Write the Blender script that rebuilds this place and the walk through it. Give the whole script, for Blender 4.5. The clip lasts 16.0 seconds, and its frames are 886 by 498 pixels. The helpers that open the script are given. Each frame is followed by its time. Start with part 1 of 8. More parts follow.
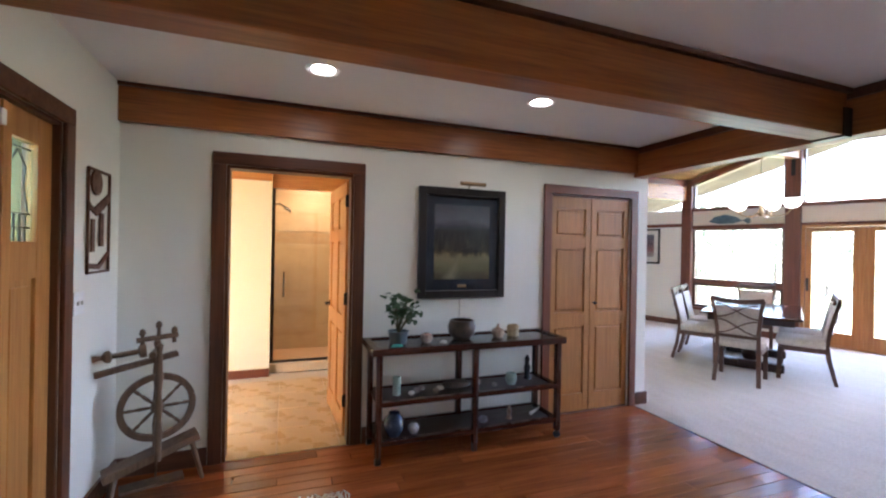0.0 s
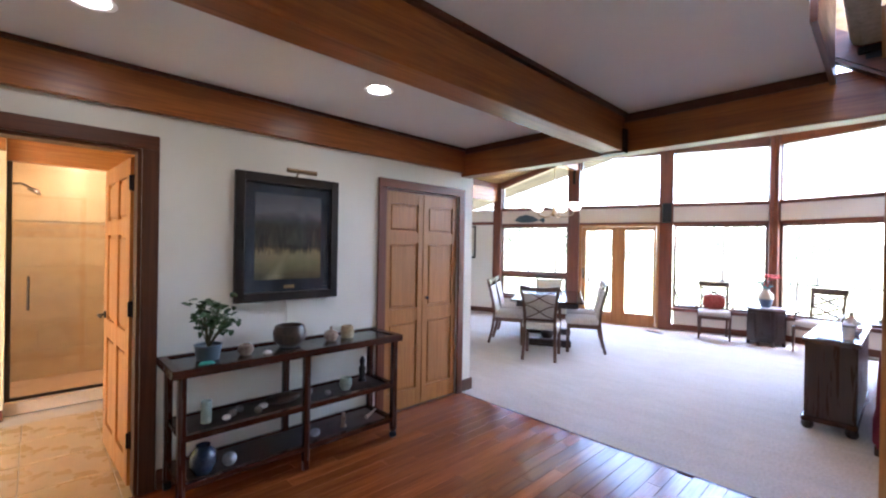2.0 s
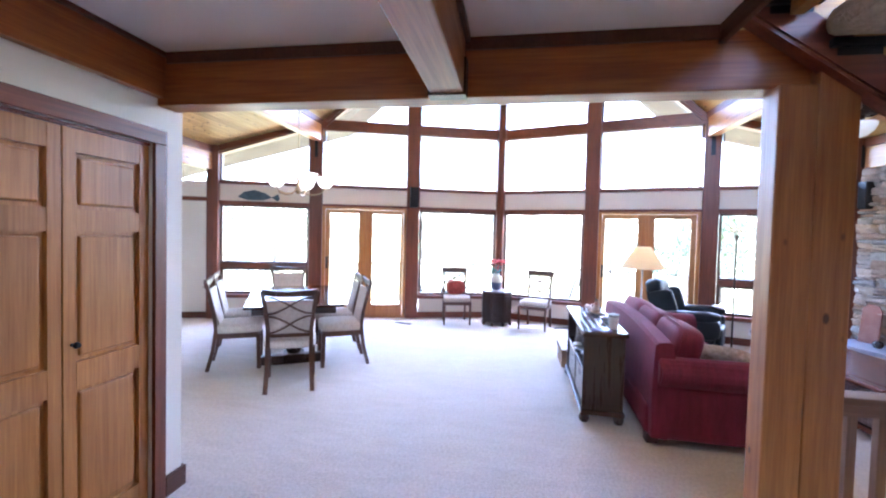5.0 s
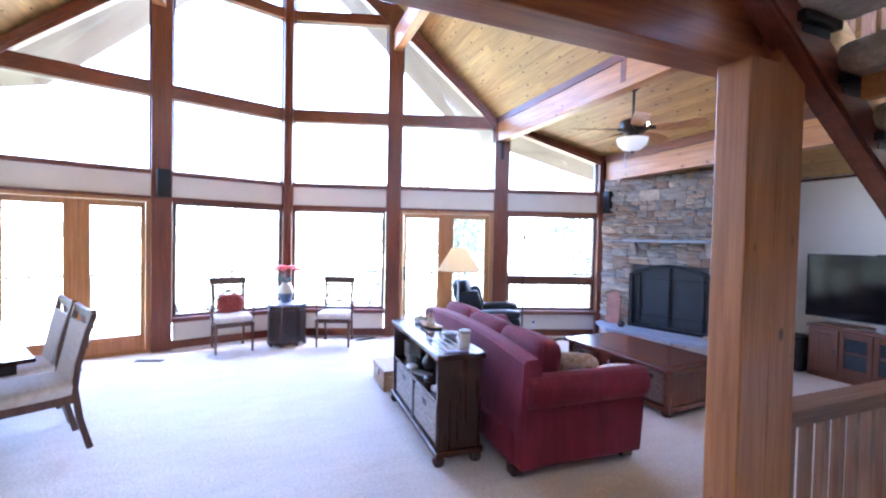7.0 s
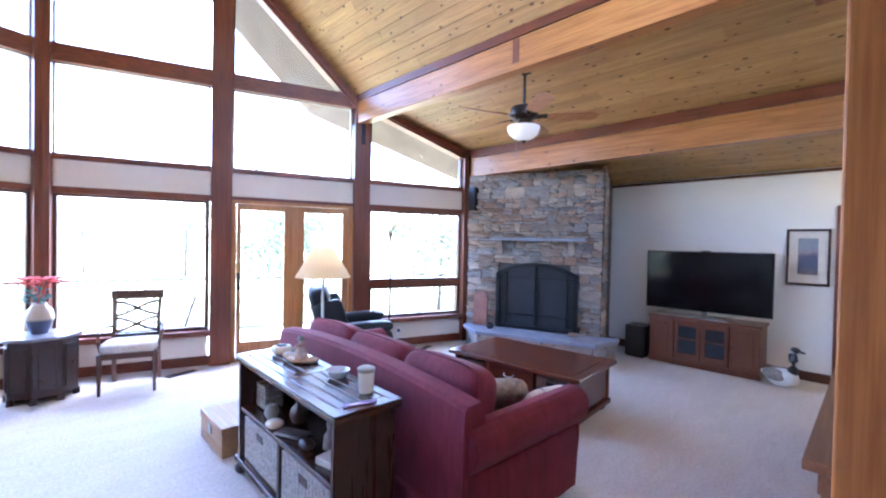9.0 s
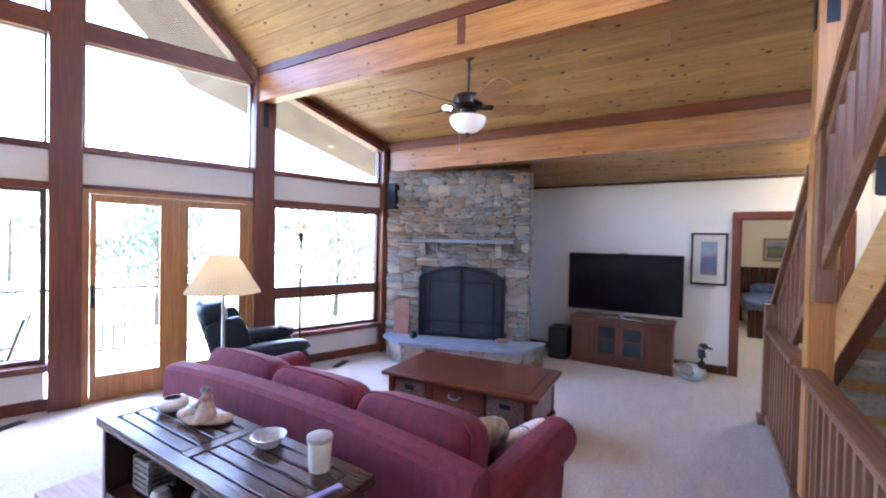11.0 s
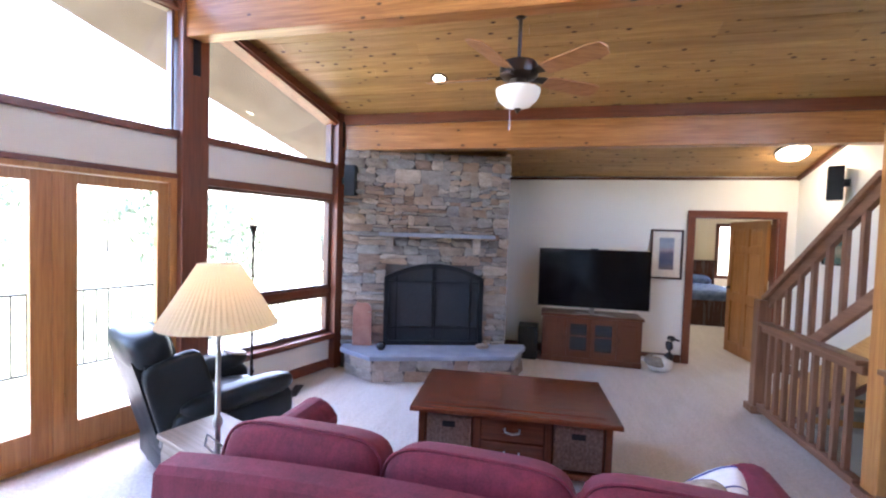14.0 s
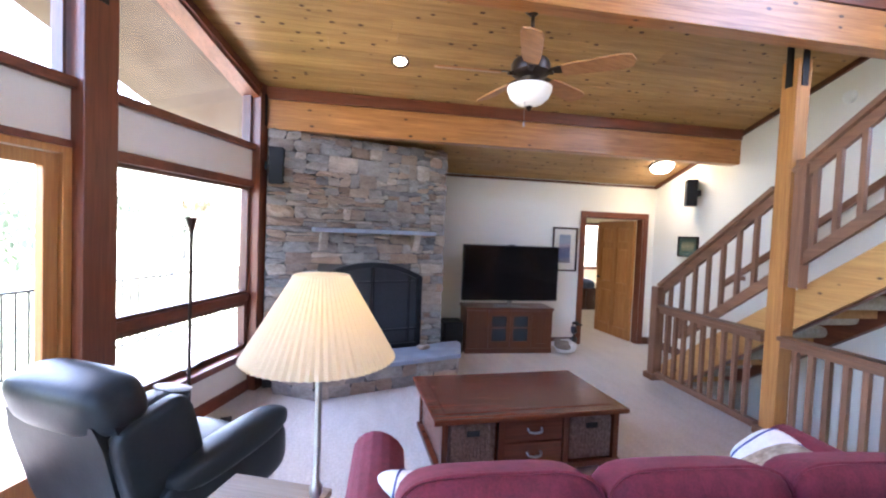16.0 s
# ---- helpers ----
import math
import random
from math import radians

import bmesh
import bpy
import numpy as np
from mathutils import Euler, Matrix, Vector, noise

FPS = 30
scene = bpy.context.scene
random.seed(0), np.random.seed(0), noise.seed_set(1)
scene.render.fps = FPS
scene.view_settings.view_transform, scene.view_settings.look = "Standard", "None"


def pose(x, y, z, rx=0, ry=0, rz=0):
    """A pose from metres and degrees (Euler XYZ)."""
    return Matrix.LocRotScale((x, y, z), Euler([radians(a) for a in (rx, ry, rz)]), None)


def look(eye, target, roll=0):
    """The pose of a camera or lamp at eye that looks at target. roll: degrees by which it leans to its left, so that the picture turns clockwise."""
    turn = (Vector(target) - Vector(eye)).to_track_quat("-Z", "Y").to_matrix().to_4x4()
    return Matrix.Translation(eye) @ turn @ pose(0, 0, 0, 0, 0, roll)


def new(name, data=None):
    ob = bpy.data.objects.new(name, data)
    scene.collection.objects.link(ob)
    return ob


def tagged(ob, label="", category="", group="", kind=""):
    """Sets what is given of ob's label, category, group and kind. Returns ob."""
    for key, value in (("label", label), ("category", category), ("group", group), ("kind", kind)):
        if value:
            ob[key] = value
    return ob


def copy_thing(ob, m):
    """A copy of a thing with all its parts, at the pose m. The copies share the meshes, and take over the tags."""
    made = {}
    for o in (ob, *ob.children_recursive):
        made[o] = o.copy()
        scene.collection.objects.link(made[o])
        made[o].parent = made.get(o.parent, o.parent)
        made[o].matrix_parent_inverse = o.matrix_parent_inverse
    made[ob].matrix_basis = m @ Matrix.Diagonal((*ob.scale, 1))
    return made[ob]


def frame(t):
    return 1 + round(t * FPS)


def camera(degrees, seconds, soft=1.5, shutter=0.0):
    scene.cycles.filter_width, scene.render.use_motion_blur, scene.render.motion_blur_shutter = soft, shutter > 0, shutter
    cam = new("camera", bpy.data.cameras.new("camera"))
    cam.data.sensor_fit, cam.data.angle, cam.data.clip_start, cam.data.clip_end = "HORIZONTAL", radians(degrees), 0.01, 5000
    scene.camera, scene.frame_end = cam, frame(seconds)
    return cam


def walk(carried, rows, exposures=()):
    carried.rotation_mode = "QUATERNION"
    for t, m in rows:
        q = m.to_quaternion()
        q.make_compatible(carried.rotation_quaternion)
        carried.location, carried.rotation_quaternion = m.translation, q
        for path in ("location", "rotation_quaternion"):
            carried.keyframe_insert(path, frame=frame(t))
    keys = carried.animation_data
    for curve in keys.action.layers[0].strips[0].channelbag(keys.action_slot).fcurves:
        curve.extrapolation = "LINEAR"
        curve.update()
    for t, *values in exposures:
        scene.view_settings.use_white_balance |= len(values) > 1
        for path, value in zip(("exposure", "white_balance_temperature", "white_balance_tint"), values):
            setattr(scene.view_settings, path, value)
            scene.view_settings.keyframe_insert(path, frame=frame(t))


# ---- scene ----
cam = camera(92.5, 16.0, soft=2.2)
PATH = [
    (0, (0.235, 0.14, 1.505), (0.931, 2.015, 1.503), 1.1),
    (0.5, (0.243, 0.171, 1.526), (1.154, 1.952, 1.516), 1.1),
    (1, (0.235, 0.231, 1.511), (1.33, 1.905, 1.506), 1.1),
    (1.5, (0.237, 0.294, 1.511), (1.484, 1.858, 1.503), 1.1),
    (2, (0.269, 0.353, 1.505), (1.653, 1.797, 1.497), 1.0),
    (2.5, (0.371, 0.483, 1.512), (1.91, 1.76, 1.492), 1.1),
    (3, (0.498, 0.659, 1.516), (2.166, 1.763, 1.495), 1.1),
    (3.5, (0.642, 0.882, 1.505), (2.445, 1.748, 1.482), 1.2),
    (4, (0.865, 1.077, 1.502), (2.763, 1.706, 1.473), 1.0),
    (4.2, (0.978, 1.158, 1.512), (2.893, 1.733, 1.475), 1.0),
    (6.3, (1.983, 1.832, 1.606), (3.956, 1.503, 1.553), 1.5),
    (6.5, (2.105, 1.87, 1.59), (4.052, 1.416, 1.546), 1.2),
    (7, (2.397, 1.877, 1.578), (4.256, 1.14, 1.532), 1.2),
    (7.5, (2.669, 1.871, 1.581), (4.429, 0.922, 1.539), 1.3),
    (8, (2.985, 1.875, 1.526), (4.605, 0.702, 1.504), 1.3),
    (8.5, (3.217, 1.879, 1.54), (4.732, 0.574, 1.513), 1.1),
    (9, (3.439, 1.793, 1.555), (4.87, 0.396, 1.522), 1.1),
    (9.5, (3.618, 1.79, 1.54), (4.936, 0.285, 1.518), 1.2),
    (12, (4.423, 1.504, 1.645), (5.293, -0.296, 1.58), 1.3),
    (12.5, (4.638, 1.471, 1.643), (5.401, -0.377, 1.571), 1.4),
    (13, (5.001, 1.429, 1.636), (5.655, -0.46, 1.571), 1.6),
    (13.5, (5.294, 1.449, 1.641), (5.88, -0.462, 1.571), 1.8),
    (14, (5.633, 1.461, 1.652), (6.09, -0.485, 1.576), 1.8),
    (14.5, (5.934, 1.432, 1.667), (6.223, -0.545, 1.582), 2.0),
    (15, (6.295, 1.436, 1.666), (6.371, -0.561, 1.585), 2.3),
    (15.5, (6.592, 1.393, 1.665), (6.461, -0.601, 1.581), 2.3),
    (16, (6.9, 1.273, 1.634), (6.569, -0.698, 1.558), 2.3),
]
walk(cam, [(t, look(eye, target, roll)) for t, eye, target, roll in PATH],
     exposures=[(0.0, 5.0, 5850, 15), (3.5, 5.15, 5750, 20), (6.5, 5.25, 5150, 21), (9.0, 5.12, 5150, 20), (13.0, 5.0, 5750, 21), (16.0, 5.02, 5800, 20)])

# ---- world, sun, exposure ----
world = bpy.data.worlds.new("world")
scene.world = world
world.use_nodes = True
wn = world.node_tree
sky = wn.nodes.new("ShaderNodeTexSky")
sky.sky_type = "NISHITA"
sky.sun_disc = False
sky.sun_elevation, sky.sun_rotation = radians(65), radians(166)
sky.air_density, sky.dust_density, sky.ozone_density = 1.0, 2.5, 1.0
wn.links.new(sky.outputs[0], wn.nodes["Background"].inputs[0])
wn.nodes["Background"].inputs[1].default_value = 0.15
sun = new("sun", bpy.data.lights.new("sun", "SUN"))
sun.data.energy, sun.data.angle, sun.data.color = 4.0, radians(0.6), (1.0, 0.95, 0.87)
sun.matrix_world = look((2.5, -10, 22), (0, 0, 0))


# ---- materials ----
def node(nt, kind, **kw):
    n = nt.nodes.new(kind)
    for k, v in kw.items():
        n.inputs[k.replace("_", " ")].default_value = v
    return n


def base_mat(name, rough=0.5, metal=0.0):
    m = bpy.data.materials.new(name)
    m.use_nodes = True
    nt = m.node_tree
    b = nt.nodes["Principled BSDF"]
    b.inputs["Roughness"].default_value = rough
    b.inputs["Metallic"].default_value = metal
    return m, nt, b


def ramp(nt, fac, stops):
    r = nt.nodes.new("ShaderNodeValToRGB")
    e = r.color_ramp.elements
    while len(e) < len(stops):
        e.new(0.5)
    for el, (p, c) in zip(e, stops):
        el.position, el.color = p, (*c, 1)
    nt.links.new(fac, r.inputs[0])
    return r.outputs[0]


def mix(nt, fac, a, b, mode="MIX"):
    m = nt.nodes.new("ShaderNodeMix")
    m.data_type, m.blend_type = "RGBA", mode
    for sock, v in ((m.inputs["Factor"], fac), (m.inputs["A"], a), (m.inputs["B"], b)):
        if isinstance(v, bpy.types.NodeSocket):
            nt.links.new(v, sock)
        elif isinstance(v, (int, float)):
            sock.default_value = v
        else:
            sock.default_value = (*v, 1)
    return m.outputs["Result"]


def coords(nt, scale=(1, 1, 1), rot=(0, 0, 0), per_object=0.0):
    """Object coordinates, scaled; shifted at random from piece to piece where asked."""
    tc = nt.nodes.new("ShaderNodeTexCoord")
    mp = nt.nodes.new("ShaderNodeMapping")
    mp.inputs["Scale"].default_value = scale
    mp.inputs["Rotation"].default_value = rot
    nt.links.new(tc.outputs["Object"], mp.inputs[0])
    if per_object:
        oi = nt.nodes.new("ShaderNodeObjectInfo")
        mu = nt.nodes.new("ShaderNodeMath")
        mu.operation = "MULTIPLY"
        mu.inputs[1].default_value = per_object
        nt.links.new(oi.outputs["Random"], mu.inputs[0])
        nt.links.new(mu.outputs[0], mp.inputs["Location"])
    return mp.outputs[0]


def noise_tex(nt, vec, scale, detail=4, rough=0.55, dist=0.0):
    n = node(nt, "ShaderNodeTexNoise", Scale=scale, Detail=detail, Roughness=rough, Distortion=dist)
    nt.links.new(vec, n.inputs["Vector"])
    return n.outputs["Fac"]


def bump(nt, b, height, strength=0.2, dist=0.01):
    bp = node(nt, "ShaderNodeBump", Strength=strength, Distance=dist)
    nt.links.new(height, bp.inputs["Height"])
    nt.links.new(bp.outputs[0], b.inputs["Normal"])


def wood(name, dark, light, rough=0.35, axis=0, knots=0, vary=0.25, grain=1.0, island=False):
    """Grain along the given axis, a slow drift in tone, a shift from piece to piece."""
    m, nt, b = base_mat(name, rough)
    sc = [14.0 * grain] * 3
    sc[axis] = 0.9 * grain
    v = coords(nt, tuple(sc), per_object=37.0)
    g = noise_tex(nt, v, 1.6, 6, 0.6, 0.6)
    col = ramp(nt, g, [(0.28, dark), (0.72, light)])
    fine = [90.0] * 3
    fine[axis] = 3.0
    f = noise_tex(nt, coords(nt, tuple(fine)), 1.0, 3, 0.6)
    col = mix(nt, 0.35, col, ramp(nt, f, [(0.3, tuple(c * 0.6 for c in dark)), (0.65, light)]))
    slow = noise_tex(nt, coords(nt), 0.7, 2)
    col = mix(nt, 0.5, col, ramp(nt, slow, [(0.3, (0.62, 0.62, 0.62)), (0.7, (1.12, 1.1, 1.06))]), "MULTIPLY")
    rnd = nt.nodes.new("ShaderNodeNewGeometry").outputs["Random Per Island"] if island else nt.nodes.new("ShaderNodeObjectInfo").outputs["Random"]
    col = mix(nt, 1.0, col, ramp(nt, rnd, [(0.0, (1 - vary, 1 - vary * 1.1, 1 - vary * 1.25)), (1.0, (1 + vary * 0.5, 1 + vary * 0.5, 1 + vary * 0.5))]), "MULTIPLY")
    if knots:
        kc = [1.0 / (0.085 * knots)] * 3
        kc[axis] = 1.0 / (0.16 * knots)
        vo = node(nt, "ShaderNodeTexVoronoi", Scale=1.0, Randomness=1.0)
        nt.links.new(coords(nt, tuple(kc)), vo.inputs["Vector"])
        col = mix(nt, ramp(nt, vo.outputs["Distance"], [(0.105 / max(knots, 1), (1, 1, 1)), (0.185 / max(knots, 1), (0, 0, 0))]), col, (0.085, 0.032, 0.010))
    nt.links.new(col, b.inputs["Base Color"])
    r = ramp(nt, g, [(0.2, (rough * 1.25,) * 3), (0.8, (rough * 0.8,) * 3)])
    nt.links.new(r, b.inputs["Roughness"])
    bump(nt, b, f, 0.12, 0.002)
    return m


def mottled(name, a, c, scale=6.0, rough=0.6, bumps=0.1, metal=0.0, fine=60.0, dist=0.004):
    m, nt, b = base_mat(name, rough, metal)
    n1 = noise_tex(nt, coords(nt), scale, 5)
    n2 = noise_tex(nt, coords(nt), fine, 3)
    col = mix(nt, 0.3, ramp(nt, n1, [(0.3, a), (0.7, c)]), ramp(nt, n2, [(0.3, a), (0.7, c)]))
    nt.links.new(col, b.inputs["Base Color"])
    nt.links.new(ramp(nt, n1, [(0.25, (min(1, rough * 1.2),) * 3), (0.75, (rough * 0.8,) * 3)]), b.inputs["Roughness"])
    if bumps:
        bump(nt, b, n2, bumps, dist)
    return m


def plain(name, c, rough=0.5, metal=0.0):
    return mottled(name, tuple(x * 0.88 for x in c), tuple(min(1, x * 1.08) for x in c), 9.0, rough, 0.04, metal)


def glass_mat(name, tint=(1, 1, 1), rough=0.0, strength=0.05):
    """A thin pane: straight through, with a weak mirror image."""
    m, nt, b = base_mat(name)
    out = nt.nodes["Material Output"]
    tr = node(nt, "ShaderNodeBsdfTransparent", Color=(*tint, 1))
    gl = node(nt, "ShaderNodeBsdfGlossy", Roughness=rough)
    mx = nt.nodes.new("ShaderNodeMixShader")
    mx.inputs[0].default_value = strength
    nt.links.new(tr.outputs[0], mx.inputs[1])
    nt.links.new(gl.outputs[0], mx.inputs[2])
    nt.links.new(mx.outputs[0], out.inputs[0])
    nt.nodes.remove(b)
    return m


def glow(name, c, strength):
    m, nt, b = base_mat(name, 0.4)
    b.inputs["Base Color"].default_value = (*c, 1)
    b.inputs["Emission Color"].default_value = (*c, 1)
    b.inputs["Emission Strength"].default_value = strength
    return m


TRIM_X = wood("red stained trim along x", (0.105, 0.026, 0.011), (0.25, 0.070, 0.028), 0.38, 0, vary=0.12)
TRIM_Y = wood("red stained trim along y", (0.105, 0.026, 0.011), (0.25, 0.070, 0.028), 0.38, 1, vary=0.12)
TRIM_Z = wood("red stained trim upright", (0.105, 0.026, 0.011), (0.25, 0.070, 0.028), 0.38, 2, vary=0.12)
DARKTRIM = wood("dark brown trim", (0.060, 0.018, 0.008), (0.145, 0.047, 0.019), 0.4, 0, vary=0.1)
DARKTRIM_Z = wood("dark brown upright trim", (0.060, 0.018, 0.008), (0.145, 0.047, 0.019), 0.4, 2, vary=0.1)
BEAM_X = wood("stained fir beam along x", (0.30, 0.095, 0.020), (0.64, 0.29, 0.085), 0.34, 0, knots=1.5, vary=0.1)
BEAM_Y = wood("stained fir beam along y", (0.19, 0.052, 0.012), (0.45, 0.15, 0.036), 0.34, 1, vary=0.1)
HALLBEAM_X = wood("hall fir beam along x", (0.19, 0.052, 0.012), (0.45, 0.15, 0.036), 0.34, 0, vary=0.1)
CEDAR_Z = wood("cedar post", (0.30, 0.090, 0.020), (0.54, 0.21, 0.055), 0.4, 2, knots=1.5, vary=0.1)
FIR_Z = wood("honey fir upright", (0.40, 0.145, 0.033), (0.61, 0.285, 0.080), 0.36, 2, vary=0.1)
FIR_X = wood("honey fir along x", (0.40, 0.145, 0.033), (0.61, 0.285, 0.080), 0.36, 0, vary=0.1)
FIR_Y = wood("honey fir along y", (0.40, 0.145, 0.033), (0.61, 0.285, 0.080), 0.36, 1, vary=0.1)
PINE = wood("knotty pine boards", (0.38, 0.195, 0.060), (0.63, 0.385, 0.140), 0.42, 0, knots=1, vary=0.16, island=True)
RAILWOOD_Y = wood("stair rail wood", (0.16, 0.066, 0.032), (0.31, 0.15, 0.082), 0.42, 1, vary=0.14)
RAILWOOD_Z = wood("stair baluster wood", (0.16, 0.066, 0.032), (0.31, 0.15, 0.082), 0.42, 2, vary=0.14)
STRINGER = wood("yellow fir stringer", (0.46, 0.20, 0.055), (0.68, 0.38, 0.12), 0.36, 1, vary=0.1, knots=1.5)
PLANK = wood("cherry floor plank", (0.23, 0.050, 0.014), (0.47, 0.140, 0.040), 0.17, 0, vary=0.42)
MAHOG = wood("mahogany furniture", (0.045, 0.013, 0.007), (0.135, 0.038, 0.017), 0.25, 0, vary=0.08)
MAHOG_Z = wood("mahogany furniture upright", (0.045, 0.013, 0.007), (0.135, 0.038, 0.017), 0.27, 2, vary=0.08)
CONSOLE = wood("dark console mahogany", (0.028, 0.008, 0.006), (0.082, 0.024, 0.013), 0.24, 0, vary=0.08)
CONSOLE_Z = wood("dark console mahogany upright", (0.028, 0.008, 0.006), (0.082, 0.024, 0.013), 0.26, 2, vary=0.08)
ESPRESSO = wood("espresso wood", (0.012, 0.005, 0.004), (0.045, 0.017, 0.010), 0.3, 0, vary=0.1)
ESPRESSO_Z = wood("espresso wood upright", (0.016, 0.007, 0.005), (0.055, 0.02, 0.012), 0.3, 2, vary=0.1)
CHAIRWOOD = wood("walnut chair wood", (0.06, 0.024, 0.013), (0.15, 0.065, 0.034), 0.35, 2, vary=0.1)
WALL = mottled("warm white wall paint", (0.76, 0.735, 0.665), (0.81, 0.785, 0.715), 1.2, 0.75, 0.05, fine=180.0, dist=0.002)
CREAM = mottled("cream wall paint", (0.78, 0.69, 0.46), (0.82, 0.73, 0.50), 1.2, 0.75, 0.05, fine=180.0)
CEILING = mottled("white ceiling paint", (0.78, 0.77, 0.78), (0.83, 0.82, 0.82), 0.8, 0.85, 0.06, fine=220.0)
CARPET, cn, cb = base_mat("cream carpet pile", 0.98)
tuft = noise_tex(cn, coords(cn), 48.0, 5, 0.7)
drift = noise_tex(cn, coords(cn, (5.0, 1.4, 1.0), (0, 0, 0.5)), 1.6, 4, 0.6, 0.8)
ccol = mix(cn, 0.55, ramp(cn, drift, [(0.32, (0.515, 0.47, 0.415)), (0.68, (0.655, 0.61, 0.555))]), ramp(cn, tuft, [(0.34, (0.43, 0.385, 0.335)), (0.66, (0.72, 0.675, 0.62))]))
cn.links.new(ccol, cb.inputs["Base Color"])
bump(cn, cb, tuft, 0.8, 0.016)
BLACK = plain("black metal", (0.018, 0.018, 0.02), 0.4, 0.6)
BRONZE = plain("dark bronze", (0.06, 0.042, 0.032), 0.35, 0.8)
GLASS = glass_mat("window glass")
PICGLASS = glass_mat("picture glass", (1, 1, 1), 0.0, 0.012)


# ---- mesh helpers ----
def B():
    return bmesh.new()


def box(bm, x0, x1, y0, y1, z0, z1, m=None, bev=0.0):
    vs = [bm.verts.new((x, y, z)) for x in (x0, x1) for y in (y0, y1) for z in (z0, z1)]
    fs = [bm.faces.new([vs[i] for i in q]) for q in ((0, 1, 3, 2), (4, 6, 7, 5), (0, 4, 5, 1), (2, 3, 7, 6), (0, 2, 6, 4), (1, 5, 7, 3))]
    if m is not None:
        bmesh.ops.transform(bm, matrix=m, verts=vs)
    if bev:
        es = list({e for f in fs for e in f.edges})
        bmesh.ops.bevel(bm, geom=es, offset=bev, segments=2, affect="EDGES", profile=0.5)
    return bm


def prism(bm, pts, axis, a, b, m=None, bev=0.0):
    """A polygon given in the two other axes, drawn out along axis from a to b."""
    def at(p, c):
        q = list(p)
        q.insert(axis, c)
        return q
    va = [bm.verts.new(at(p, a)) for p in pts]
    vb = [bm.verts.new(at(p, b)) for p in pts]
    n = len(pts)
    fs = [bm.faces.new(va[::-1]), bm.faces.new(vb)]
    fs += [bm.faces.new((va[i], va[(i + 1) % n], vb[(i + 1) % n], vb[i])) for i in range(n)]
    if m is not None:
        bmesh.ops.transform(bm, matrix=m, verts=va + vb)
    if bev:
        bmesh.ops.bevel(bm, geom=list({e for f in fs for e in f.edges}), offset=bev, segments=2, affect="EDGES")
    return bm


def lathe(bm, prof, at=(0, 0, 0), seg=20, m=None):
    """Turn a profile of (radius, height) about the upright axis."""
    rings = []
    for r, z in prof:
        if r < 1e-4:
            rings.append([bm.verts.new((at[0], at[1], at[2] + z))])
        else:
            rings.append([bm.verts.new((at[0] + r * math.cos(2 * math.pi * i / seg), at[1] + r * math.sin(2 * math.pi * i / seg), at[2] + z)) for i in range(seg)])
    made = [v for r in rings for v in r]
    for a, b in zip(rings, rings[1:]):
        for i in range(seg):
            j = (i + 1) % seg
            if len(a) == 1 and len(b) > 1:
                bm.faces.new((a[0], b[i], b[j]))
            elif len(b) == 1 and len(a) > 1:
                bm.faces.new((a[i], b[0], a[j]))
            elif len(a) > 1:
                bm.faces.new((a[i], b[i], b[j], a[j]))
    if m is not None:
        bmesh.ops.transform(bm, matrix=m, verts=made)
    return bm


def tube(bm, pts, r, seg=8, r1=None):
    """A round bar through the points; tapers to r1."""
    pts = [Vector(p) for p in pts]
    rings = []
    for i, p in enumerate(pts):
        d = (pts[min(i + 1, len(pts) - 1)] - pts[max(i - 1, 0)]).normalized()
        q = d.to_track_quat("Z", "Y")
        rr = r if r1 is None else r + (r1 - r) * i / (len(pts) - 1)
        rings.append([bm.verts.new(p + q @ Vector((rr * math.cos(2 * math.pi * k / seg), rr * math.sin(2 * math.pi * k / seg), 0))) for k in range(seg)])
    for a, b in zip(rings, rings[1:]):
        for k in range(seg):
            bm.faces.new((a[k], a[(k + 1) % seg], b[(k + 1) % seg], b[k]))
    bm.faces.new(rings[0][::-1])
    bm.faces.new(rings[-1])
    return bm


def bar(bm, p0, p1, w, d, up=(0, 0, 1), bev=0.0):
    """A squared bar from p0 to p1: w across, d along the up side."""
    p0, p1 = Vector(p0), Vector(p1)
    x = (p1 - p0).normalized()
    y = Vector(up).cross(x).normalized()
    z = x.cross(y)
    m = Matrix((x, y, z)).transposed().to_4x4()
    m.translation = p0
    return box(bm, 0, (p1 - p0).length, -w / 2, w / 2, -d / 2, d / 2, m, bev)


def finish(name, bm, mat, smooth=None):
    bmesh.ops.recalc_face_normals(bm, faces=bm.faces)
    me = bpy.data.meshes.new(name)
    bm.to_mesh(me)
    bm.free()
    me.materials.append(mat)
    if smooth is not None:
        me.polygons.foreach_set("use_smooth", [True] * len(me.polygons))
        me.set_sharp_from_angle(angle=radians(smooth))
    return new(name, me)


def part(name, bm, mat, parent, label="", smooth=None):
    ob = finish(name, bm, mat, smooth)
    ob.parent = parent
    if label:
        ob["label"] = label
    return ob


def thing(name, label, category, group="", kind="", at=None):
    ob = new(name)
    ob.empty_display_size = 0.1
    if at is not None:
        ob.matrix_world = at
    return tagged(ob, label, category, group, kind)


def solid(name, bm, mat, label="", category="", group="", kind="", at=None, smooth=None):
    ob = finish(name, bm, mat, smooth)
    if at is not None:
        ob.matrix_world = at
    return tagged(ob, label, category, group, kind)


def setting(name, bm, mat, label="", category=""):
    return tagged(finish(name, bm, mat), label, category, "", "structure")


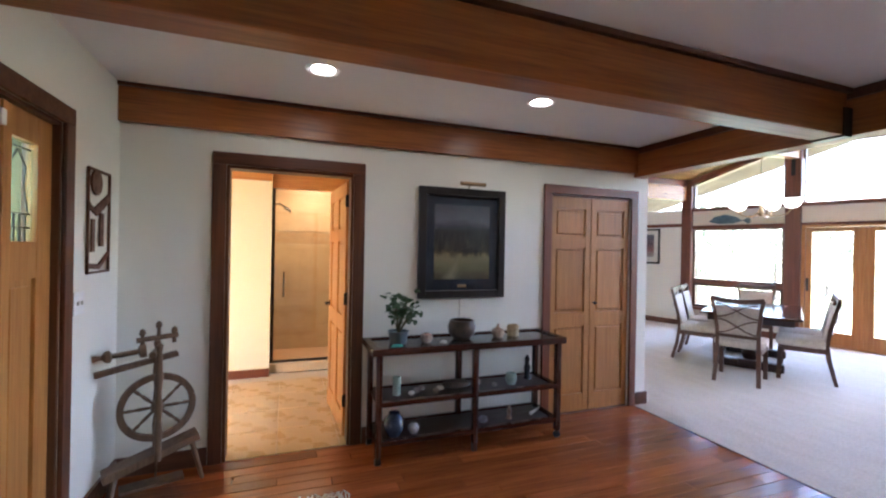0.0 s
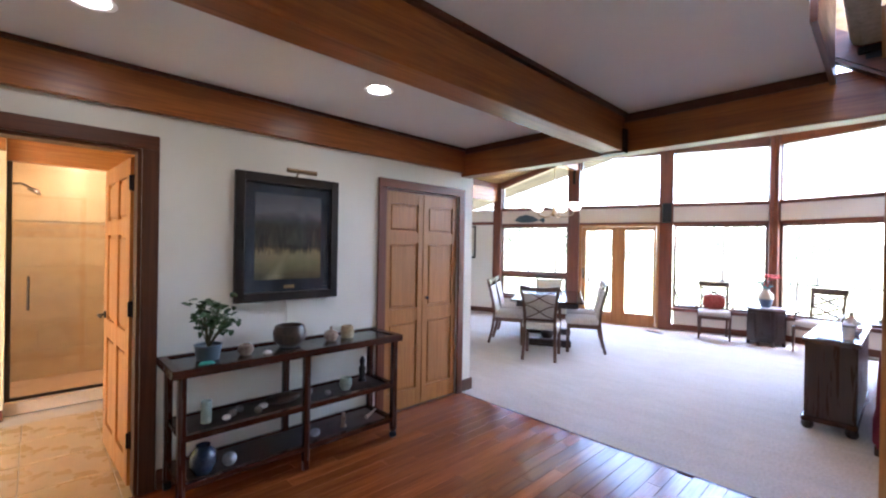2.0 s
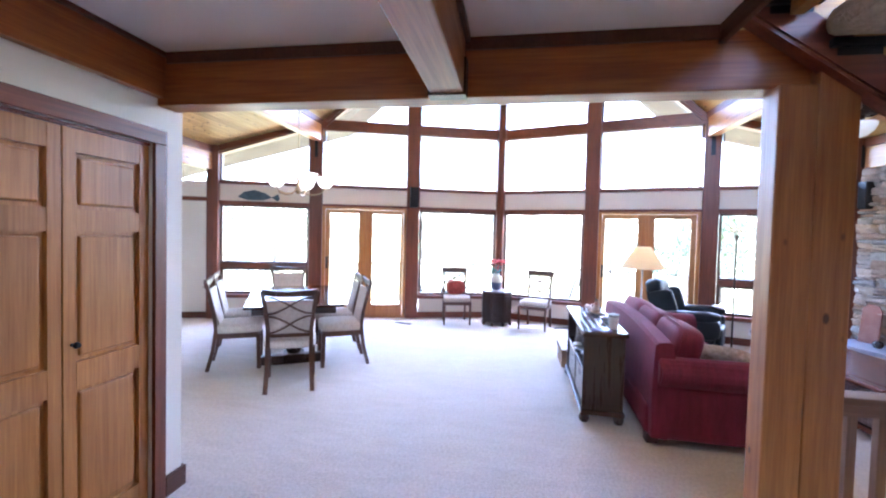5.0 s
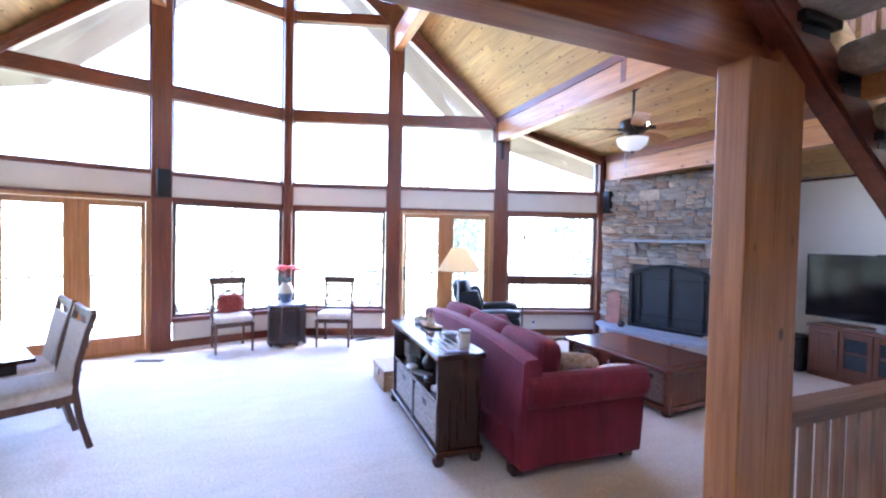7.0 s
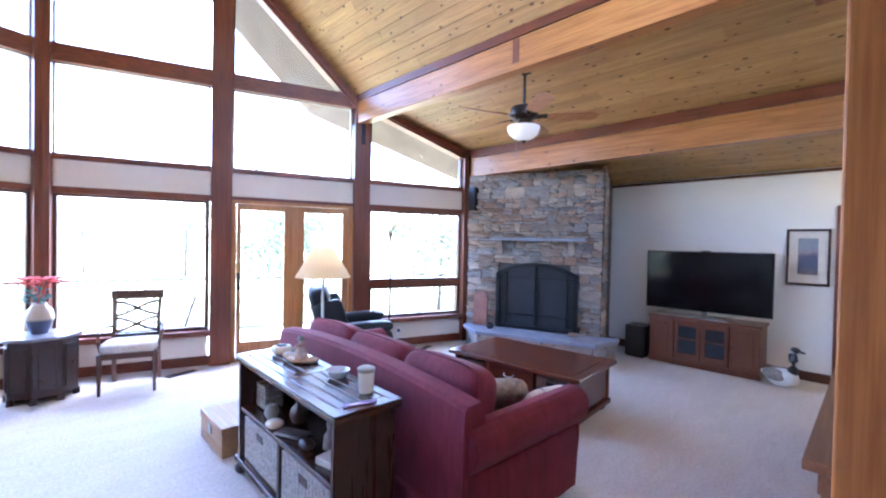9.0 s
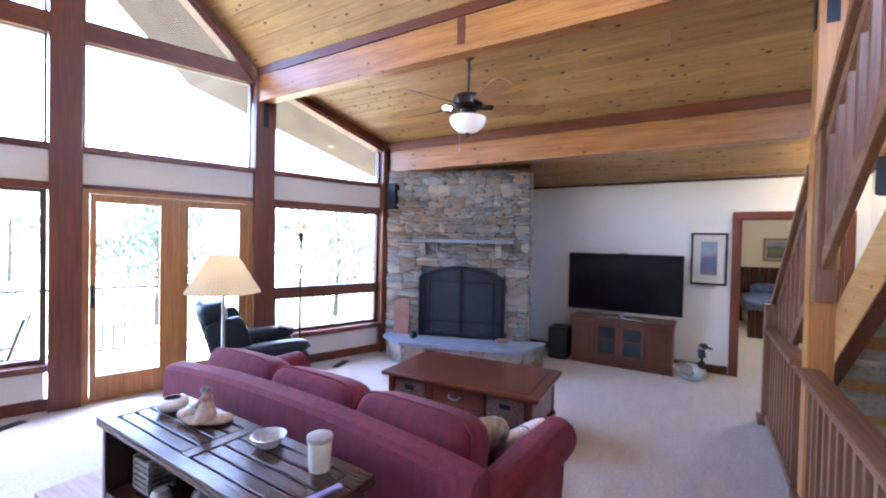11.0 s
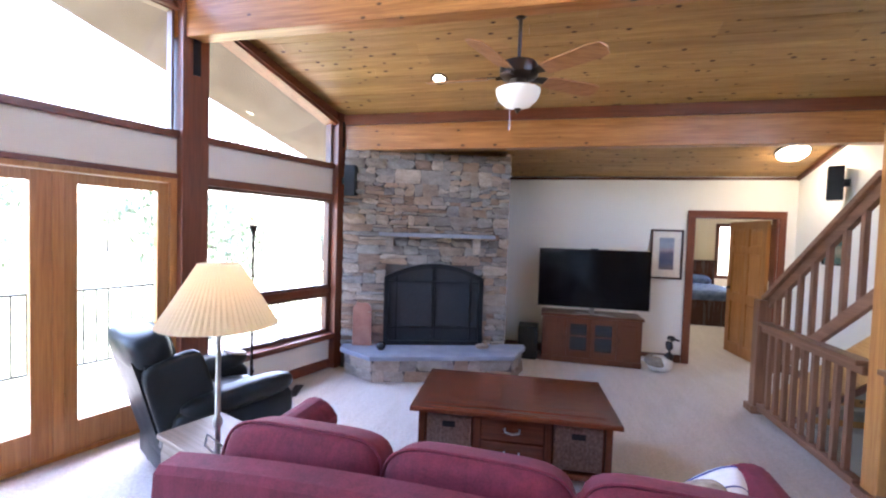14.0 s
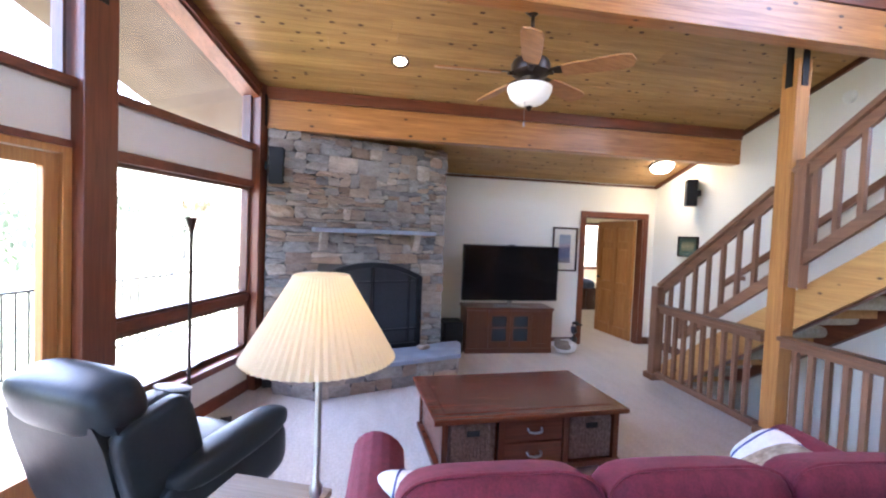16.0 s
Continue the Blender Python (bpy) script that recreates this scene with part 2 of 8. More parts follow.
# ---- plan: the window wall is a prow, two straight halves about y = 1.7 ----
AX, AY, SL = 9.62, 1.7, 0.312
HYP = math.hypot(1, SL)
Y_TV, Y_END, X_STAIR, Y_HALL, X_ENTRY, X_EDGE = -4.79, 8.19, 2.52, 3.407, -0.77, 3.47


def low_roof(y):
    return 3.575 + 0.322 * (3.16 - abs(y - AY))


def high_roof(y):
    return 3.575 + 1.08 * (3.16 - abs(y - AY))


def prow(side):
    """Local frame of one half: x along the wall from the prow's nose, y into the room, z up; side 1 runs to -y."""
    d = Vector((-SL, -side, 0)) / HYP
    n = Vector((-1, side * SL, 0)) / HYP
    m = Matrix((d, n, Vector((0, 0, 1)))).transposed().to_4x4()
    m.translation = (AX, AY, 0)
    return m


def facade_x(y):
    return AX - SL * abs(y - AY)


# floors
bm = B()
box(bm, X_ENTRY, X_EDGE, 0.55, Y_HALL, -0.12, -0.018)
box(bm, X_ENTRY, X_STAIR, -0.35, 0.55, -0.12, -0.018)
setting("floor_hall", bm, plain("subfloor", (0.10, 0.04, 0.02), 0.6), "dark bed under the cherry hall planks", "floor")
bm = B()
for ya, yb in ((Y_TV - 0.1, -3.22), (-3.22, 0.55), (0.55, 1.7), (1.7, 8.3)):
    xa = X_EDGE if yb > -3.22 + 0.01 and ya < 8 else X_STAIR
    prism(bm, [(xa, ya), (facade_x(ya) + 0.05, ya), (facade_x(yb) + 0.05, yb), (xa, yb)], 2, -0.1, 0.0)
bmesh.ops.remove_doubles(bm, verts=bm.verts, dist=0.0005)
setting("floor_carpet", bm, CARPET, "cream wall-to-wall carpet with short pile", "carpet")
setting("carpet_edge", box(B(), X_EDGE - 0.012, X_EDGE, 0.56, Y_HALL, -0.02, 0.004), DARKTRIM, "dark strip between planks and carpet", "trim")

# hall walls
H_CEIL = 2.52


def wall_with_holes(name, axis, at0, at1, a0, a1, z1, holes, mat, label, z0=0.0):
    """A wall along x (axis 0) or y (axis 1) with openings (from, to, bottom, top)."""
    bm = B()
    cuts = sorted({a0, a1, *[h[0] for h in holes], *[h[1] for h in holes]})
    for a, b in zip(cuts, cuts[1:]):
        hs = [h for h in holes if h[0] <= a + 1e-6 and h[1] >= b - 1e-6]
        spans = [(z0, z1)] if not hs else [(z0, hs[0][2]), (hs[0][3], z1)]
        for p, q in spans:
            if q - p > 0.001:
                if axis == 0:
                    box(bm, a, b, at0, at1, p, q)
                else:
                    box(bm, at0, at1, a, b, p, q)
    bmesh.ops.remove_doubles(bm, verts=bm.verts, dist=0.0005)
    return setting(name, bm, mat, label, "wall")


wall_with_holes("wall_hall", 0, Y_HALL, 3.53, X_ENTRY, 3.62, 2.62, [(-0.155, 0.715, 0.0, 2.055), (2.485, 3.405, 0.0, 2.025)], WALL, "warm white painted hall wall with two openings")
wall_with_holes("wall_entry", 1, X_ENTRY - 0.14, X_ENTRY, -0.5, 3.53, 2.62, [(1.05, 2.665, 0.0, 2.07)], WALL, "white painted wall beside the entry door")
setting("wall_hall_south", box(B(), X_ENTRY, X_STAIR, -0.49, -0.35, 0, 2.62), WALL, "plain white painted hall wall", "wall")
setting("wall_dining_back", box(B(), 3.50, 3.62, 3.53, 8.3, 0, 3.05), WALL, "plain white painted wall", "wall")
setting("ceiling_hall", box(box(B(), X_ENTRY, X_EDGE + 0.02, 0.58, Y_HALL, H_CEIL, 2.60), X_ENTRY, X_STAIR - 0.1, -0.5, 0.58, H_CEIL, 2.60), CEILING, "flat white painted hall ceiling", "ceiling")

# hall beams and trim
setting("beam_hall_wall", box(B(), X_ENTRY, 3.44, Y_HALL - 0.05, Y_HALL, 2.275, 2.495, bev=0.004), HALLBEAM_X, "red-brown fir beam along the hall wall", "beam")
setting("trim_hall_beam", box(B(), X_ENTRY, 3.44, Y_HALL - 0.065, Y_HALL, 2.497, 2.519), DARKTRIM, "dark strip above the wall beam", "trim")
setting("beam_hall", box(B(), X_ENTRY, 3.40, 1.70, 1.86, 2.235, 2.49, bev=0.006), HALLBEAM_X, "heavy red-brown fir ceiling beam", "beam")
setting("trim_hall_beam_top", box(B(), X_ENTRY, 3.42, 1.68, 1.88, 2.492, 2.519), DARKTRIM, "dark strip above the hall beam", "trim")
setting("beam_hanger", box(B(), 3.36, 3.437, 1.69, 1.87, 2.225, 2.40), BRONZE, "dark steel hanger at the beam's end", "bracket")
setting("beam_cross", box(B(), 3.44, 3.58, 0.205, 8.2, 2.237, 2.50, bev=0.006), BEAM_Y, "wide fir beam between the hall and the great room", "beam")
setting("trim_cross_beam", box(B(), 3.425, 3.44, 0.58, Y_HALL - 0.066, 2.46, 2.519), DARKTRIM, "dark strip above the cross beam", "trim")
setting("trim_stair_opening", box(B(), X_STAIR, 3.438, 0.555, 0.58, 2.44, 2.86), DARKTRIM, "dark wood edge of the stair opening", "trim")
setting("wall_loft", box(B(), 3.47, 3.58, 0.6, 8.3, 2.52, 6.6), WALL, "plain white wall above the cross beam", "wall")

# the double cedar post between hall and great room, and the slim post by the stairs
post = thing("cedar_post", "double cedar post with knots holding up the cross beam", "post", at=pose(3.47, 0.205, 0))
part("post_half", box(B(), -0.09, 0.035, 0.0012, 0.155, 0, 2.236, bev=0.006), CEDAR_Z, post)
part("post_half", box(B(), -0.087, 0.032, -0.155, -0.0012, 0, 2.45, bev=0.006), CEDAR_Z, post)
slim = thing("stair_post", "slim golden fir post with black steel bracket by the stairs", "post", at=pose(3.47, -1.78, 0))
part("shaft", box(B(), -0.065, 0.065, -0.07, 0.07, 0, 3.17, bev=0.005), FIR_Z, slim)
part("plinth", box(B(), -0.10, 0.10, -0.10, 0.10, 0, 0.07, bev=0.006), RAILWOOD_Z, slim)
part("bracket", box(box(B(), 0.066, 0.074, -0.03, 0.03, 2.95, 3.32), -0.03, 0.03, 0.071, 0.079, 2.95, 3.32), BLACK, slim, "black steel strap bracket")


# ---- window wall ----
def fbox(bm, side, a, b, d0, d1, z0, z1, bev=0.0):
    """A box on one half of the prow: a to b across the plan, d0 to d1 into the room."""
    return box(bm, a * HYP, b * HYP, d0, d1, z0, z1, prow(side), bev)


def fprism(bm, side, pts, d0, d1):
    return prism(bm, [(p * HYP, z) for p, z in pts], 1, d0, d1, prow(side))


def frame_in(bm, side, a, b, z0, z1, w, d0, d1, bev=0.004):
    fbox(bm, side, a, a + w, d0, d1, z0, z1, bev)
    fbox(bm, side, b - w, b, d0, d1, z0, z1, bev)
    fbox(bm, side, a + w, b - w, d0, d1, z0, z0 + w, bev)
    fbox(bm, side, a + w, b - w, d0, d1, z1 - w, z1, bev)


def up_dy(z):
    return 3.16 - (z - 3.50)


WIN = 0
for side, tag in ((1, "south"), (-1, "north")):
    # opaque parts of the wall
    bm = B()
    for a, b in ((0.0, 1.47), (3.42, 4.95)):
        fbox(bm, side, a, b, -0.07, 0.03, 0.0, 0.37)
    fbox(bm, side, 0.0, 4.95, -0.07, 0.035, 2.07, 2.36)
    setting("wall_prow_" + tag, bm, mottled("cream band paint " + tag, (0.74, 0.67, 0.56), (0.80, 0.73, 0.62), 1.5, 0.7, 0.05), "cream painted wall band between the windows", "wall")
    for nm, a, b in (("nose", 0.005, 0.095), ("inner", 1.50, 1.72), ("outer", 3.17, 3.38), ("end", 4.84, 5.02)):
        top = high_roof(AY - a) if a < 3 else low_roof(AY - a)
        bm = B()
        fbox(bm, side, a, b, -0.08, 0.12, 0.0, top - 0.02, bev=0.006)
        setting("window_post_" + nm + "_" + tag, bm, TRIM_Z, "tall red-stained wooden window post", "post")
    # rails
    for nm, a, b, z0, z1, d in (("sill", 0.095, 1.5, 0.37, 0.43, 0.13), ("sill_end", 3.38, 4.84, 0.37, 0.43, 0.13),
                                ("base", 0.095, 1.5, 0.0, 0.11, 0.05), ("base_end", 3.38, 4.84, 0.0, 0.11, 0.05),
                                ("low", 0.095, 1.5, 2.0, 2.07, 0.06), ("low_door", 1.72, 3.17, 2.03, 2.07, 0.06), ("low_end", 3.38, 4.84, 2.0, 2.07, 0.06),
                                ("mid", 0.095, 1.5, 2.36, 2.42, 0.08), ("mid_door", 1.72, 3.17, 2.36, 2.42, 0.08), ("mid_end", 3.38, 4.84, 2.36, 2.42, 0.08),
                                ("high", 0.095, 1.5, 3.39, 3.58, 0.07), ("high_door", 1.72, 3.17, 3.39, 3.58, 0.07), ("top", 0.095, 1.5, 4.96, 5.12, 0.07)):
        bm = B()
        fbox(bm, side, a, b, -0.07, d, z0, z1, bev=0.004)
        setting("trim_window_" + nm + "_" + tag, bm, TRIM_Y, "red-stained wooden window rail", "trim")
    # sloping head trims
    bm = B()
    fprism(bm, side, [(0.095, 6.87), (1.5, 5.35), (1.5, 4.96), (0.095, 6.36)], -0.07, 0.10)
    fprism(bm, side, [(1.70, 5.135), (3.17, 3.55), (3.17, 3.39), (3.0, 3.57), (1.70, 4.86)], -0.07, 0.10)
    fprism(bm, side, [(3.38, 3.49), (4.86, 3.015), (4.86, 2.86), (3.38, 3.385)], -0.07, 0.10)
    fprism(bm, side, [(3.38, 3.435), (4.86, 2.93), (4.86, 2.90), (3.38, 3.405)], 0.10, 0.125)
    fprism(bm, side, [(1.70, 5.00), (3.12, 3.53), (3.09, 3.53), (1.70, 4.96)], 0.10, 0.125)
    setting("trim_window_head_" + tag, bm, TRIM_Y, "red-stained sloping trim under the roof", "trim")

    def window(shape, name_label, fw=0.045, slope=None, awning=None):
        global WIN
        WIN += 1
        w = thing("window_%d" % WIN, name_label, "window", kind="structure")
        a, b, z0, z1 = shape
        bm = B()
        if slope is None:
            frame_in(bm, side, a, b, z0, z1, fw, -0.05, 0.03)
            gz = [(a + fw, z0 + fw), (b - fw, z0 + fw), (b - fw, z1 - fw), (a + fw, z1 - fw)]
        else:
            zb = slope
            fbox(bm, side, a, b, -0.05, 0.03, z0, z0 + fw)
            fbox(bm, side, a, a + fw, -0.05, 0.03, z0 + fw, z1)
            if zb - z0 > 0.1:
                fbox(bm, side, b - fw, b, -0.05, 0.03, z0 + fw, zb)
            gz = [(a, z0), (b, z0), (b, zb), (a, z1)] if zb - z0 > 0.02 else [(a, z0), (b, z0), (a, z1)]
        part("window_frame", bm, DARKTRIM_Z, w)
        bm = B()
        fprism(bm, side, gz, -0.006, 0.0)
        pane = part("pane", bm, GLASS, w)
        pane.visible_shadow = False
        return w

    window((0.085, 1.485, 0.43, 2.01), "large fixed picture window in dark wooden frame", 0.04)
    window((0.085, 1.485, 2.41, 3.40), "fixed upper window in dark wooden frame", 0.02)
    window((0.085, 1.485, 3.57, 4.97), "tall fixed upper window in dark wooden frame", 0.02)
    window((0.085, 1.485, 5.11, 6.42), "sloping gable window under the ridge", 0.02, slope=5.05)
    window((1.72, 3.15, 2.41, 3.40), "fixed window above the glass doors", 0.02)
    window((1.72, 3.02, 3.57, 4.86), "triangular gable window under the roof slope", 0.02, slope=3.58)
    window((3.40, 4.83, 0.97, 2.0), "fixed window with a view of the deck", 0.03)
    aw = window((3.40, 4.83, 0.43, 0.90), "low awning window with a metal crank", 0.045)
    bm = B()
    fbox(bm, side, 4.02, 4.22, 0.03, 0.05, 0.455, 0.475, 0.004)
    part("crank_handle", tube(bm, [prow(side) @ Vector((4.1 * HYP, 0.05, 0.47)), prow(side) @ Vector((4.2 * HYP, 0.08, 0.50))], 0.008), BRONZE, aw)
    window((3.40, 4.83, 2.41, 3.40), "sloping upper window under the eaves", 0.02, slope=2.89)
    bm = B()
    fbox(bm, side, 3.40, 4.83, -0.06, 0.05, 0.90, 0.97, 0.004)
    setting("trim_window_split_" + tag, bm, TRIM_Y, "red-stained rail between two windows", "trim")

    # glazed double door
    fd = thing("door_%d" % (1 if side == 1 else 2), "pair of honey fir doors with full glass leading to the deck", "door", kind="structure")
    bm = B()
    fbox(bm, side, 1.72, 1.77, -0.07, 0.05, 0.0, 2.03, 0.004)
    fbox(bm, side, 3.12, 3.17, -0.07, 0.05, 0.0, 2.03, 0.004)
    fbox(bm, side, 1.77, 3.12, -0.07, 0.05, 1.99, 2.03, 0.004)
    fbox(bm, side, 1.77, 3.12, -0.07, 0.04, 0.0, 0.03, 0.004)
    part("door_frame", bm, FIR_Z, fd)
    for a, b in ((1.775, 2.44), (2.45, 3.115)):
        bm = B()
        g0, g1 = (1.82, 2.31) if a < 2 else (2.55, 3.04)
        fbox(bm, side, a, g0, -0.03, 0.025, 0.03, 1.985, 0.004)
        fbox(bm, side, g1, b, -0.03, 0.025, 0.03, 1.985, 0.004)
        fbox(bm, side, g0, g1, -0.03, 0.025, 0.03, 0.24, 0.004)
        fbox(bm, side, g0, g1, -0.03, 0.025, 1.91, 1.985, 0.004)
        leaf = part("door_leaf", bm, FIR_Z, fd)
        bm = B()
        fbox(bm, side, g0 - 0.01, g1 + 0.01, -0.006, 0.0, 0.23, 1.92)
        pane = part("pane", bm, GLASS, leaf)
        pane.visible_shadow = False
    bm = B()
    fbox(bm, side, 2.415, 2.475, 0.025, 0.037, 0.03, 1.985, 0.003)
    fbox(bm, side, 2.415, 2.475, -0.042, -0.03, 0.03, 1.985, 0.003)
    part("astragal", bm, FIR_Z, fd)
    bm = B()
    hx = 1.795 if side == 1 else 3.09
    fbox(bm, side, hx - 0.018, hx + 0.018, 0.025, 0.035, 0.90, 1.12, 0.003)
    h0 = prow(side) @ Vector((hx * HYP, 0.035, 1.0))
    tube(bm, [h0, h0 + (prow(side).to_3x3() @ Vector((0, 0.05, 0))), h0 + (prow(side).to_3x3() @ Vector((0.0, 0.055, 0.09)))], 0.010)
    part("door_handle", bm, BRONZE, fd, "dark bronze handle", smooth=40)

# ---- roof: knotty pine ceilings in two pitches ----
rnd = random.Random(7)


def boards(bm, y_a, y_b, zf, x0, width=0.135, out=0.0):
    """Tongue-and-groove boards along x on a slope, each with its own edges."""
    n = max(1, round(math.hypot(y_b - y_a, zf(y_b) - zf(y_a)) / width))
    sl = Vector((0, y_b - y_a, zf(y_b) - zf(y_a))).normalized()
    nrm = Vector((1, 0, 0)).cross(sl)
    if nrm.z < 0:
        nrm = -nrm
    for i in range(n):
        ya, yb = y_a + (y_b - y_a) * i / n, y_a + (y_b - y_a) * (i + 1) / n
        x = x0 - rnd.random() * 2.0
        end = facade_x((ya + yb) / 2) + out
        while x < end:
            xe = min(end, x + rnd.uniform(2.2, 4.2))
            xs = max(x, x0)
            if xe > xs + 0.02:
                p = [Vector((xx, yy, zf(yy))) for xx in (xs + 0.001, xe - 0.001) for yy in (ya, yb)]
                g = sl * 0.004
                lo = [p[0] + g, p[1] - g, p[3] - g, p[2] + g]
                hi = [p[0], p[1], p[3], p[2]]
                vl = [bm.verts.new(v) for v in lo]
                vh = [bm.verts.new(v + nrm * 0.005) for v in hi]
                vt = [bm.verts.new(v + nrm * 0.02) for v in hi]
                bm.faces.new(vl)
                bm.faces.new(vt[::-1])
                for k in range(4):
                    j = (k + 1) % 4
                    bm.faces.new((vl[k], vh[k], vh[j], vl[j]))
                    bm.faces.new((vh[k], vt[k], vt[j], vh[j]))
            x = xe
    return bm


for side, tag in ((1, "south"), (-1, "north")):
    yj, yk = AY - side * 3.16, AY - side * 6.49
    bm = boards(B(), yj, yk, low_roof, 2.45)
    setting("ceiling_low_" + tag, bm, PINE, "knotty pine board ceiling with low pitch", "ceiling")
    bm = boards(B(), AY, yj, high_roof, 3.45 if side == -1 else 2.45)
    setting("ceiling_high_" + tag, bm, PINE, "knotty pine board ceiling with steep pitch", "ceiling")
    # roof shell above and soffit beyond the glass
    for nm, y0, y1, zf in (("high", AY, yj, high_roof), ("low", yj, yk - side * 0.6, low_roof)):
        bm = B()
        p = []
        for y in (y0, y1):
            p.append((1.9, y, zf(y) + 0.03))
            p.append((facade_x(y) + 1.35, y, zf(y) + 0.03))
        v0 = [bm.verts.new(q) for q in (p[0], p[1], p[3], p[2])]
        v1 = [bm.verts.new((q[0], q[1], q[2] + 0.22)) for q in (p[0], p[1], p[3], p[2])]
        bm.faces.new(v0)
        bm.faces.new(v1[::-1])
        for k in range(4):
            bm.faces.new((v0[k], v0[(k + 1) % 4], v1[(k + 1) % 4], v1[k]))
        setting("roof_" + nm + "_" + tag, bm, mottled("soffit wood " + nm + tag, (0.050, 0.024, 0.013), (0.090, 0.046, 0.027), 2.5, 0.6, 0.0, fine=9.0), "brown wooden roof soffit beyond the windows", "roof")
    # beams along x
    bm = box(B(), 2.55, facade_x(yj) + 0.03, min(yj, yj - side * 0.14), max(yj, yj - side * 0.14), 3.18, 3.474, bev=0.006)
    setting("beam_upper_" + tag, bm, BEAM_X, "long golden fir beam where the roof pitch changes", "beam")
    bm = box(B(), 2.55, facade_x(yj) + 0.03, min(yj + side * 0.012, yj - side * 0.152), max(yj + side * 0.012, yj - side * 0.152), 3.476, 3.565)
    setting("trim_beam_upper_" + tag, bm, TRIM_X, "red strip along the beam's top", "trim")
    yb = AY - side * 4.90
    bm = box(B(), X_STAIR + 0.06, facade_x(yb) + 0.0, min(yb, yb - side * 0.14), max(yb, yb - side * 0.14), 2.595, 2.885, bev=0.006)
    setting("beam_lower_" + tag, bm, BEAM_X, "long golden fir beam above the fireplace" if side == 1 else "long golden fir beam above the dining wall", "beam")
    bm = box(B(), X_STAIR + 0.06, facade_x(yb) + 0.0, min(yb + side * 0.012, yb - side * 0.152), max(yb + side * 0.012, yb - side * 0.152), 2.887, 3.005)
    setting("trim_beam_lower_" + tag, bm, TRIM_X, "red strip along the beam's top", "trim")
    yi = AY - side * 1.61
    bm = box(B(), 3.6, facade_x(yi) + 0.0, yi - 0.07, yi + 0.07, 4.55, 4.86, bev=0.006)
    setting("beam_high_" + tag, bm, BEAM_X, "golden fir beam high under the gable", "beam")
    bm = box(B(), X_STAIR - 0.1, facade_x(yk) + 0.1, min(yk, yk - side * 0.12), max(yk, yk - side * 0.12), 0, 2.6) if side == -1 else None
    if bm:
        setting("wall_dining", bm, WALL, "white painted dining wall", "wall")

# closing walls beyond the last windows
for side, tag in ((1, "south"), (-1, "north")):
    bm = B()
    fbox(bm, side, 5.02, 6.65, -0.07, 0.03, 0.0, 2.40)
    if side == 1:
        fbox(bm, side, 5.02, 6.65, -0.07, 0.03, 2.40, 2.95)
    setting("wall_side_" + tag, bm, WALL, "white painted wall beside the windows", "wall")
    if side == -1:
        bm = B()
        fbox(bm, side, 5.02, 6.5, -0.05, 0.06, 2.05, 2.12)
        setting("trim_dining_rail", bm, TRIM_Y, "red wooden rail under the eaves window", "trim")

# television wall, bedroom door, stair wall
wall_with_holes("wall_television", 0, Y_TV - 0.12, Y_TV, X_STAIR - 0.1, 8.2, 2.50, [(2.715, 3.69, 0.0, 1.975)], WALL, "white painted wall behind the television")
setting("trim_television_wall_top", box(B(), X_STAIR, 6.6, Y_TV, Y_TV + 0.02, 2.455, 2.49), DARKTRIM, "dark strip under the ceiling", "trim")
bm = B()
prism(bm, [(-4.91, -2.7), (-0.35, -2.7), (-0.35, 4.9), (-1.46, 3.60), (-4.91, 2.49)], 0, X_STAIR - 0.12, X_STAIR)
setting("wall_stairs", bm, WALL, "tall white painted wall along the stairs", "wall")
bm = B()
bar(bm, (X_STAIR + 0.015, Y_TV, low_roof(Y_TV) - 0.03), (X_STAIR + 0.015, -1.46, low_roof(-1.46) - 0.03), 0.03, 0.05)
setting("trim_stair_wall_top", bm, DARKTRIM, "dark strip under the sloping ceiling", "trim")

# ---- doors and casings ----
def casing(name, x0, x1, top, y, w, d, mat_z, mat_x, label):
    """Trim round an opening in a wall along x; proud of y by d (sign gives the side)."""
    c = thing(name, label, "trim", kind="structure")
    ya, yb = min(y, y + d), max(y, y + d)
    part("jamb", box(B(), x0 - w, x0, ya, yb, 0, top, bev=0.004), mat_z, c)
    part("jamb", box(B(), x1, x1 + w, ya, yb, 0, top, bev=0.004), mat_z, c)
    part("head", box(B(), x0 - w, x1 + w, ya, yb, top, top + w, bev=0.004), mat_x, c)
    return c


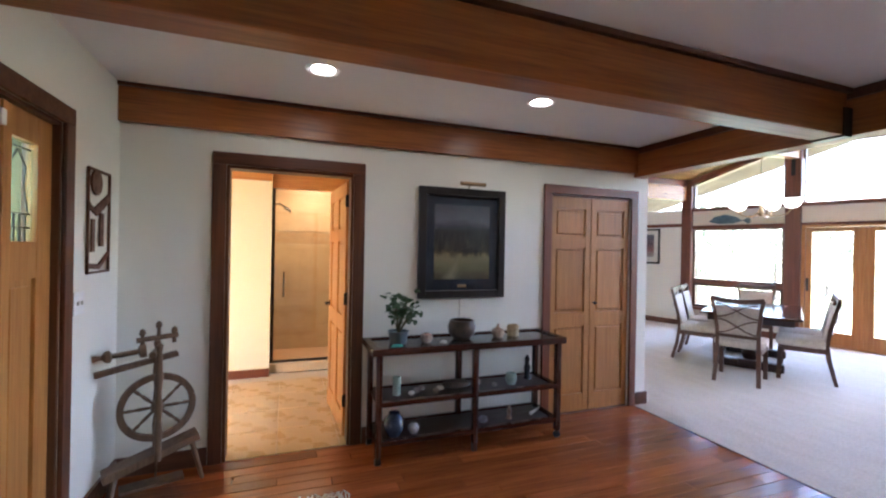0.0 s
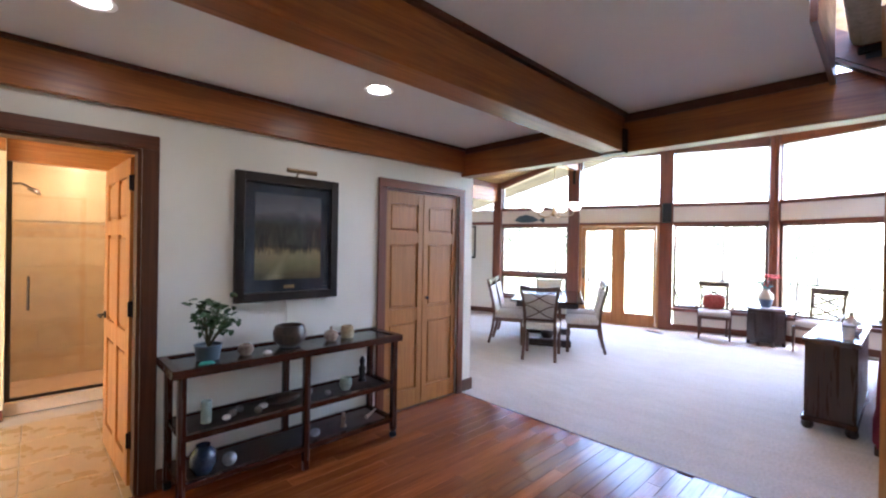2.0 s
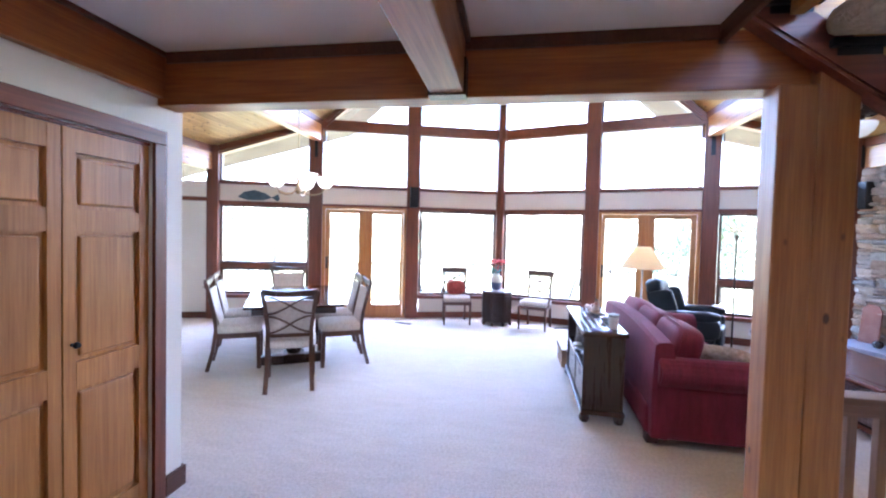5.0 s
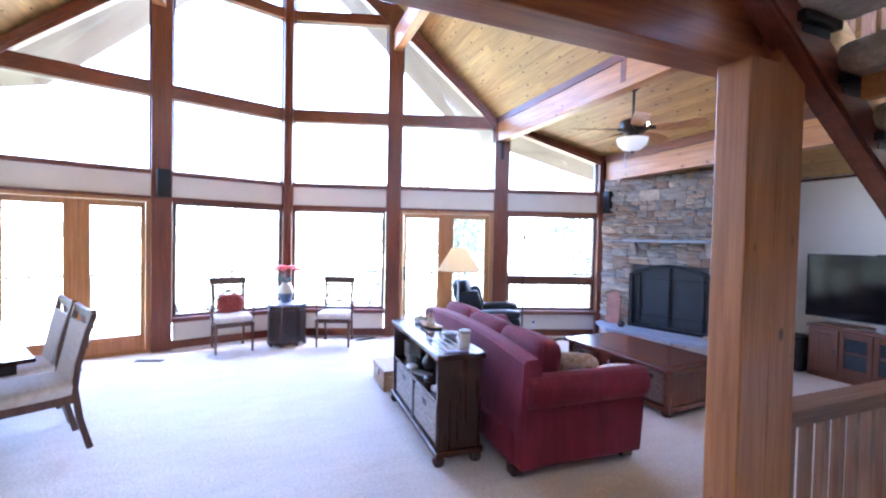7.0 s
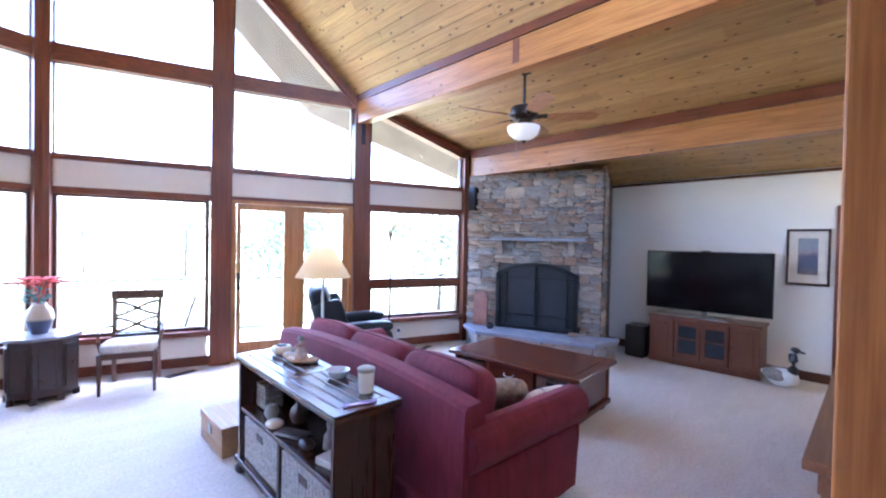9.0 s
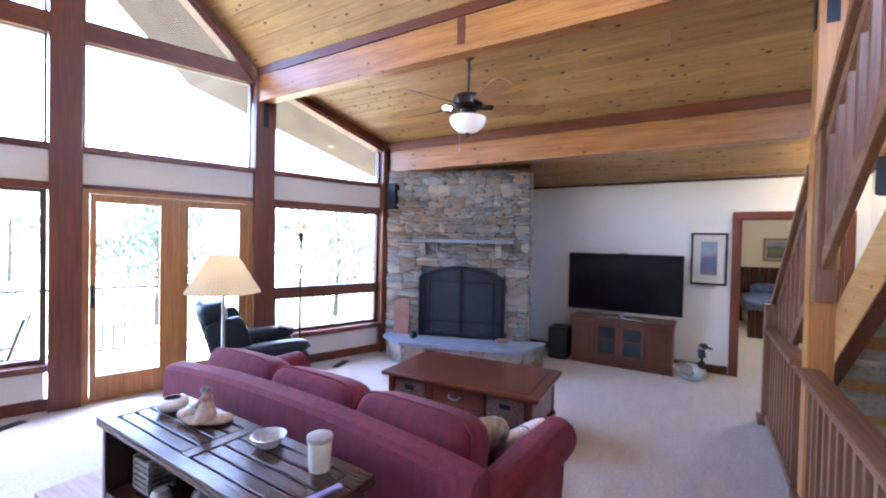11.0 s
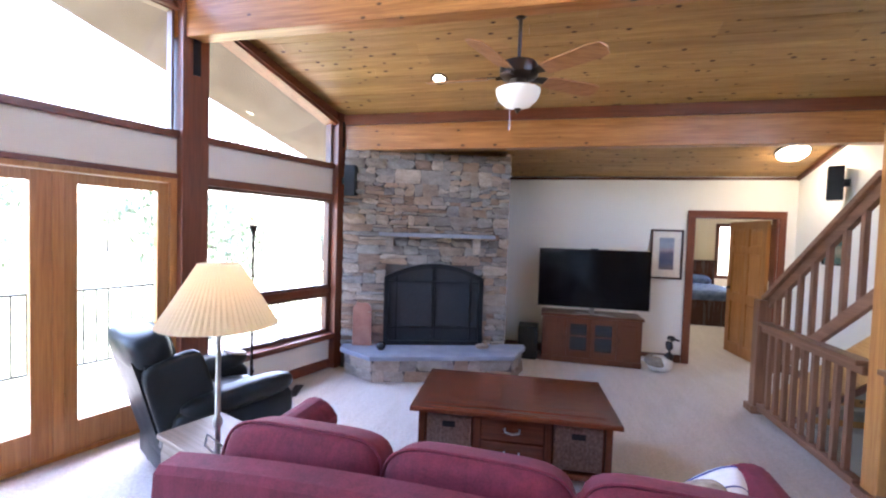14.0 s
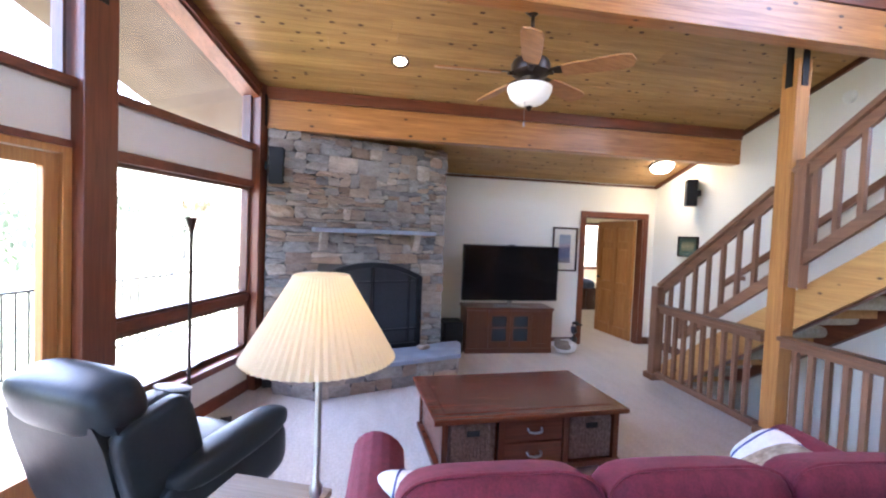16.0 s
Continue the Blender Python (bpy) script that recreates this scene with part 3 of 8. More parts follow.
def panel_door(name, width, height, label, mat, at, handle=1, sides=(1, -1), cols=2, category="door", knob=False):
    """A six-panel wooden door: hinge edge at the local origin, along +x, 38 mm thick about y."""
    d = thing(name, label, category, kind="structure", at=at)
    st, t = 0.105 if cols == 2 else 0.060, 0.021
    cw = (width - st * (cols + 1)) / cols
    zs = [(0.17, height * 0.402), (height * 0.466, height * 0.767), (height * 0.818, height - 0.108)]
    bm = B()
    x = 0
    for c in range(cols + 1):
        box(bm, x, x + st, -t, t, 0.008, height, bev=0.003)
        x += st + cw
    for c in range(cols):
        xa = st + c * (st + cw)
        edges = [0.008] + [z for p in zs for z in p] + [height]
        for za, zb in zip(edges[::2], edges[1::2]):
            box(bm, xa, xa + cw, -t + 0.001, t - 0.001, za, zb)
    frame_ob = part("door_leaf", bm, mat, d)
    for c in range(cols):
        xa = st + c * (st + cw)
        for za, zb in zs:
            bm = box(B(), xa - 0.003, xa + cw + 0.003, -0.003, 0.003, za - 0.003, zb + 0.003)
            box(bm, xa + 0.020, xa + cw - 0.020, -0.014, 0.014, za + 0.020, zb - 0.020, bev=0.010)
            part("panel", bm, mat, d)
    if handle:
        hx = width - 0.06
        bm = B()
        for s in sides:
            if knob:
                lathe(bm, [(0.0, 0.0), (0.012, 0.0), (0.01, 0.02), (0.02, 0.03), (0.016, 0.045), (0, 0.048)], seg=12, m=pose(hx, s * t, 0.98) @ pose(0, 0, 0, -90 * s))
            else:
                lathe(bm, [(0.0, 0.0), (0.028, 0.0), (0.026, 0.01), (0.010, 0.012), (0.009, 0.045), (0, 0.046)], seg=14, m=pose(hx, s * t, 0.97) @ pose(0, 0, 0, -90 * s))
                tube(bm, [(hx, s * (t + 0.042), 0.97), (hx - 0.05, s * (t + 0.046), 0.972), (hx - 0.10, s * (t + 0.042), 0.966)], 0.008)
        part("door_handle", bm, BLACK, d, "black metal handle", smooth=40)
    return d


casing("trim_bath_door", -0.155, 0.715, 2.055, Y_HALL, 0.085, -0.022, DARKTRIM_Z, DARKTRIM, "dark brown casing round the bathroom opening")
bm = box(box(box(B(), -0.155, -0.135, Y_HALL, 3.53, 0, 2.055), 0.695, 0.715, Y_HALL, 3.53, 0, 2.055), -0.135, 0.695, Y_HALL, 3.53, 2.035, 2.055)
setting("trim_bath_jamb", bm, DARKTRIM_Z, "dark brown door jamb lining", "trim")
panel_door("door_3", 0.82, 2.02, "open honey pine panel door folded into the bathroom", FIR_Z, pose(0.70, 3.545, 0, 0, 0, 93))
for z in (0.25, 1.05, 1.82):
    solid("hinge", lathe(box(B(), -0.02, 0.02, -0.004, 0.004, 0, 0.09), [(0, -0.005), (0.008, -0.005), (0.008, 0.095), (0, 0.095)], seg=8), BLACK, "black steel hinge on the bathroom door jamb", "hinge", "hinges of the bathroom door", at=pose(0.690, 3.525, z))
casing("trim_closet", 2.485, 3.405, 2.025, Y_HALL, 0.08, -0.022, TRIM_Z, TRIM_X, "red-brown casing round the closet doors")
panel_door("door_4", 0.452, 2.005, "closed honey fir closet door with three panels", FIR_Z, pose(2.49, Y_HALL + 0.035, 0), handle=0, cols=1)
panel_door("door_5", 0.452, 2.005, "closed honey fir closet door with a small dark knob", FIR_Z, pose(3.40, Y_HALL + 0.035, 0, 0, 0, 180), handle=0, cols=1)
solid("closet_knob", lathe(B(), [(0, 0), (0.008, 0), (0.008, 0.02), (0.016, 0.028), (0.012, 0.042), (0, 0.044)], seg=12, m=pose(0, 0, 0, 90)), BLACK, "small dark knob on the closet door", "knob", at=pose(2.985, Y_HALL + 0.016, 1.02), smooth=50)
setting("trim_closet_stop", box(B(), 2.485, 3.405, Y_HALL + 0.012, Y_HALL + 0.09, 2.008, 2.024), TRIM_X, "red-brown closet head jamb", "trim")
setting("floor_closet", box(B(), 2.40, 3.5, Y_HALL, 4.15, -0.12, -0.002), DARKTRIM, "dark closet floor", "floor")
setting("wall_closet_back", box(B(), 2.40, 3.50, 4.1, 4.2, 0, 2.6), WALL, "plain closet wall", "wall")

# baseboards
bm = box(box(box(B(), X_ENTRY, -0.245, Y_HALL - 0.02, Y_HALL, 0, 0.12, bev=0.003), 0.805, 2.40, Y_HALL - 0.02, Y_HALL, 0, 0.12, bev=0.003), 3.49, 3.64, Y_HALL - 0.02, Y_HALL, 0, 0.12, bev=0.003)
box(bm, X_ENTRY, X_ENTRY + 0.02, 2.755, Y_HALL - 0.02, 0, 0.12, bev=0.003)
box(bm, 3.62, 3.64, Y_HALL, 3.6, 0, 0.12)
setting("baseboard_hall", bm, DARKTRIM, "dark brown wooden baseboard", "baseboard")
bm = box(box(B(), 3.775, 6.4, Y_TV, Y_TV + 0.02, 0, 0.11, bev=0.003), X_STAIR, 2.63, Y_TV, Y_TV + 0.02, 0, 0.11, bev=0.003)
box(bm, X_STAIR, X_STAIR + 0.02, Y_TV + 0.02, -3.2, 0, 0.11)
setting("baseboard_television_wall", bm, DARKTRIM, "dark brown wooden baseboard", "baseboard")
bm = box(B(), 3.66, 7.4, 8.17, 8.19, 0, 0.11)
fbox(bm, -1, 5.02, 6.45, 0.03, 0.05, 0, 0.11)
setting("baseboard_dining", bm, DARKTRIM, "dark brown wooden baseboard", "baseboard")

# entry door with a leaded glass light
ent = thing("door_6", "honey fir entry door with leaded glass and black lever", "door", kind="structure", at=pose(X_ENTRY - 0.05, 2.645, 0, 0, 0, -90))
bm = B()
box(bm, 0.0, 0.12, -0.022, 0.022, 0.01, 2.05, bev=0.003)
box(bm, 0.31, 0.355, -0.022, 0.022, 0.01, 2.05, bev=0.003)
for za, zb in ((0.01, 0.22), (1.34, 1.50), (1.93, 2.05)):
    box(bm, 0.12, 0.31, -0.021, 0.021, za, zb)
box(bm, 0.357, 0.385, -0.03, 0.03, 0.01, 2.05, bev=0.003)
box(bm, 0.387, 0.50, -0.022, 0.022, 0.01, 2.05, bev=0.003)
box(bm, 0.502, 1.56, -0.02, 0.02, 0.01, 2.05, bev=0.003)
part("door_leaf", bm, FIR_Z, ent)
part("panel", box(box(B(), 0.115, 0.315, -0.006, 0.006, 0.215, 1.345), 0.14, 0.29, -0.014, 0.014, 0.25, 1.31, bev=0.005), FIR_Z, ent)
LEADGLASS = glass_mat("frosted leaded glass", (0.55, 0.72, 0.70), 0.2, 0.12)
lead = part("leaded_glass", box(B(), 0.115, 0.315, -0.004, 0.004, 1.495, 1.935), LEADGLASS, ent, "pale green leaded glass")
bm = B()
for i in range(4):
    tube(bm, [(0.155 + 0.04 * i, -0.005, 1.50), (0.155 + 0.04 * i, -0.005, 1.62)], 0.004, 6)
for z in (1.56, 1.62, 1.90):
    tube(bm, [(0.12, -0.005, z), (0.31, -0.005, z)], 0.004, 6)
for s in (-1, 1):
    tube(bm, [(0.215 + s * 0.08, -0.005, 1.62), (0.215 + s * 0.045, -0.005, 1.75), (0.215 + s * 0.06, -0.005, 1.82), (0.215, -0.005, 1.89)], 0.004, 6)
part("lead_came", bm, BLACK, lead)
bm = lathe(B(), [(0.0, 0.0), (0.03, 0.0), (0.028, 0.012), (0.011, 0.014), (0.01, 0.05), (0, 0.051)], seg=14, m=pose(0.43, -0.022, 1.0) @ pose(0, 0, 0, 90))
tube(bm, [(0.43, -0.07, 1.0), (0.37, -0.075, 1.004), (0.31, -0.07, 0.996)], 0.010)
part("door_handle", bm, BLACK, ent, "black metal lever handle", smooth=40)
setting("trim_entry_jamb", box(box(B(), X_ENTRY - 0.14, X_ENTRY, 2.647, 2.665, 0, 2.07), X_ENTRY - 0.14, X_ENTRY, 1.05, 2.647, 2.052, 2.07), DARKTRIM_Z, "dark brown entry door jamb", "trim")
setting("wall_porch", box(B(), -1.6, -1.5, 0.5, 3.2, -0.2, 2.6), WALL, "pale wall beyond the entry door", "wall")
c = thing("trim_entry_door", "dark brown casing round the entry door", "trim", kind="structure")
part("jamb", box(B(), X_ENTRY, X_ENTRY + 0.022, 2.665, 2.75, 0, 2.07, bev=0.004), DARKTRIM_Z, c)
part("head", box(B(), X_ENTRY, X_ENTRY + 0.022, 1.0, 2.75, 2.07, 2.155, bev=0.004), DARKTRIM, c)
setting("door_stop_latch", box(B(), X_ENTRY - 0.028, X_ENTRY + 0.03, 2.15, 2.18, 1.93, 1.99, bev=0.004), plain("white plastic", (0.8, 0.8, 0.78), 0.4), "small white alarm sensor above the door", "sensor")

# ---- bathroom ----
TILE = mottled("beige stone tile", (0.50, 0.36, 0.22), (0.66, 0.52, 0.36), 7.0, 0.3, 0.05)
TILEFLOOR = mottled("golden floor tile", (0.42, 0.28, 0.125), (0.54, 0.39, 0.20), 5.0, 0.28, 0.05)
GROUT = plain("grout", (0.50, 0.44, 0.36), 0.8)
setting("floor_bath", box(B(), -1.6, 1.2, 3.407, 6.7, -0.1, -0.006), GROUT, "tiled bathroom floor bed", "floor")
setting("wall_bath_back", box(B(), -1.6, 0.08, 5.40, 5.52, 0, 2.5), CREAM, "cream yellow bathroom wall", "wall")
setting("wall_bath_end", box(B(), -1.72, -1.6, 3.53, 5.52, 0, 2.5), CREAM, "cream yellow bathroom wall", "wall")
setting("wall_bath_shower", box(B(), -0.04, 0.08, 5.52, 6.6, 0, 2.5), CREAM, "cream yellow bathroom wall beside the shower", "wall")
setting("wall_bath_side", box(B(), 1.12, 1.24, 3.53, 6.6, 0, 2.5), CREAM, "cream yellow bathroom wall", "wall")
setting("baseboard_bath", box(B(), -1.6, 0.08, 5.38, 5.40, 0, 0.09), TRIM_X, "red-brown bathroom baseboard", "baseboard")
setting("ceiling_bath", box(B(), -1.72, 1.24, 3.53, 6.72, 2.42, 2.5), FIR_X, "varnished fir bathroom ceiling", "ceiling")
setting("trim_bath_header", box(B(), 0.08, 1.12, 5.50, 5.60, 2.18, 2.42), FIR_X, "fir header above the shower", "trim")
setting("trim_bath_cornice", box(B(), -1.6, 0.08, 5.37, 5.40, 2.24, 2.42), FIR_X, "fir board along the bathroom wall top", "trim")
showerw = setting("wall_shower", box(B(), -0.04, 1.24, 6.60, 6.72, 0, 2.5), GROUT, "shower wall faced with beige stone tiles", "wall")
setting("shower_curb", box(B(), 0.08, 1.12, 5.50, 5.62, 0, 0.11, bev=0.008), TILE, "low tiled curb of the shower", "curb")
setting("shower_floor", box(B(), 0.08, 1.12, 5.62, 6.6, -0.05, 0.03), plain("pink shower floor", (0.60, 0.40, 0.28), 0.5), "small-tiled shower floor", "floor")
shower = thing("shower_enclosure", "glass shower door with a dark metal frame and pull bar", "shower door", at=pose(0.08, 5.56, 0.11))
bm = box(B(), 0.0, 0.035, -0.02, 0.02, 0, 2.07, bev=0.003)
box(bm, 0.035, 1.03, -0.015, 0.015, 0, 0.025)
part("frame", bm, BRONZE, shower)
part("glass_panel", box(B(), 0.035, 1.03, -0.004, 0.004, 0.025, 2.05), glass_mat("shower glass", (0.97, 0.96, 0.94), 0.0, 0.06), shower)
part("pull_bar", tube(tube(tube(B(), [(0.14, -0.05, 0.78), (0.14, -0.05, 1.08)], 0.010), [(0.14, 0, 0.80), (0.14, -0.05, 0.80)], 0.007), [(0.14, 0, 1.06), (0.14, -0.05, 1.06)], 0.007), BRONZE, shower, "dark bronze pull bar", smooth=40)
head = thing("shower_spray", "dark bronze shower head on a bent arm", "shower head", at=pose(0.08, 6.1, 1.98))
part("arm", tube(B(), [(0.0, 0, 0.06), (0.08, 0, 0.07), (0.15, 0, 0.03)], 0.011), BRONZE, head, smooth=40)
part("rose", lathe(B(), [(0, 0.03), (0.02, 0.03), (0.055, 0.0), (0.055, -0.012), (0, -0.012)], seg=18, m=pose(0.17, 0, 0.0, 0, 30)), BRONZE, head, smooth=40)
BATHGLOW = glow("warm bathroom lamp", (1.0, 0.76, 0.47), 0.23)
bl = thing("bath_ceiling_lamp", "round warm ceiling lamp in the bathroom", "ceiling lamp", at=pose(0.35, 4.75, 2.42))
part("rim", lathe(B(), [(0, 0), (0.15, 0), (0.15, -0.03), (0.13, -0.03)], seg=24), BRONZE, bl, smooth=40)
part("diffuser", lathe(B(), [(0.13, -0.03), (0.12, -0.06), (0.07, -0.085), (0, -0.09)], seg=24), BATHGLOW, bl, "glowing opal glass", smooth=60)
# added lamp hidden behind the header, to light the shower tiles warmly
sl = thing("shower_ceiling_lamp", "small warm lamp added unseen above the shower", "ceiling lamp", at=pose(0.6, 6.15, 2.42))
part("rim", lathe(B(), [(0, 0), (0.10, 0), (0.10, -0.012), (0.075, -0.012)], seg=24), BRONZE, sl, smooth=40)
part("diffuser", lathe(B(), [(0.075, -0.012), (0.05, -0.02), (0, -0.022)], seg=24), glow("added shower glow", (1.0, 0.78, 0.5), 9.0), sl, "glowing opal glass", smooth=60)

# ---- bedroom behind the television wall ----
BROOM = mottled("cream bedroom paint", (0.74, 0.64, 0.44), (0.79, 0.69, 0.49), 1.4, 0.7, 0.05)
setting("wall_bedroom", box(box(B(), 7.1, 7.2, -9.88, Y_TV - 0.12, 0, 2.6), -1.2, -1.1, -9.88, Y_TV - 0.12, 0, 2.6), BROOM, "cream bedroom side walls", "wall")
wall_with_holes("wall_bedroom_window", 0, -10.0, -9.88, -1.2, 7.2, 2.6, [(0.55, 1.55, 0.85, 2.0)], BROOM, "cream bedroom wall with a window")
setting("wall_bedroom_front", box(B(), -1.2, X_STAIR - 0.1, Y_TV - 0.12, Y_TV, 0, 2.6), BROOM, "cream bedroom wall", "wall")
setting("floor_bedroom", box(B(), -1.2, 7.2, -10.0, Y_TV - 0.1, -0.1, 0.0), CARPET, "cream bedroom carpet", "carpet")
setting("ceiling_bedroom", box(B(), -1.2, 7.2, -10.0, Y_TV - 0.12, 2.45, 2.6), CEILING, "white bedroom ceiling", "ceiling")
WIN += 1
bw = thing("window_%d" % WIN, "bedroom window in a red-brown wooden frame", "window", kind="structure")
bm = B()
for xa, xb, za, zb in ((0.47, 0.55, 0.77, 2.08), (1.55, 1.63, 0.77, 2.08), (0.55, 1.55, 0.77, 0.85), (0.55, 1.55, 2.0, 2.08)):
    box(bm, xa, xb, -10.0, -9.855, za, zb, bev=0.004)
part("window_frame", bm, TRIM_Z, bw)
p = part("pane", box(B(), 0.55, 1.55, -9.95, -9.944, 0.85, 2.0), GLASS, bw)
p.visible_shadow = False
casing("trim_bedroom_door", 2.715, 3.69, 1.975, Y_TV, 0.08, 0.022, TRIM_Z, TRIM_X, "red-brown casing round the bedroom opening")
bm = box(box(box(B(), 2.715, 2.735, Y_TV - 0.12, Y_TV, 0, 1.975), 3.67, 3.69, Y_TV - 0.12, Y_TV, 0, 1.975), 2.735, 3.67, Y_TV - 0.12, Y_TV, 1.955, 1.975)
setting("trim_bedroom_jamb", bm, TRIM_Z, "red-brown door jamb lining", "trim")
panel_door("door_7", 0.90, 1.945, "open honey pine panel door swung into the bedroom", FIR_Z, pose(2.76, Y_TV - 0.13, 0, 0, 0, -84))

# ---- outdoors: ground, deck, trees ----
GRASS = mottled("grass", (0.055, 0.065, 0.030), (0.12, 0.135, 0.065), 0.6, 0.9, 0.3, fine=12.0, dist=0.05)
setting("ground", box(B(), -250, 400, -300, 300, -3.2, -3.0), GRASS, "sunlit green lawn below the house", "ground")
DECK = wood("grey deck board", (0.13, 0.125, 0.12), (0.21, 0.205, 0.20), 0.6, 1, vary=0.12)
for side, tag in ((1, "south"), (-1, "north")):
    M = prow(side)
    base = setting("deck_" + tag, box(B(), -0.2, 9.2, -2.62, -0.09, -0.30, -0.172, M), plain("deck joists " + tag, (0.12, 0.10, 0.09), 0.8), "grey composite deck outside the windows", "deck")
    for i in range(18):
        y1 = -0.10 - i * 0.139
        part("deck_board", box(B(), -0.2 - 0.3 * abs(y1), 9.2, y1 - 0.133, y1, -0.17, -0.145, M), DECK, base)
    rail = thing("deck_railing", "black metal deck railing with grey posts", "railing", "deck railings")
    for u in (1.33, 3.27, 5.21, 7.15, 9.09):
        part("post", box(box(B(), u - 0.05, u + 0.05, -2.57, -2.47, -0.16, 0.90, M, 0.004), u - 0.065, u + 0.065, -2.585, -2.455, 0.90, 0.93, M, 0.004), plain("grey post sleeve", (0.45, 0.44, 0.43), 0.6), rail, "grey square post")
    part("top_rail", box(B(), -0.75, 9.1, -2.54, -2.50, 0.82, 0.85, M), BLACK, rail)
    part("bottom_rail", box(B(), -0.75, 9.1, -2.535, -2.505, -0.07, -0.045, M), BLACK, rail)
    for i in range(78):
        u = -0.70 + i * 0.126
        part("baluster", box(B(), u - 0.008, u + 0.008, -2.528, -2.512, -0.05, 0.83, M), BLACK, rail)

BARK = mottled("bark", (0.05, 0.035, 0.025), (0.13, 0.10, 0.075), 9.0, 0.9, 0.5, fine=25.0, dist=0.02)
LEAF = mottled("leaves", (0.085, 0.11, 0.07), (0.17, 0.20, 0.13), 1.3, 0.6, 0.0)
tr = random.Random(11)


def tree(at, h, seed):
    r = random.Random(seed)
    t = thing("tree", "leafy green tree with a brown trunk standing on the lawn", "tree", "trees beyond the deck", at=at)
    bm = tube(B(), [(0, 0, 0), (r.uniform(-.2, .2), r.uniform(-.2, .2), h * 0.45), (r.uniform(-.4, .4), r.uniform(-.4, .4), h * 0.85)], 0.22, 8, 0.05)
    tips = []
    for k in range(11):
        a, z = r.uniform(0, 6.28), h * r.uniform(0.25, 0.8)
        ln = h * r.uniform(0.16, 0.32)
        p = Vector((ln * math.cos(a), ln * math.sin(a), z + ln * 0.5))
        tube(bm, [(0, 0, z), (p.x * 0.5, p.y * 0.5, z + ln * 0.15), p], 0.06, 5, 0.015)
        tips.append(p)
    part("trunk", bm, BARK, t)
    vs, fs = [], []
    for i in range(2600):
        c = r.choice(tips) + Vector((r.gauss(0, h * 0.085), r.gauss(0, h * 0.085), r.gauss(0, h * 0.075)))
        q = Euler((r.uniform(0, 6.3), r.uniform(0, 6.3), 0)).to_matrix()
        s = r.uniform(0.10, 0.22)
        k = len(vs)
        vs += [c + q @ Vector(v) for v in ((-s, 0, 0), (0, -s * 0.5, 0.03), (s, 0, 0), (0, s * 0.5, 0.03))]
        fs.append((k, k + 1, k + 2, k + 3))
    me = bpy.data.meshes.new("crown")
    me.from_pydata([tuple(v) for v in vs], [], fs)
    me.materials.append(LEAF)
    ob = new("crown", me)
    ob.parent = t
    return t


protos = [tree(pose(36, -14, -3), 9, 1), tree(pose(52, 6, -3), 10, 2), tree(pose(30, 24, -3), 9, 3)]
for i in range(20):
    a = radians(-78 + 156 * (i + tr.uniform(-0.4, 0.4)) / 19)
    d = tr.uniform(42, 85)
    copy_thing(protos[i % 3], pose(9 + d * math.cos(a), 1.7 + d * math.sin(a), -3, 0, 0, tr.uniform(0, 360)))
for x, y in ((23.0, -17.0), (28, -9.5), (-9, -9)):
    copy_thing(protos[tr.randrange(3)], pose(x, y, -3, 0, 0, tr.uniform(0, 360)))

# ---- stairs ----
GO = 0.71
Y0S = -3.03


def str_low(y):
    return 2.34 + GO * (y - 0.25)


TREADC = mottled("carpet on the stair treads", (0.36, 0.31, 0.24), (0.56, 0.50, 0.41), 30.0, 0.98, 0.8, fine=70.0, dist=0.012)
stairs = thing("staircase", "open wooden staircase with carpeted treads rising along the wall", "stairs", kind="structure")
for x, ye in ((3.34, 0.62), (2.56, -0.40)):
    bm = prism(B(), [(-3.42, 0.0), (Y0S, 0.0), (ye, str_low(ye)), (ye, str_low(ye) + 0.33), (-3.42, 0.06)], 0, x, x + 0.07)
    part("stringer", bm, STRINGER if x > 3 else TRIM_Y, stairs)
# thin added skins: the shade on the stringer's hall side and underside, as darker colour
part("inner_board", prism(B(), [(Y0S + 0.02, 0.02), (0.62, str_low(0.62) + 0.0), (0.62, str_low(0.62) + 0.15), (-3.2, 0.02)], 0, 3.328, 3.3395), TRIM_Y, stairs, "added red-brown skin for the stringer's shaded hall side")
part("soffit_board", prism(B(), [(Y0S + 0.01, 0.0), (Y0S + 0.03, 0.0), (0.62, str_low(0.62) - 0.002), (0.62, str_low(0.62) - 0.022)], 0, 3.338, 3.412), TRIM_Y, stairs, "added red-brown strip for the stringer's shaded underside")
n = 15
for i in range(n):
    y = -3.30 + i * 0.252
    z = 0.179 * (i + 1)
    bm = box(B(), 2.63, 3.34, y - 0.05, y + 0.27, z - 0.115, z, bev=0.048)
    part("tread", bm, TREADC, stairs)
    part("bracket", box(box(B(), 3.30, 3.339, y + 0.02, y + 0.24, z - 0.15, z - 0.116, bev=0.006), 3.325, 3.339, y + 0.05, y + 0.21, z - 0.18, z - 0.15), BLACK, stairs, "black steel tread bracket")
    if i % 2 == 0:
        part("tread_support", box(B(), 2.66, 3.30, y + 0.10, y + 0.15, z - 0.20, z - 0.116), STRINGER, stairs)
setting("landing", box(B(), X_STAIR, 3.44, 0.62, 1.6, 2.66, 2.86), TREADC, "carpeted upper landing", "floor")
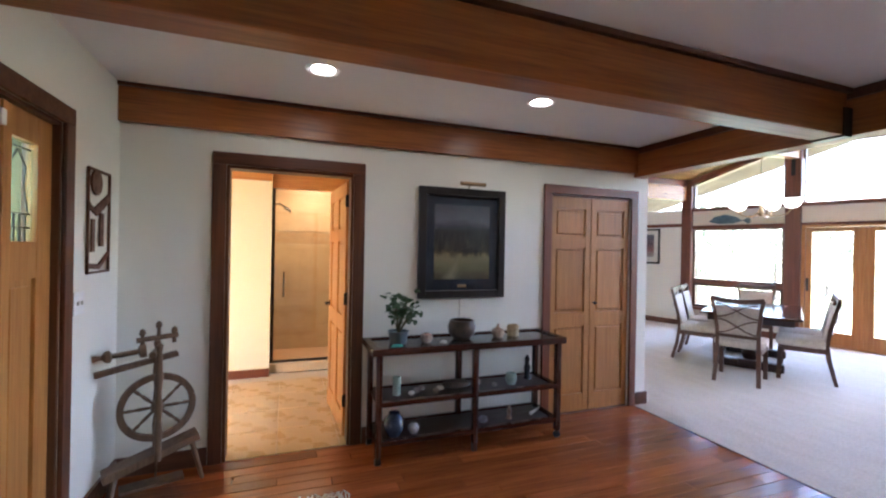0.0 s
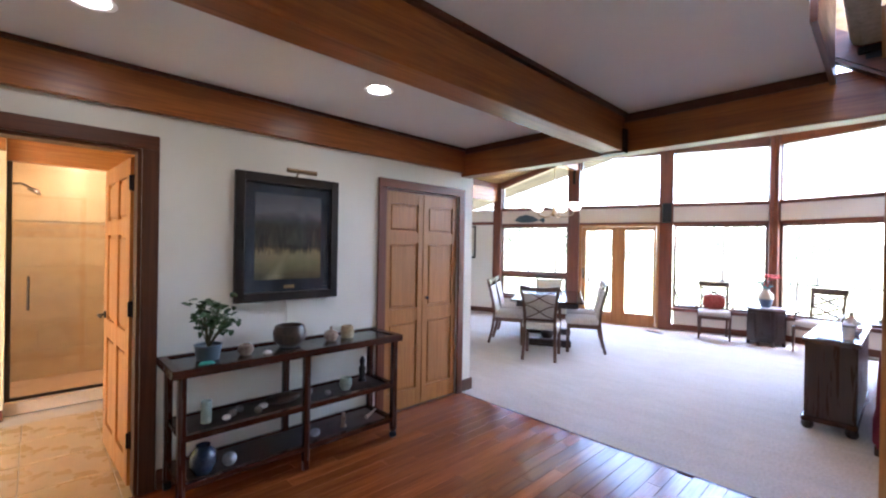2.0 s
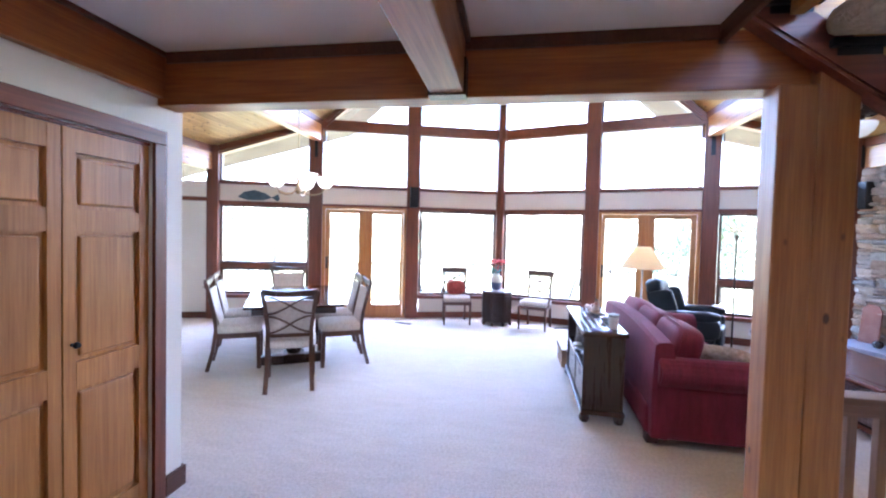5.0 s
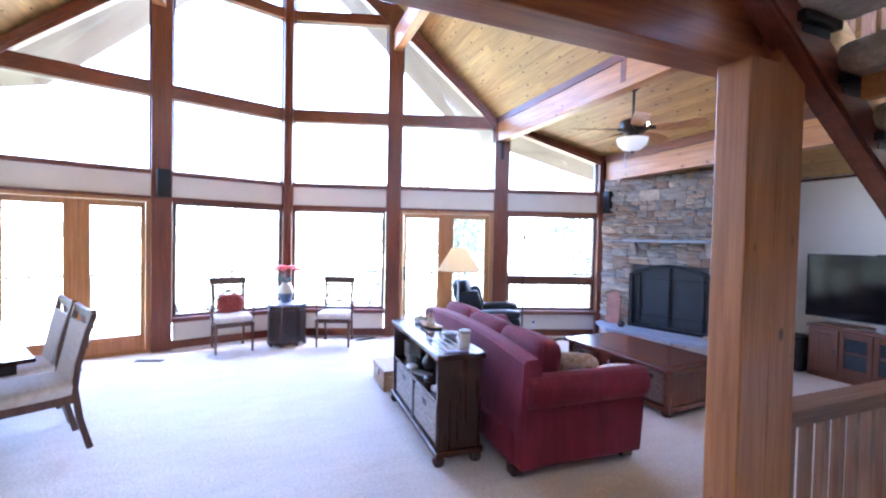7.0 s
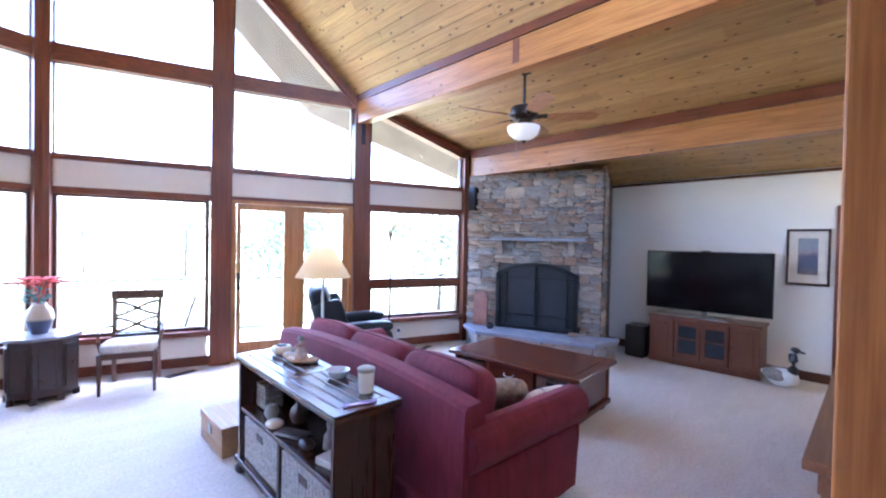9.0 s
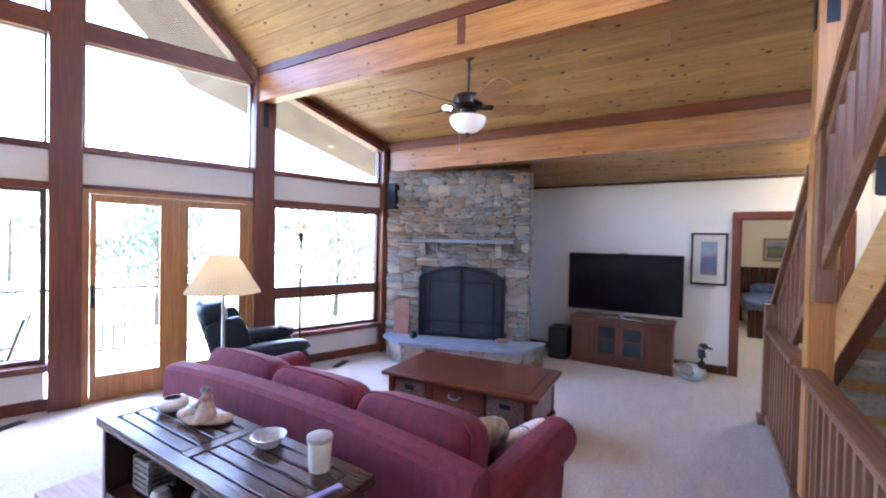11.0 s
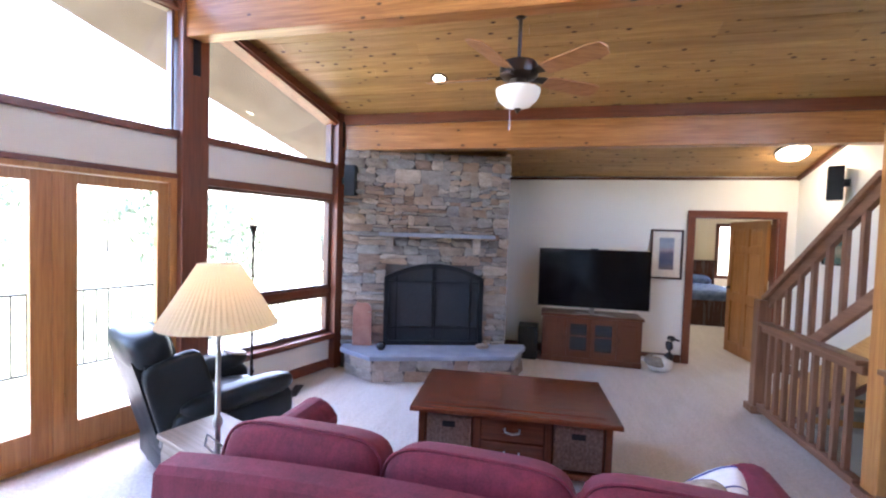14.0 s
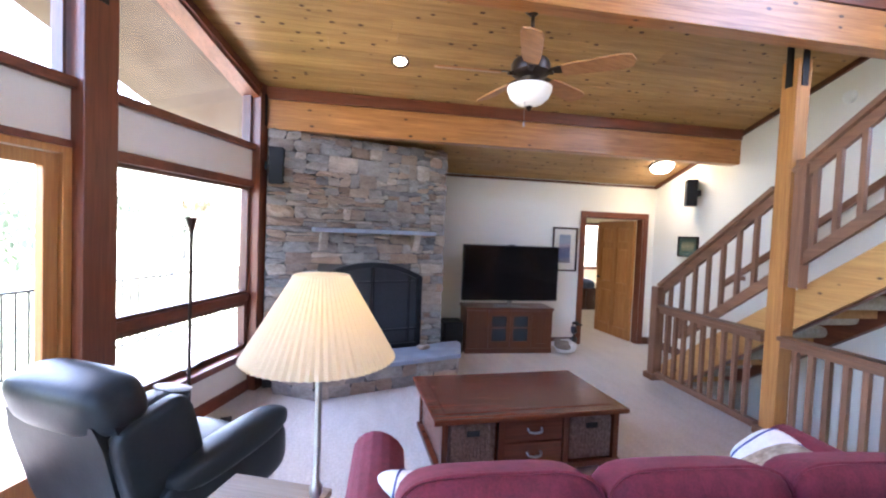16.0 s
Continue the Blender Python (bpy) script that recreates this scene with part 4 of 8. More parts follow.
# flight down
down = thing("basement_stairs", "carpeted steps going down below the stairs", "stairs", kind="structure")
for i in range(12):
    y = 0.50 - i * 0.27
    part("step", box(B(), 2.53, 3.46, y - 0.29, y, -0.19 * (i + 1) - 0.18, -0.19 * (i + 1), bev=0.012), TREADC, down)
bm = box(B(), 3.47, 3.56, -3.22, 0.55, -2.7, -0.1)
box(bm, 2.5, 3.47, -3.34, -3.22, -2.7, -0.1)
box(bm, 2.4, 3.5, -3.34, 0.6, -2.8, -2.7)
setting("wall_stairwell", bm, WALL, "white wall of the stairwell", "wall")

XG = 3.53
guard = thing("stair_guard", "red-brown wooden guard rail along the stairwell", "railing", at=pose(XG, 0, 0))
part("newel", box(box(B(), -0.055, 0.055, -3.30, -3.19, 0, 1.10, bev=0.006), -0.085, 0.085, -3.33, -3.16, 0, 0.07, bev=0.006), RAILWOOD_Z, guard)
for a, b in ((-3.19, -1.87), (-1.69, 0.05)):
    part("handrail", box(box(B(), -0.06, 0.06, a, b, 0.86, 0.895, bev=0.005), -0.02, 0.02, a, b, 0.80, 0.86), RAILWOOD_Y, guard)
    part("bottom_rail", box(B(), -0.035, 0.035, a, b, 0.04, 0.10, bev=0.004), RAILWOOD_Y, guard)
    nb = round((b - a) / 0.128)
    for i in range(1, nb):
        y = a + (b - a) * i / nb
        part("baluster", box(B(), -0.018, 0.018, y - 0.02, y + 0.02, 0.10, 0.80), RAILWOOD_Z, guard)


def rail_z(y):
    return 1.08 + 0.73 * (y + 3.30)


srail = thing("stair_rail", "sloping red-brown wooden stair rail with square balusters", "railing", at=pose(3.485, 0, 0))
for a, b in ((-3.26, -1.86), (-1.70, 0.55)):
    part("handrail", bar(B(), (0, a, rail_z(a)), (0, b, rail_z(b)), 0.11, 0.045, bev=0.006), RAILWOOD_Y, srail)
    part("upper_rail", bar(B(), (0, a, rail_z(a) - 0.07), (0, b, rail_z(b) - 0.07), 0.04, 0.09), RAILWOOD_Y, srail)
    a_low = a + (0.4 if a < -3 else 0.0)
    part("lower_rail", bar(B(), (0, a_low, rail_z(a_low) - 0.78), (0, b, rail_z(b) - 0.78), 0.04, 0.09, bev=0.004), RAILWOOD_Y, srail)
    nb = round((b - a) / 0.165)
    for i in range(nb + 1):
        y = a + (b - a) * i / nb
        lo = max(rail_z(y) - 0.80, 0.12)
        part("baluster", box(B(), -0.017, 0.017, y - 0.02, y + 0.02, lo, rail_z(y) - 0.06), RAILWOOD_Z, srail)
part("post", box(B(), -0.045, 0.045, -1.68, -1.59, rail_z(-1.6) - 1.02, rail_z(-1.6) + 0.02, bev=0.005), RAILWOOD_Z, srail)
wr = thing("wall_handrail", "red-brown wooden handrail on the stair wall", "handrail", at=pose(X_STAIR + 0.06, 0, 0))
part("rail", bar(B(), (0, -3.35, 1.12), (0, 0.2, 1.12 + 0.68 * 3.55), 0.045, 0.07, bev=0.01), RAILWOOD_Y, wr)
for y in (-3.1, -1.9, -0.6):
    part("bracket", box(B(), -0.06, 0.0, y - 0.02, y + 0.02, 1.12 + 0.68 * (y + 3.35) - 0.08, 1.12 + 0.68 * (y + 3.35) - 0.03), RAILWOOD_Z, wr)

# hall floor planks
hall_floor = bpy.data.objects["floor_hall"]
pr = random.Random(5)
shared = {}
yy = -0.35
while yy < Y_HALL - 0.001:
    w = min(0.098, Y_HALL - yy)
    right = X_EDGE - 0.014 if yy >= 0.55 else X_STAIR
    x = X_ENTRY - pr.random() * 1.2
    while x < right:
        ln = pr.choice((0.7, 0.9, 1.1, 1.35, 1.6))
        xs, xe = max(x, X_ENTRY), min(x + ln, right)
        if xe - xs > 0.03:
            key = (round(xe - xs, 2), round(w, 3))
            if key not in shared:
                bm = B()
                L, W = key[0] - 0.0015, key[1] - 0.0015
                lo = [bm.verts.new(v) for v in ((0, 0, -0.02), (L, 0, -0.02), (L, W, -0.02), (0, W, -0.02))]
                c = 0.0012
                mid = [bm.verts.new((v.co.x, v.co.y, -0.002)) for v in lo]
                top = [bm.verts.new(v) for v in ((c, c, 0), (L - c, c, 0), (L - c, W - c, 0), (c, W - c, 0))]
                for a2, b2 in ((lo, mid), (mid, top)):
                    for k in range(4):
                        bm.faces.new((a2[k], a2[(k + 1) % 4], b2[(k + 1) % 4], b2[k]))
                bm.faces.new(top)
                bmesh.ops.recalc_face_normals(bm, faces=bm.faces)
                me = bpy.data.meshes.new("plank")
                bm.to_mesh(me)
                bm.free()
                me.materials.append(PLANK)
                shared[key] = me
            ob = new("plank", shared[key])
            ob.location = (xs, yy, pr.uniform(-0.0006, 0.0006))
            ob.parent = hall_floor
        x += ln
    yy += 0.098

# bathroom tiles
bf = bpy.data.objects["floor_bath"]
tile_me = finish("tile", box(B(), 0, 0.446, 0, 0.446, -0.02, 0.0, bev=0.003), TILEFLOOR)
tile_me.location = (-1.6, 3.42, 0)
tile_me.parent = bf
for i in range(6):
    for j in range(4):
        if i or j:
            ob = new("tile", tile_me.data)
            ob.location = (-1.6 + i * 0.45, 3.42 + j * 0.45, 0)
            ob.parent = bf
wt = finish("tile", box(B(), 0, 0.396, -0.012, 0.0, 0, 0.296, bev=0.003), TILE)
wt.location = (0.085, 6.60, 0.03)
wt.parent = showerw
for i in range(3):
    for j in range(8):
        if i or j:
            if j == 5:
                continue
            ob = new("tile", wt.data)
            ob.location = (0.085 + i * 0.40 - (0.2 if j % 2 else 0), 6.60, 0.03 + j * 0.30 - (0.12 if j > 5 else 0))
            ob.parent = showerw
MOS = mottled("mosaic band", (0.40, 0.24, 0.13), (0.66, 0.50, 0.32), 40.0, 0.4, 0.2)
for i in range(11):
    for j in range(2):
        part("tile", box(B(), 0.085 + i * 0.10, 0.181 + i * 0.10, 6.59, 6.602, 1.535 + j * 0.085, 1.612 + j * 0.085), MOS, showerw)

# ---- shapes for furniture ----
def puff(bm, sx, sy, sz, m, n=5.0, cuts=7):
    """A stuffed block: a cube rounded towards a superellipsoid."""
    k1 = cuts + 1
    made = {}

    def vert(p):
        key = tuple(round(c, 4) for c in p)
        if key not in made:
            k = sum(abs(c) ** n for c in p) ** (1 / n)
            made[key] = bm.verts.new(m @ Vector((p[0] / k * sx / 2, p[1] / k * sy / 2, p[2] / k * sz / 2)))
        return made[key]
    for ax in range(3):
        for s in (-1, 1):
            for i in range(k1):
                for j in range(k1):
                    quad = []
                    for di, dj in ((0, 0), (1, 0), (1, 1), (0, 1)):
                        p = [-1 + 2 * (i + di) / k1, -1 + 2 * (j + dj) / k1]
                        p.insert(ax, s)
                        quad.append(vert(p))
                    bm.faces.new(quad)
    return bm


def ring(bm, r0, r1, w, seg=32, m=None):
    """A flat hoop in the local x-z plane."""
    prof = [(r0, -w / 2), (r1, -w / 2), (r1, w / 2), (r0, w / 2), (r0, -w / 2)]
    mm = (m or Matrix()) @ pose(0, 0, 0, 90)
    return lathe(bm, prof, seg=seg, m=mm)


RED, nt_, b_ = base_mat("red chenille upholstery", 0.85)
nap_ = noise_tex(nt_, coords(nt_, (26, 26, 3.5)), 1.0, 5, 0.65, 0.4)
pile_ = noise_tex(nt_, coords(nt_), 130.0, 3)
col_ = ramp(nt_, noise_tex(nt_, coords(nt_), 3.0, 4), [(0.3, (0.105, 0.007, 0.017)), (0.7, (0.185, 0.016, 0.036))])
col_ = mix(nt_, 0.6, col_, ramp(nt_, nap_, [(0.36, (0.55, 0.5, 0.55)), (0.60, (1.25, 1.25, 1.3))]), "MULTIPLY")
nt_.links.new(mix(nt_, 0.25, col_, ramp(nt_, pile_, [(0.3, (0.05, 0.004, 0.01)), (0.7, (0.24, 0.03, 0.06))])), b_.inputs["Base Color"])
b_.inputs["Sheen Weight"].default_value, b_.inputs["Sheen Roughness"].default_value = 0.10, 0.5
b_.inputs["Sheen Tint"].default_value = (0.85, 0.35, 0.45, 1)
bump(nt_, b_, pile_, 0.4, 0.004)
LEATHER = mottled("dark green-black leather", (0.014, 0.018, 0.020), (0.024, 0.029, 0.032), 3.0, 0.40, 0.25, fine=70.0, dist=0.002)
LEATHER.node_tree.nodes["Principled BSDF"].inputs["Specular IOR Level"].default_value = 0.2
LINEN = mottled("oatmeal chair fabric", (0.46, 0.40, 0.34), (0.64, 0.58, 0.51), 30.0, 0.9, 0.3, fine=200.0)
TANFAB = mottled("tan patterned fabric", (0.35, 0.22, 0.11), (0.50, 0.34, 0.19), 40.0, 0.85, 0.2, fine=150.0)
WICKER = mottled("whitewashed wicker", (0.24, 0.21, 0.20), (0.62, 0.59, 0.57), 50.0, 0.8, 0.8, fine=80.0, dist=0.01)
DARKWICKER = mottled("brown wicker", (0.065, 0.034, 0.025), (0.27, 0.165, 0.125), 50.0, 0.7, 0.8, fine=80.0, dist=0.01)
STEEL = plain("brushed grey steel", (0.35, 0.34, 0.33), 0.35, 0.9)
SLATE = mottled("blue-grey bluestone slab", (0.22, 0.24, 0.29), (0.32, 0.34, 0.39), 5.0, 0.55, 0.2)
SCREEN = plain("black television glass", (0.005, 0.005, 0.006), 0.10)
SCREEN.node_tree.nodes["Principled BSDF"].inputs["Specular IOR Level"].default_value = 0.25
WHITECER = plain("white glazed ceramic", (0.72, 0.68, 0.62), 0.25)


def six_feet(bm, pts, r=0.035, h=0.08):
    for x, y in pts:
        lathe(bm, [(0, 0), (r * 0.7, 0), (r, h * 0.3), (r, h * 0.6), (r * 0.6, h), (0, h)], (x, y, 0), 14)
    return bm


# ---- fireplace, square to the window wall ----
FPM = Matrix(((0.949, -0.315, 0, 6.05), (0.315, 0.949, 0, -3.79), (0, 0, 1, 0), (0, 0, 0, 1)))
fp = thing("fireplace", "stacked ledgestone fireplace with arched black doors and a raised hearth", "fireplace", kind="structure", at=FPM)
MORTAR = plain("dark mortar", (0.11, 0.10, 0.09), 0.9)
core = box(B(), 0.0, 1.99, -1.1, -0.01, 0.0, 2.60)
part("core", core, MORTAR, fp)
STONES = []
for i, (a, b) in enumerate((((0.22, 0.195, 0.175), (0.50, 0.46, 0.42)), ((0.25, 0.185, 0.14), (0.54, 0.43, 0.34)), ((0.17, 0.165, 0.16), (0.43, 0.415, 0.40)), ((0.28, 0.225, 0.18), (0.62, 0.54, 0.46)), ((0.26, 0.175, 0.125), (0.50, 0.37, 0.28)))):
    m_, nt_, b_ = base_mat("ledgestone %d" % i, 0.8)
    v_ = coords(nt_, (1, 1, 2.2), per_object=11.0)
    col_ = mix(nt_, 0.45, ramp(nt_, noise_tex(nt_, v_, 6.0, 6, 0.6, 0.5), [(0.32, a), (0.68, b)]), ramp(nt_, noise_tex(nt_, v_, 34.0, 5, 0.65), [(0.3, a), (0.7, b)]))
    nt_.links.new(mix(nt_, 1.0, col_, ramp(nt_, nt_.nodes.new("ShaderNodeObjectInfo").outputs["Random"], [(0, (0.70, 0.68, 0.67)), (0.5, (0.95, 0.91, 0.87)), (1, (1.18, 1.12, 1.04))]), "MULTIPLY"), b_.inputs["Base Color"])
    bump(nt_, b_, noise_tex(nt_, v_, 15.0, 8, 0.72), 1.0, 0.035)
    STONES.append(m_)
sr = random.Random(21)


def stone(x0, x1, z0, z1, depth, parent, m=None):
    """One rough-faced stone: slanting beds, broken ends, a face that bulges and tilts."""
    bm = B()
    w, h = x1 - x0, z1 - z0
    nx, nz = (4 if w > 0.24 else 3 if w > 0.13 else 2), 2
    lean, cant = sr.uniform(-0.012, 0.012), sr.uniform(-0.018, 0.018)
    low, high = sr.uniform(-0.010, 0.010), sr.uniform(-0.010, 0.010)
    cut = [sr.uniform(0.0, min(0.035, w * 0.16)) if sr.random() < 0.6 else 0.004 for _ in range(4)]
    grid = []
    for i in range(nx + 1):
        colv = []
        for j in range(nz + 1):
            u, v = i / nx, j / nz
            edge = i in (0, nx) or j in (0, nz)
            x, z = x0 + w * u + lean * (v - 0.5), z0 + h * v + (low * (1 - v) + high * v) * (2 * u - 1)
            if i == 0:
                x += cut[0] if j == 0 else cut[1] if j == nz else 0.0
            elif i == nx:
                x -= cut[2] if j == 0 else cut[3] if j == nz else 0.0
            else:
                x += sr.uniform(-0.012, 0.012)
            if j in (0, nz):
                z += sr.uniform(-0.004, 0.004) + (0.003 if j == 0 else -0.003)
            else:
                z += sr.uniform(-0.18, 0.18) * h
            y = depth * (sr.uniform(0.55, 0.95) if edge else sr.uniform(0.9, 1.25)) + cant * (v - 0.5)
            colv.append(bm.verts.new((x, max(y, 0.004), z)))
        grid.append(colv)
    for i in range(nx):
        for j in range(nz):
            bm.faces.new((grid[i][j], grid[i][j + 1], grid[i + 1][j + 1], grid[i + 1][j]))
    loop = [grid[i][0] for i in range(nx + 1)] + [grid[nx][j] for j in range(1, nz + 1)] + [grid[i][nz] for i in range(nx - 1, -1, -1)] + [grid[0][j] for j in range(nz - 1, 0, -1)]
    back = [bm.verts.new((v.co.x, -0.03, v.co.z)) for v in loop]
    for k in range(len(loop)):
        bm.faces.new((loop[k], loop[(k + 1) % len(loop)], back[(k + 1) % len(loop)], back[k]))
    if m is not None:
        bmesh.ops.transform(bm, matrix=m, verts=bm.verts)
    return part("stone", bm, sr.choice(STONES), parent)


def arch(x):
    return 1.11 + 0.17 * (1 - ((x - 0.895) / 0.60) ** 2)


def clear_of_doors(x0, x1, z0, z1):
    """Whether a stone stays outside the arched doors."""
    xm = min(max(0.895, x0), x1)
    return x1 < 0.325 or x0 > 1.465 or z0 > arch(xm) - 0.055


z = 0.30
while z < 2.585:
    h = min(sr.uniform(0.08, 0.17), 2.59 - z)
    if 2.59 - z - h < 0.05:
        h = 2.59 - z
    x = 0.0
    while x < 1.99:
        w = sr.uniform(0.10, 0.36)
        if x + w > 1.88:
            w = 1.99 - x
        if x < 0.31 < x + w and z < 1.2:
            w = 0.31 - x
        if w < 0.04:
            w = 0.12
        if x < 1.48 < x + w and 0.31 < x and z < 1.2:
            w = 1.48 - x if x < 1.44 else w
        rows = sr.choice((1, 2, 2, 2, 3, 3)) if h > 0.13 else sr.choice((1, 1, 2, 2))
        cutz = sorted(sr.uniform(0.25, 0.75) if rows == 2 else (k + 1) / 3 + sr.uniform(-0.08, 0.08) for k in range(rows - 1))
        levels = [0.0] + cutz + [1.0]
        for va, vb in zip(levels, levels[1:]):
            za, zb = z + h * va, z + h * vb
            spans = [(x, x + w)]
            if w > 0.2 and sr.random() < 0.45:
                xm = x + w * sr.uniform(0.3, 0.7)
                spans = [(x, xm), (xm, x + w)]
            for xa, xb in spans:
                if clear_of_doors(xa, xb, za, zb):
                    stone(xa, xb, za, zb, sr.uniform(0.015, 0.07), fp)
        x += w
    z += h
# return side towards the television
for k in range(26):
    zz = 0.02 + k * 0.1015
    stone(0.0, sr.uniform(0.25, 0.4), zz, zz + 0.10, 0.03, fp, pose(0, 0, 0, 0, 0, 90) @ pose(-0.42, 0, 0))
hearth_poly = [(-0.24, 0.0), (-0.24, 0.11), (0.0, 0.53), (1.61, 0.57), (1.97, 0.20), (1.97, 0.0)]
part("hearth_slab", prism(B(), hearth_poly, 2, 0.25, 0.30, bev=0.006), SLATE, fp, "blue-grey bluestone hearth slab")
inner = [(-0.19, 0.0), (-0.19, 0.09), (0.03, 0.47), (1.58, 0.51), (1.91, 0.17), (1.91, 0.0)]
part("hearth_core", prism(B(), inner, 2, 0.0, 0.25), MORTAR, fp)
for (xa, ya), (xb, yb) in zip(inner[1:], inner[2:5]):
    d = Vector((xb - xa, yb - ya, 0))
    ln = d.length
    m = pose(xa, ya, 0, 0, 0, math.degrees(math.atan2(d.y, d.x)))
    for za, zb in ((0.005, 0.12), (0.12, 0.245)):
        x = 0.0
        while x < ln - 0.02:
            w = min(sr.uniform(0.14, 0.42), ln - x)
            if ln - x - w < 0.08:
                w = ln - x
            stone(x, x + w, za, zb, sr.uniform(0.015, 0.035), fp, m)
            x += w
part("mantel_shelf", box(B(), 0.20, 1.56, 0.0, 0.21, 1.595, 1.64, bev=0.008), SLATE, fp, "grey stone mantel shelf")
for x in (0.40, 1.44):
    part("corbel", prism(B(), [(0.0, 1.40), (0.05, 1.40), (0.13, 1.55), (0.14, 1.595), (0.0, 1.595)], 0, x - 0.04, x + 0.04, bev=0.006), STONES[3], fp, "carved stone corbel")
FPBLACK = plain("black iron", (0.012, 0.013, 0.015), 0.45, 0.5)
n = 16
pts = [(0.30, 0.302)] + [(0.30 + 1.19 * i / n, arch(0.30 + 1.19 * i / n)) for i in range(n + 1)] + [(1.49, 0.302)]
ip = [(0.355, 0.352)] + [(0.355 + 1.08 * i / n, arch(0.355 + 1.08 * i / n) - 0.055) for i in range(n + 1)] + [(1.435, 0.352)]
bm = B()
va, vb = [bm.verts.new((x, 0.085, z)) for x, z in pts], [bm.verts.new((x, 0.085, z)) for x, z in ip]
vc, vd = [bm.verts.new((x, -0.005, z)) for x, z in pts], [bm.verts.new((x, 0.02, z)) for x, z in ip]
for k in range(len(pts)):
    j = (k + 1) % len(pts)
    bm.faces.new((va[k], va[j], vb[j], vb[k]))
    bm.faces.new((va[k], vc[k], vc[j], va[j]))
    bm.faces.new((vb[k], vb[j], vd[j], vd[k]))
fd_ = part("fire_screen", bm, FPBLACK, fp, "black iron arched fire doors")
part("mesh_panel", prism(B(), ip, 1, 0.0, 0.045), mottled("black fire mesh", (0.008, 0.009, 0.011), (0.02, 0.022, 0.026), 60.0, 0.5, 0.5, fine=300.0), fd_)
bm = box(B(), 0.875, 0.89, 0.04, 0.07, 0.352, 1.22)
box(bm, 0.90, 0.915, 0.04, 0.07, 0.352, 1.22)
for x in (0.44, 1.33):
    box(bm, x, x + 0.02, 0.04, 0.065, 0.352, arch(x) - 0.06)
box(bm, 0.355, 1.435, 0.04, 0.065, 0.50, 0.52)
box(bm, 0.355, 1.435, 0.04, 0.065, 1.05, 1.066)
part("door_bar", bm, FPBLACK, fd_)
slab = thing("stone_slab", "reddish flagstone slab leaning on the hearth", "stone slab", at=FPM @ pose(1.62, 0.10, 0.30, 9))
part("slab", prism(B(), [(0.0, 0.0), (0.22, 0.0), (0.23, 0.44), (0.18, 0.50), (0.05, 0.49), (0.005, 0.42)], 1, 0.0, 0.03, bev=0.004), mottled("red flagstone", (0.26, 0.11, 0.08), (0.38, 0.19, 0.14), 6.0, 0.8, 0.3), slab)
solid("hearth_pot", lathe(B(), [(0, 0), (0.035, 0), (0.055, 0.03), (0.05, 0.065), (0.03, 0.085), (0.02, 0.085), (0, 0.06)], seg=18), plain("black pottery", (0.02, 0.018, 0.02), 0.2), "small round black pot on the hearth", "pot", at=FPM @ pose(1.50, 0.28, 0.30), smooth=50)
solid("hearth_stone", puff(B(), 0.16, 0.10, 0.06, pose(0, 0, 0.03), 2.4), STONES[1], "smooth brown stone on the hearth", "stone", at=FPM @ pose(0.32, 0.22, 0.30), smooth=60)

# ---- television corner ----
CAB = wood("cherry cabinet", (0.080, 0.021, 0.009), (0.18, 0.056, 0.022), 0.3, 2, vary=0.08)
CAB_X = wood("cherry cabinet along x", (0.080, 0.021, 0.009), (0.18, 0.056, 0.022), 0.28, 0, vary=0.08)
tv_stand = thing("tv_stand", "cherry television cabinet with two glass doors", "cabinet", at=pose(4.98, -4.52, 0))
W, D = 0.635, 0.225
part("top", box(B(), -W, W, -D, D, 0.60, 0.635, bev=0.006), CAB_X, tv_stand)
part("body", box(box(B(), -W + 0.02, W - 0.02, -D + 0.01, D - 0.03, 0.07, 0.60), -W + 0.01, W - 0.01, -D + 0.01, D - 0.02, 0.0, 0.07), CAB, tv_stand)
for xa, xb in ((-0.615, -0.315), (0.315, 0.615)):
    bm = box(B(), xa, xb, D - 0.03, D - 0.01, 0.08, 0.595, bev=0.004)
    box(bm, xa + 0.06, xb - 0.06, D - 0.012, D - 0.004, 0.14, 0.535, bev=0.004)
    for k in range(3):
        box(bm, xa + 0.085 + k * 0.05, xa + 0.10 + k * 0.05, D - 0.005, D - 0.001, 0.16, 0.515)
    dd = part("door", bm, CAB, tv_stand)
    part("knob", lathe(B(), [(0, 0), (0.006, 0), (0.012, 0.015), (0, 0.02)], seg=10, m=pose(xb - 0.03 if xa < 0 else xa + 0.03, D - 0.01, 0.34) @ pose(0, 0, 0, -90)), BLACK, dd)
for xa, xb in ((-0.305, -0.005), (0.005, 0.305)):
    bm = B()
    for p in ((xa, xa + 0.045, 0.08, 0.595), (xb - 0.045, xb, 0.08, 0.595), (xa + 0.045, xb - 0.045, 0.08, 0.17), (xa + 0.045, xb - 0.045, 0.52, 0.595), (xa + 0.045, xb - 0.045, 0.35, 0.37)):
        box(bm, p[0], p[1], D - 0.03, D - 0.008, p[2], p[3], bev=0.003)
    dd = part("glass_door", bm, CAB, tv_stand)
    part("glass_pane", box(B(), xa + 0.04, xb - 0.04, D - 0.024, D - 0.018, 0.165, 0.525), plain("dark cabinet glass", (0.02, 0.025, 0.03), 0.1), dd)
tv = thing("television", "large flat black television on a silver stand", "television", at=pose(4.97, -4.40, 0.635, 0, 0, 2))
part("bezel", box(B(), -0.70, 0.70, -0.03, 0.02, 0.09, 0.86, bev=0.006), BLACK, tv)
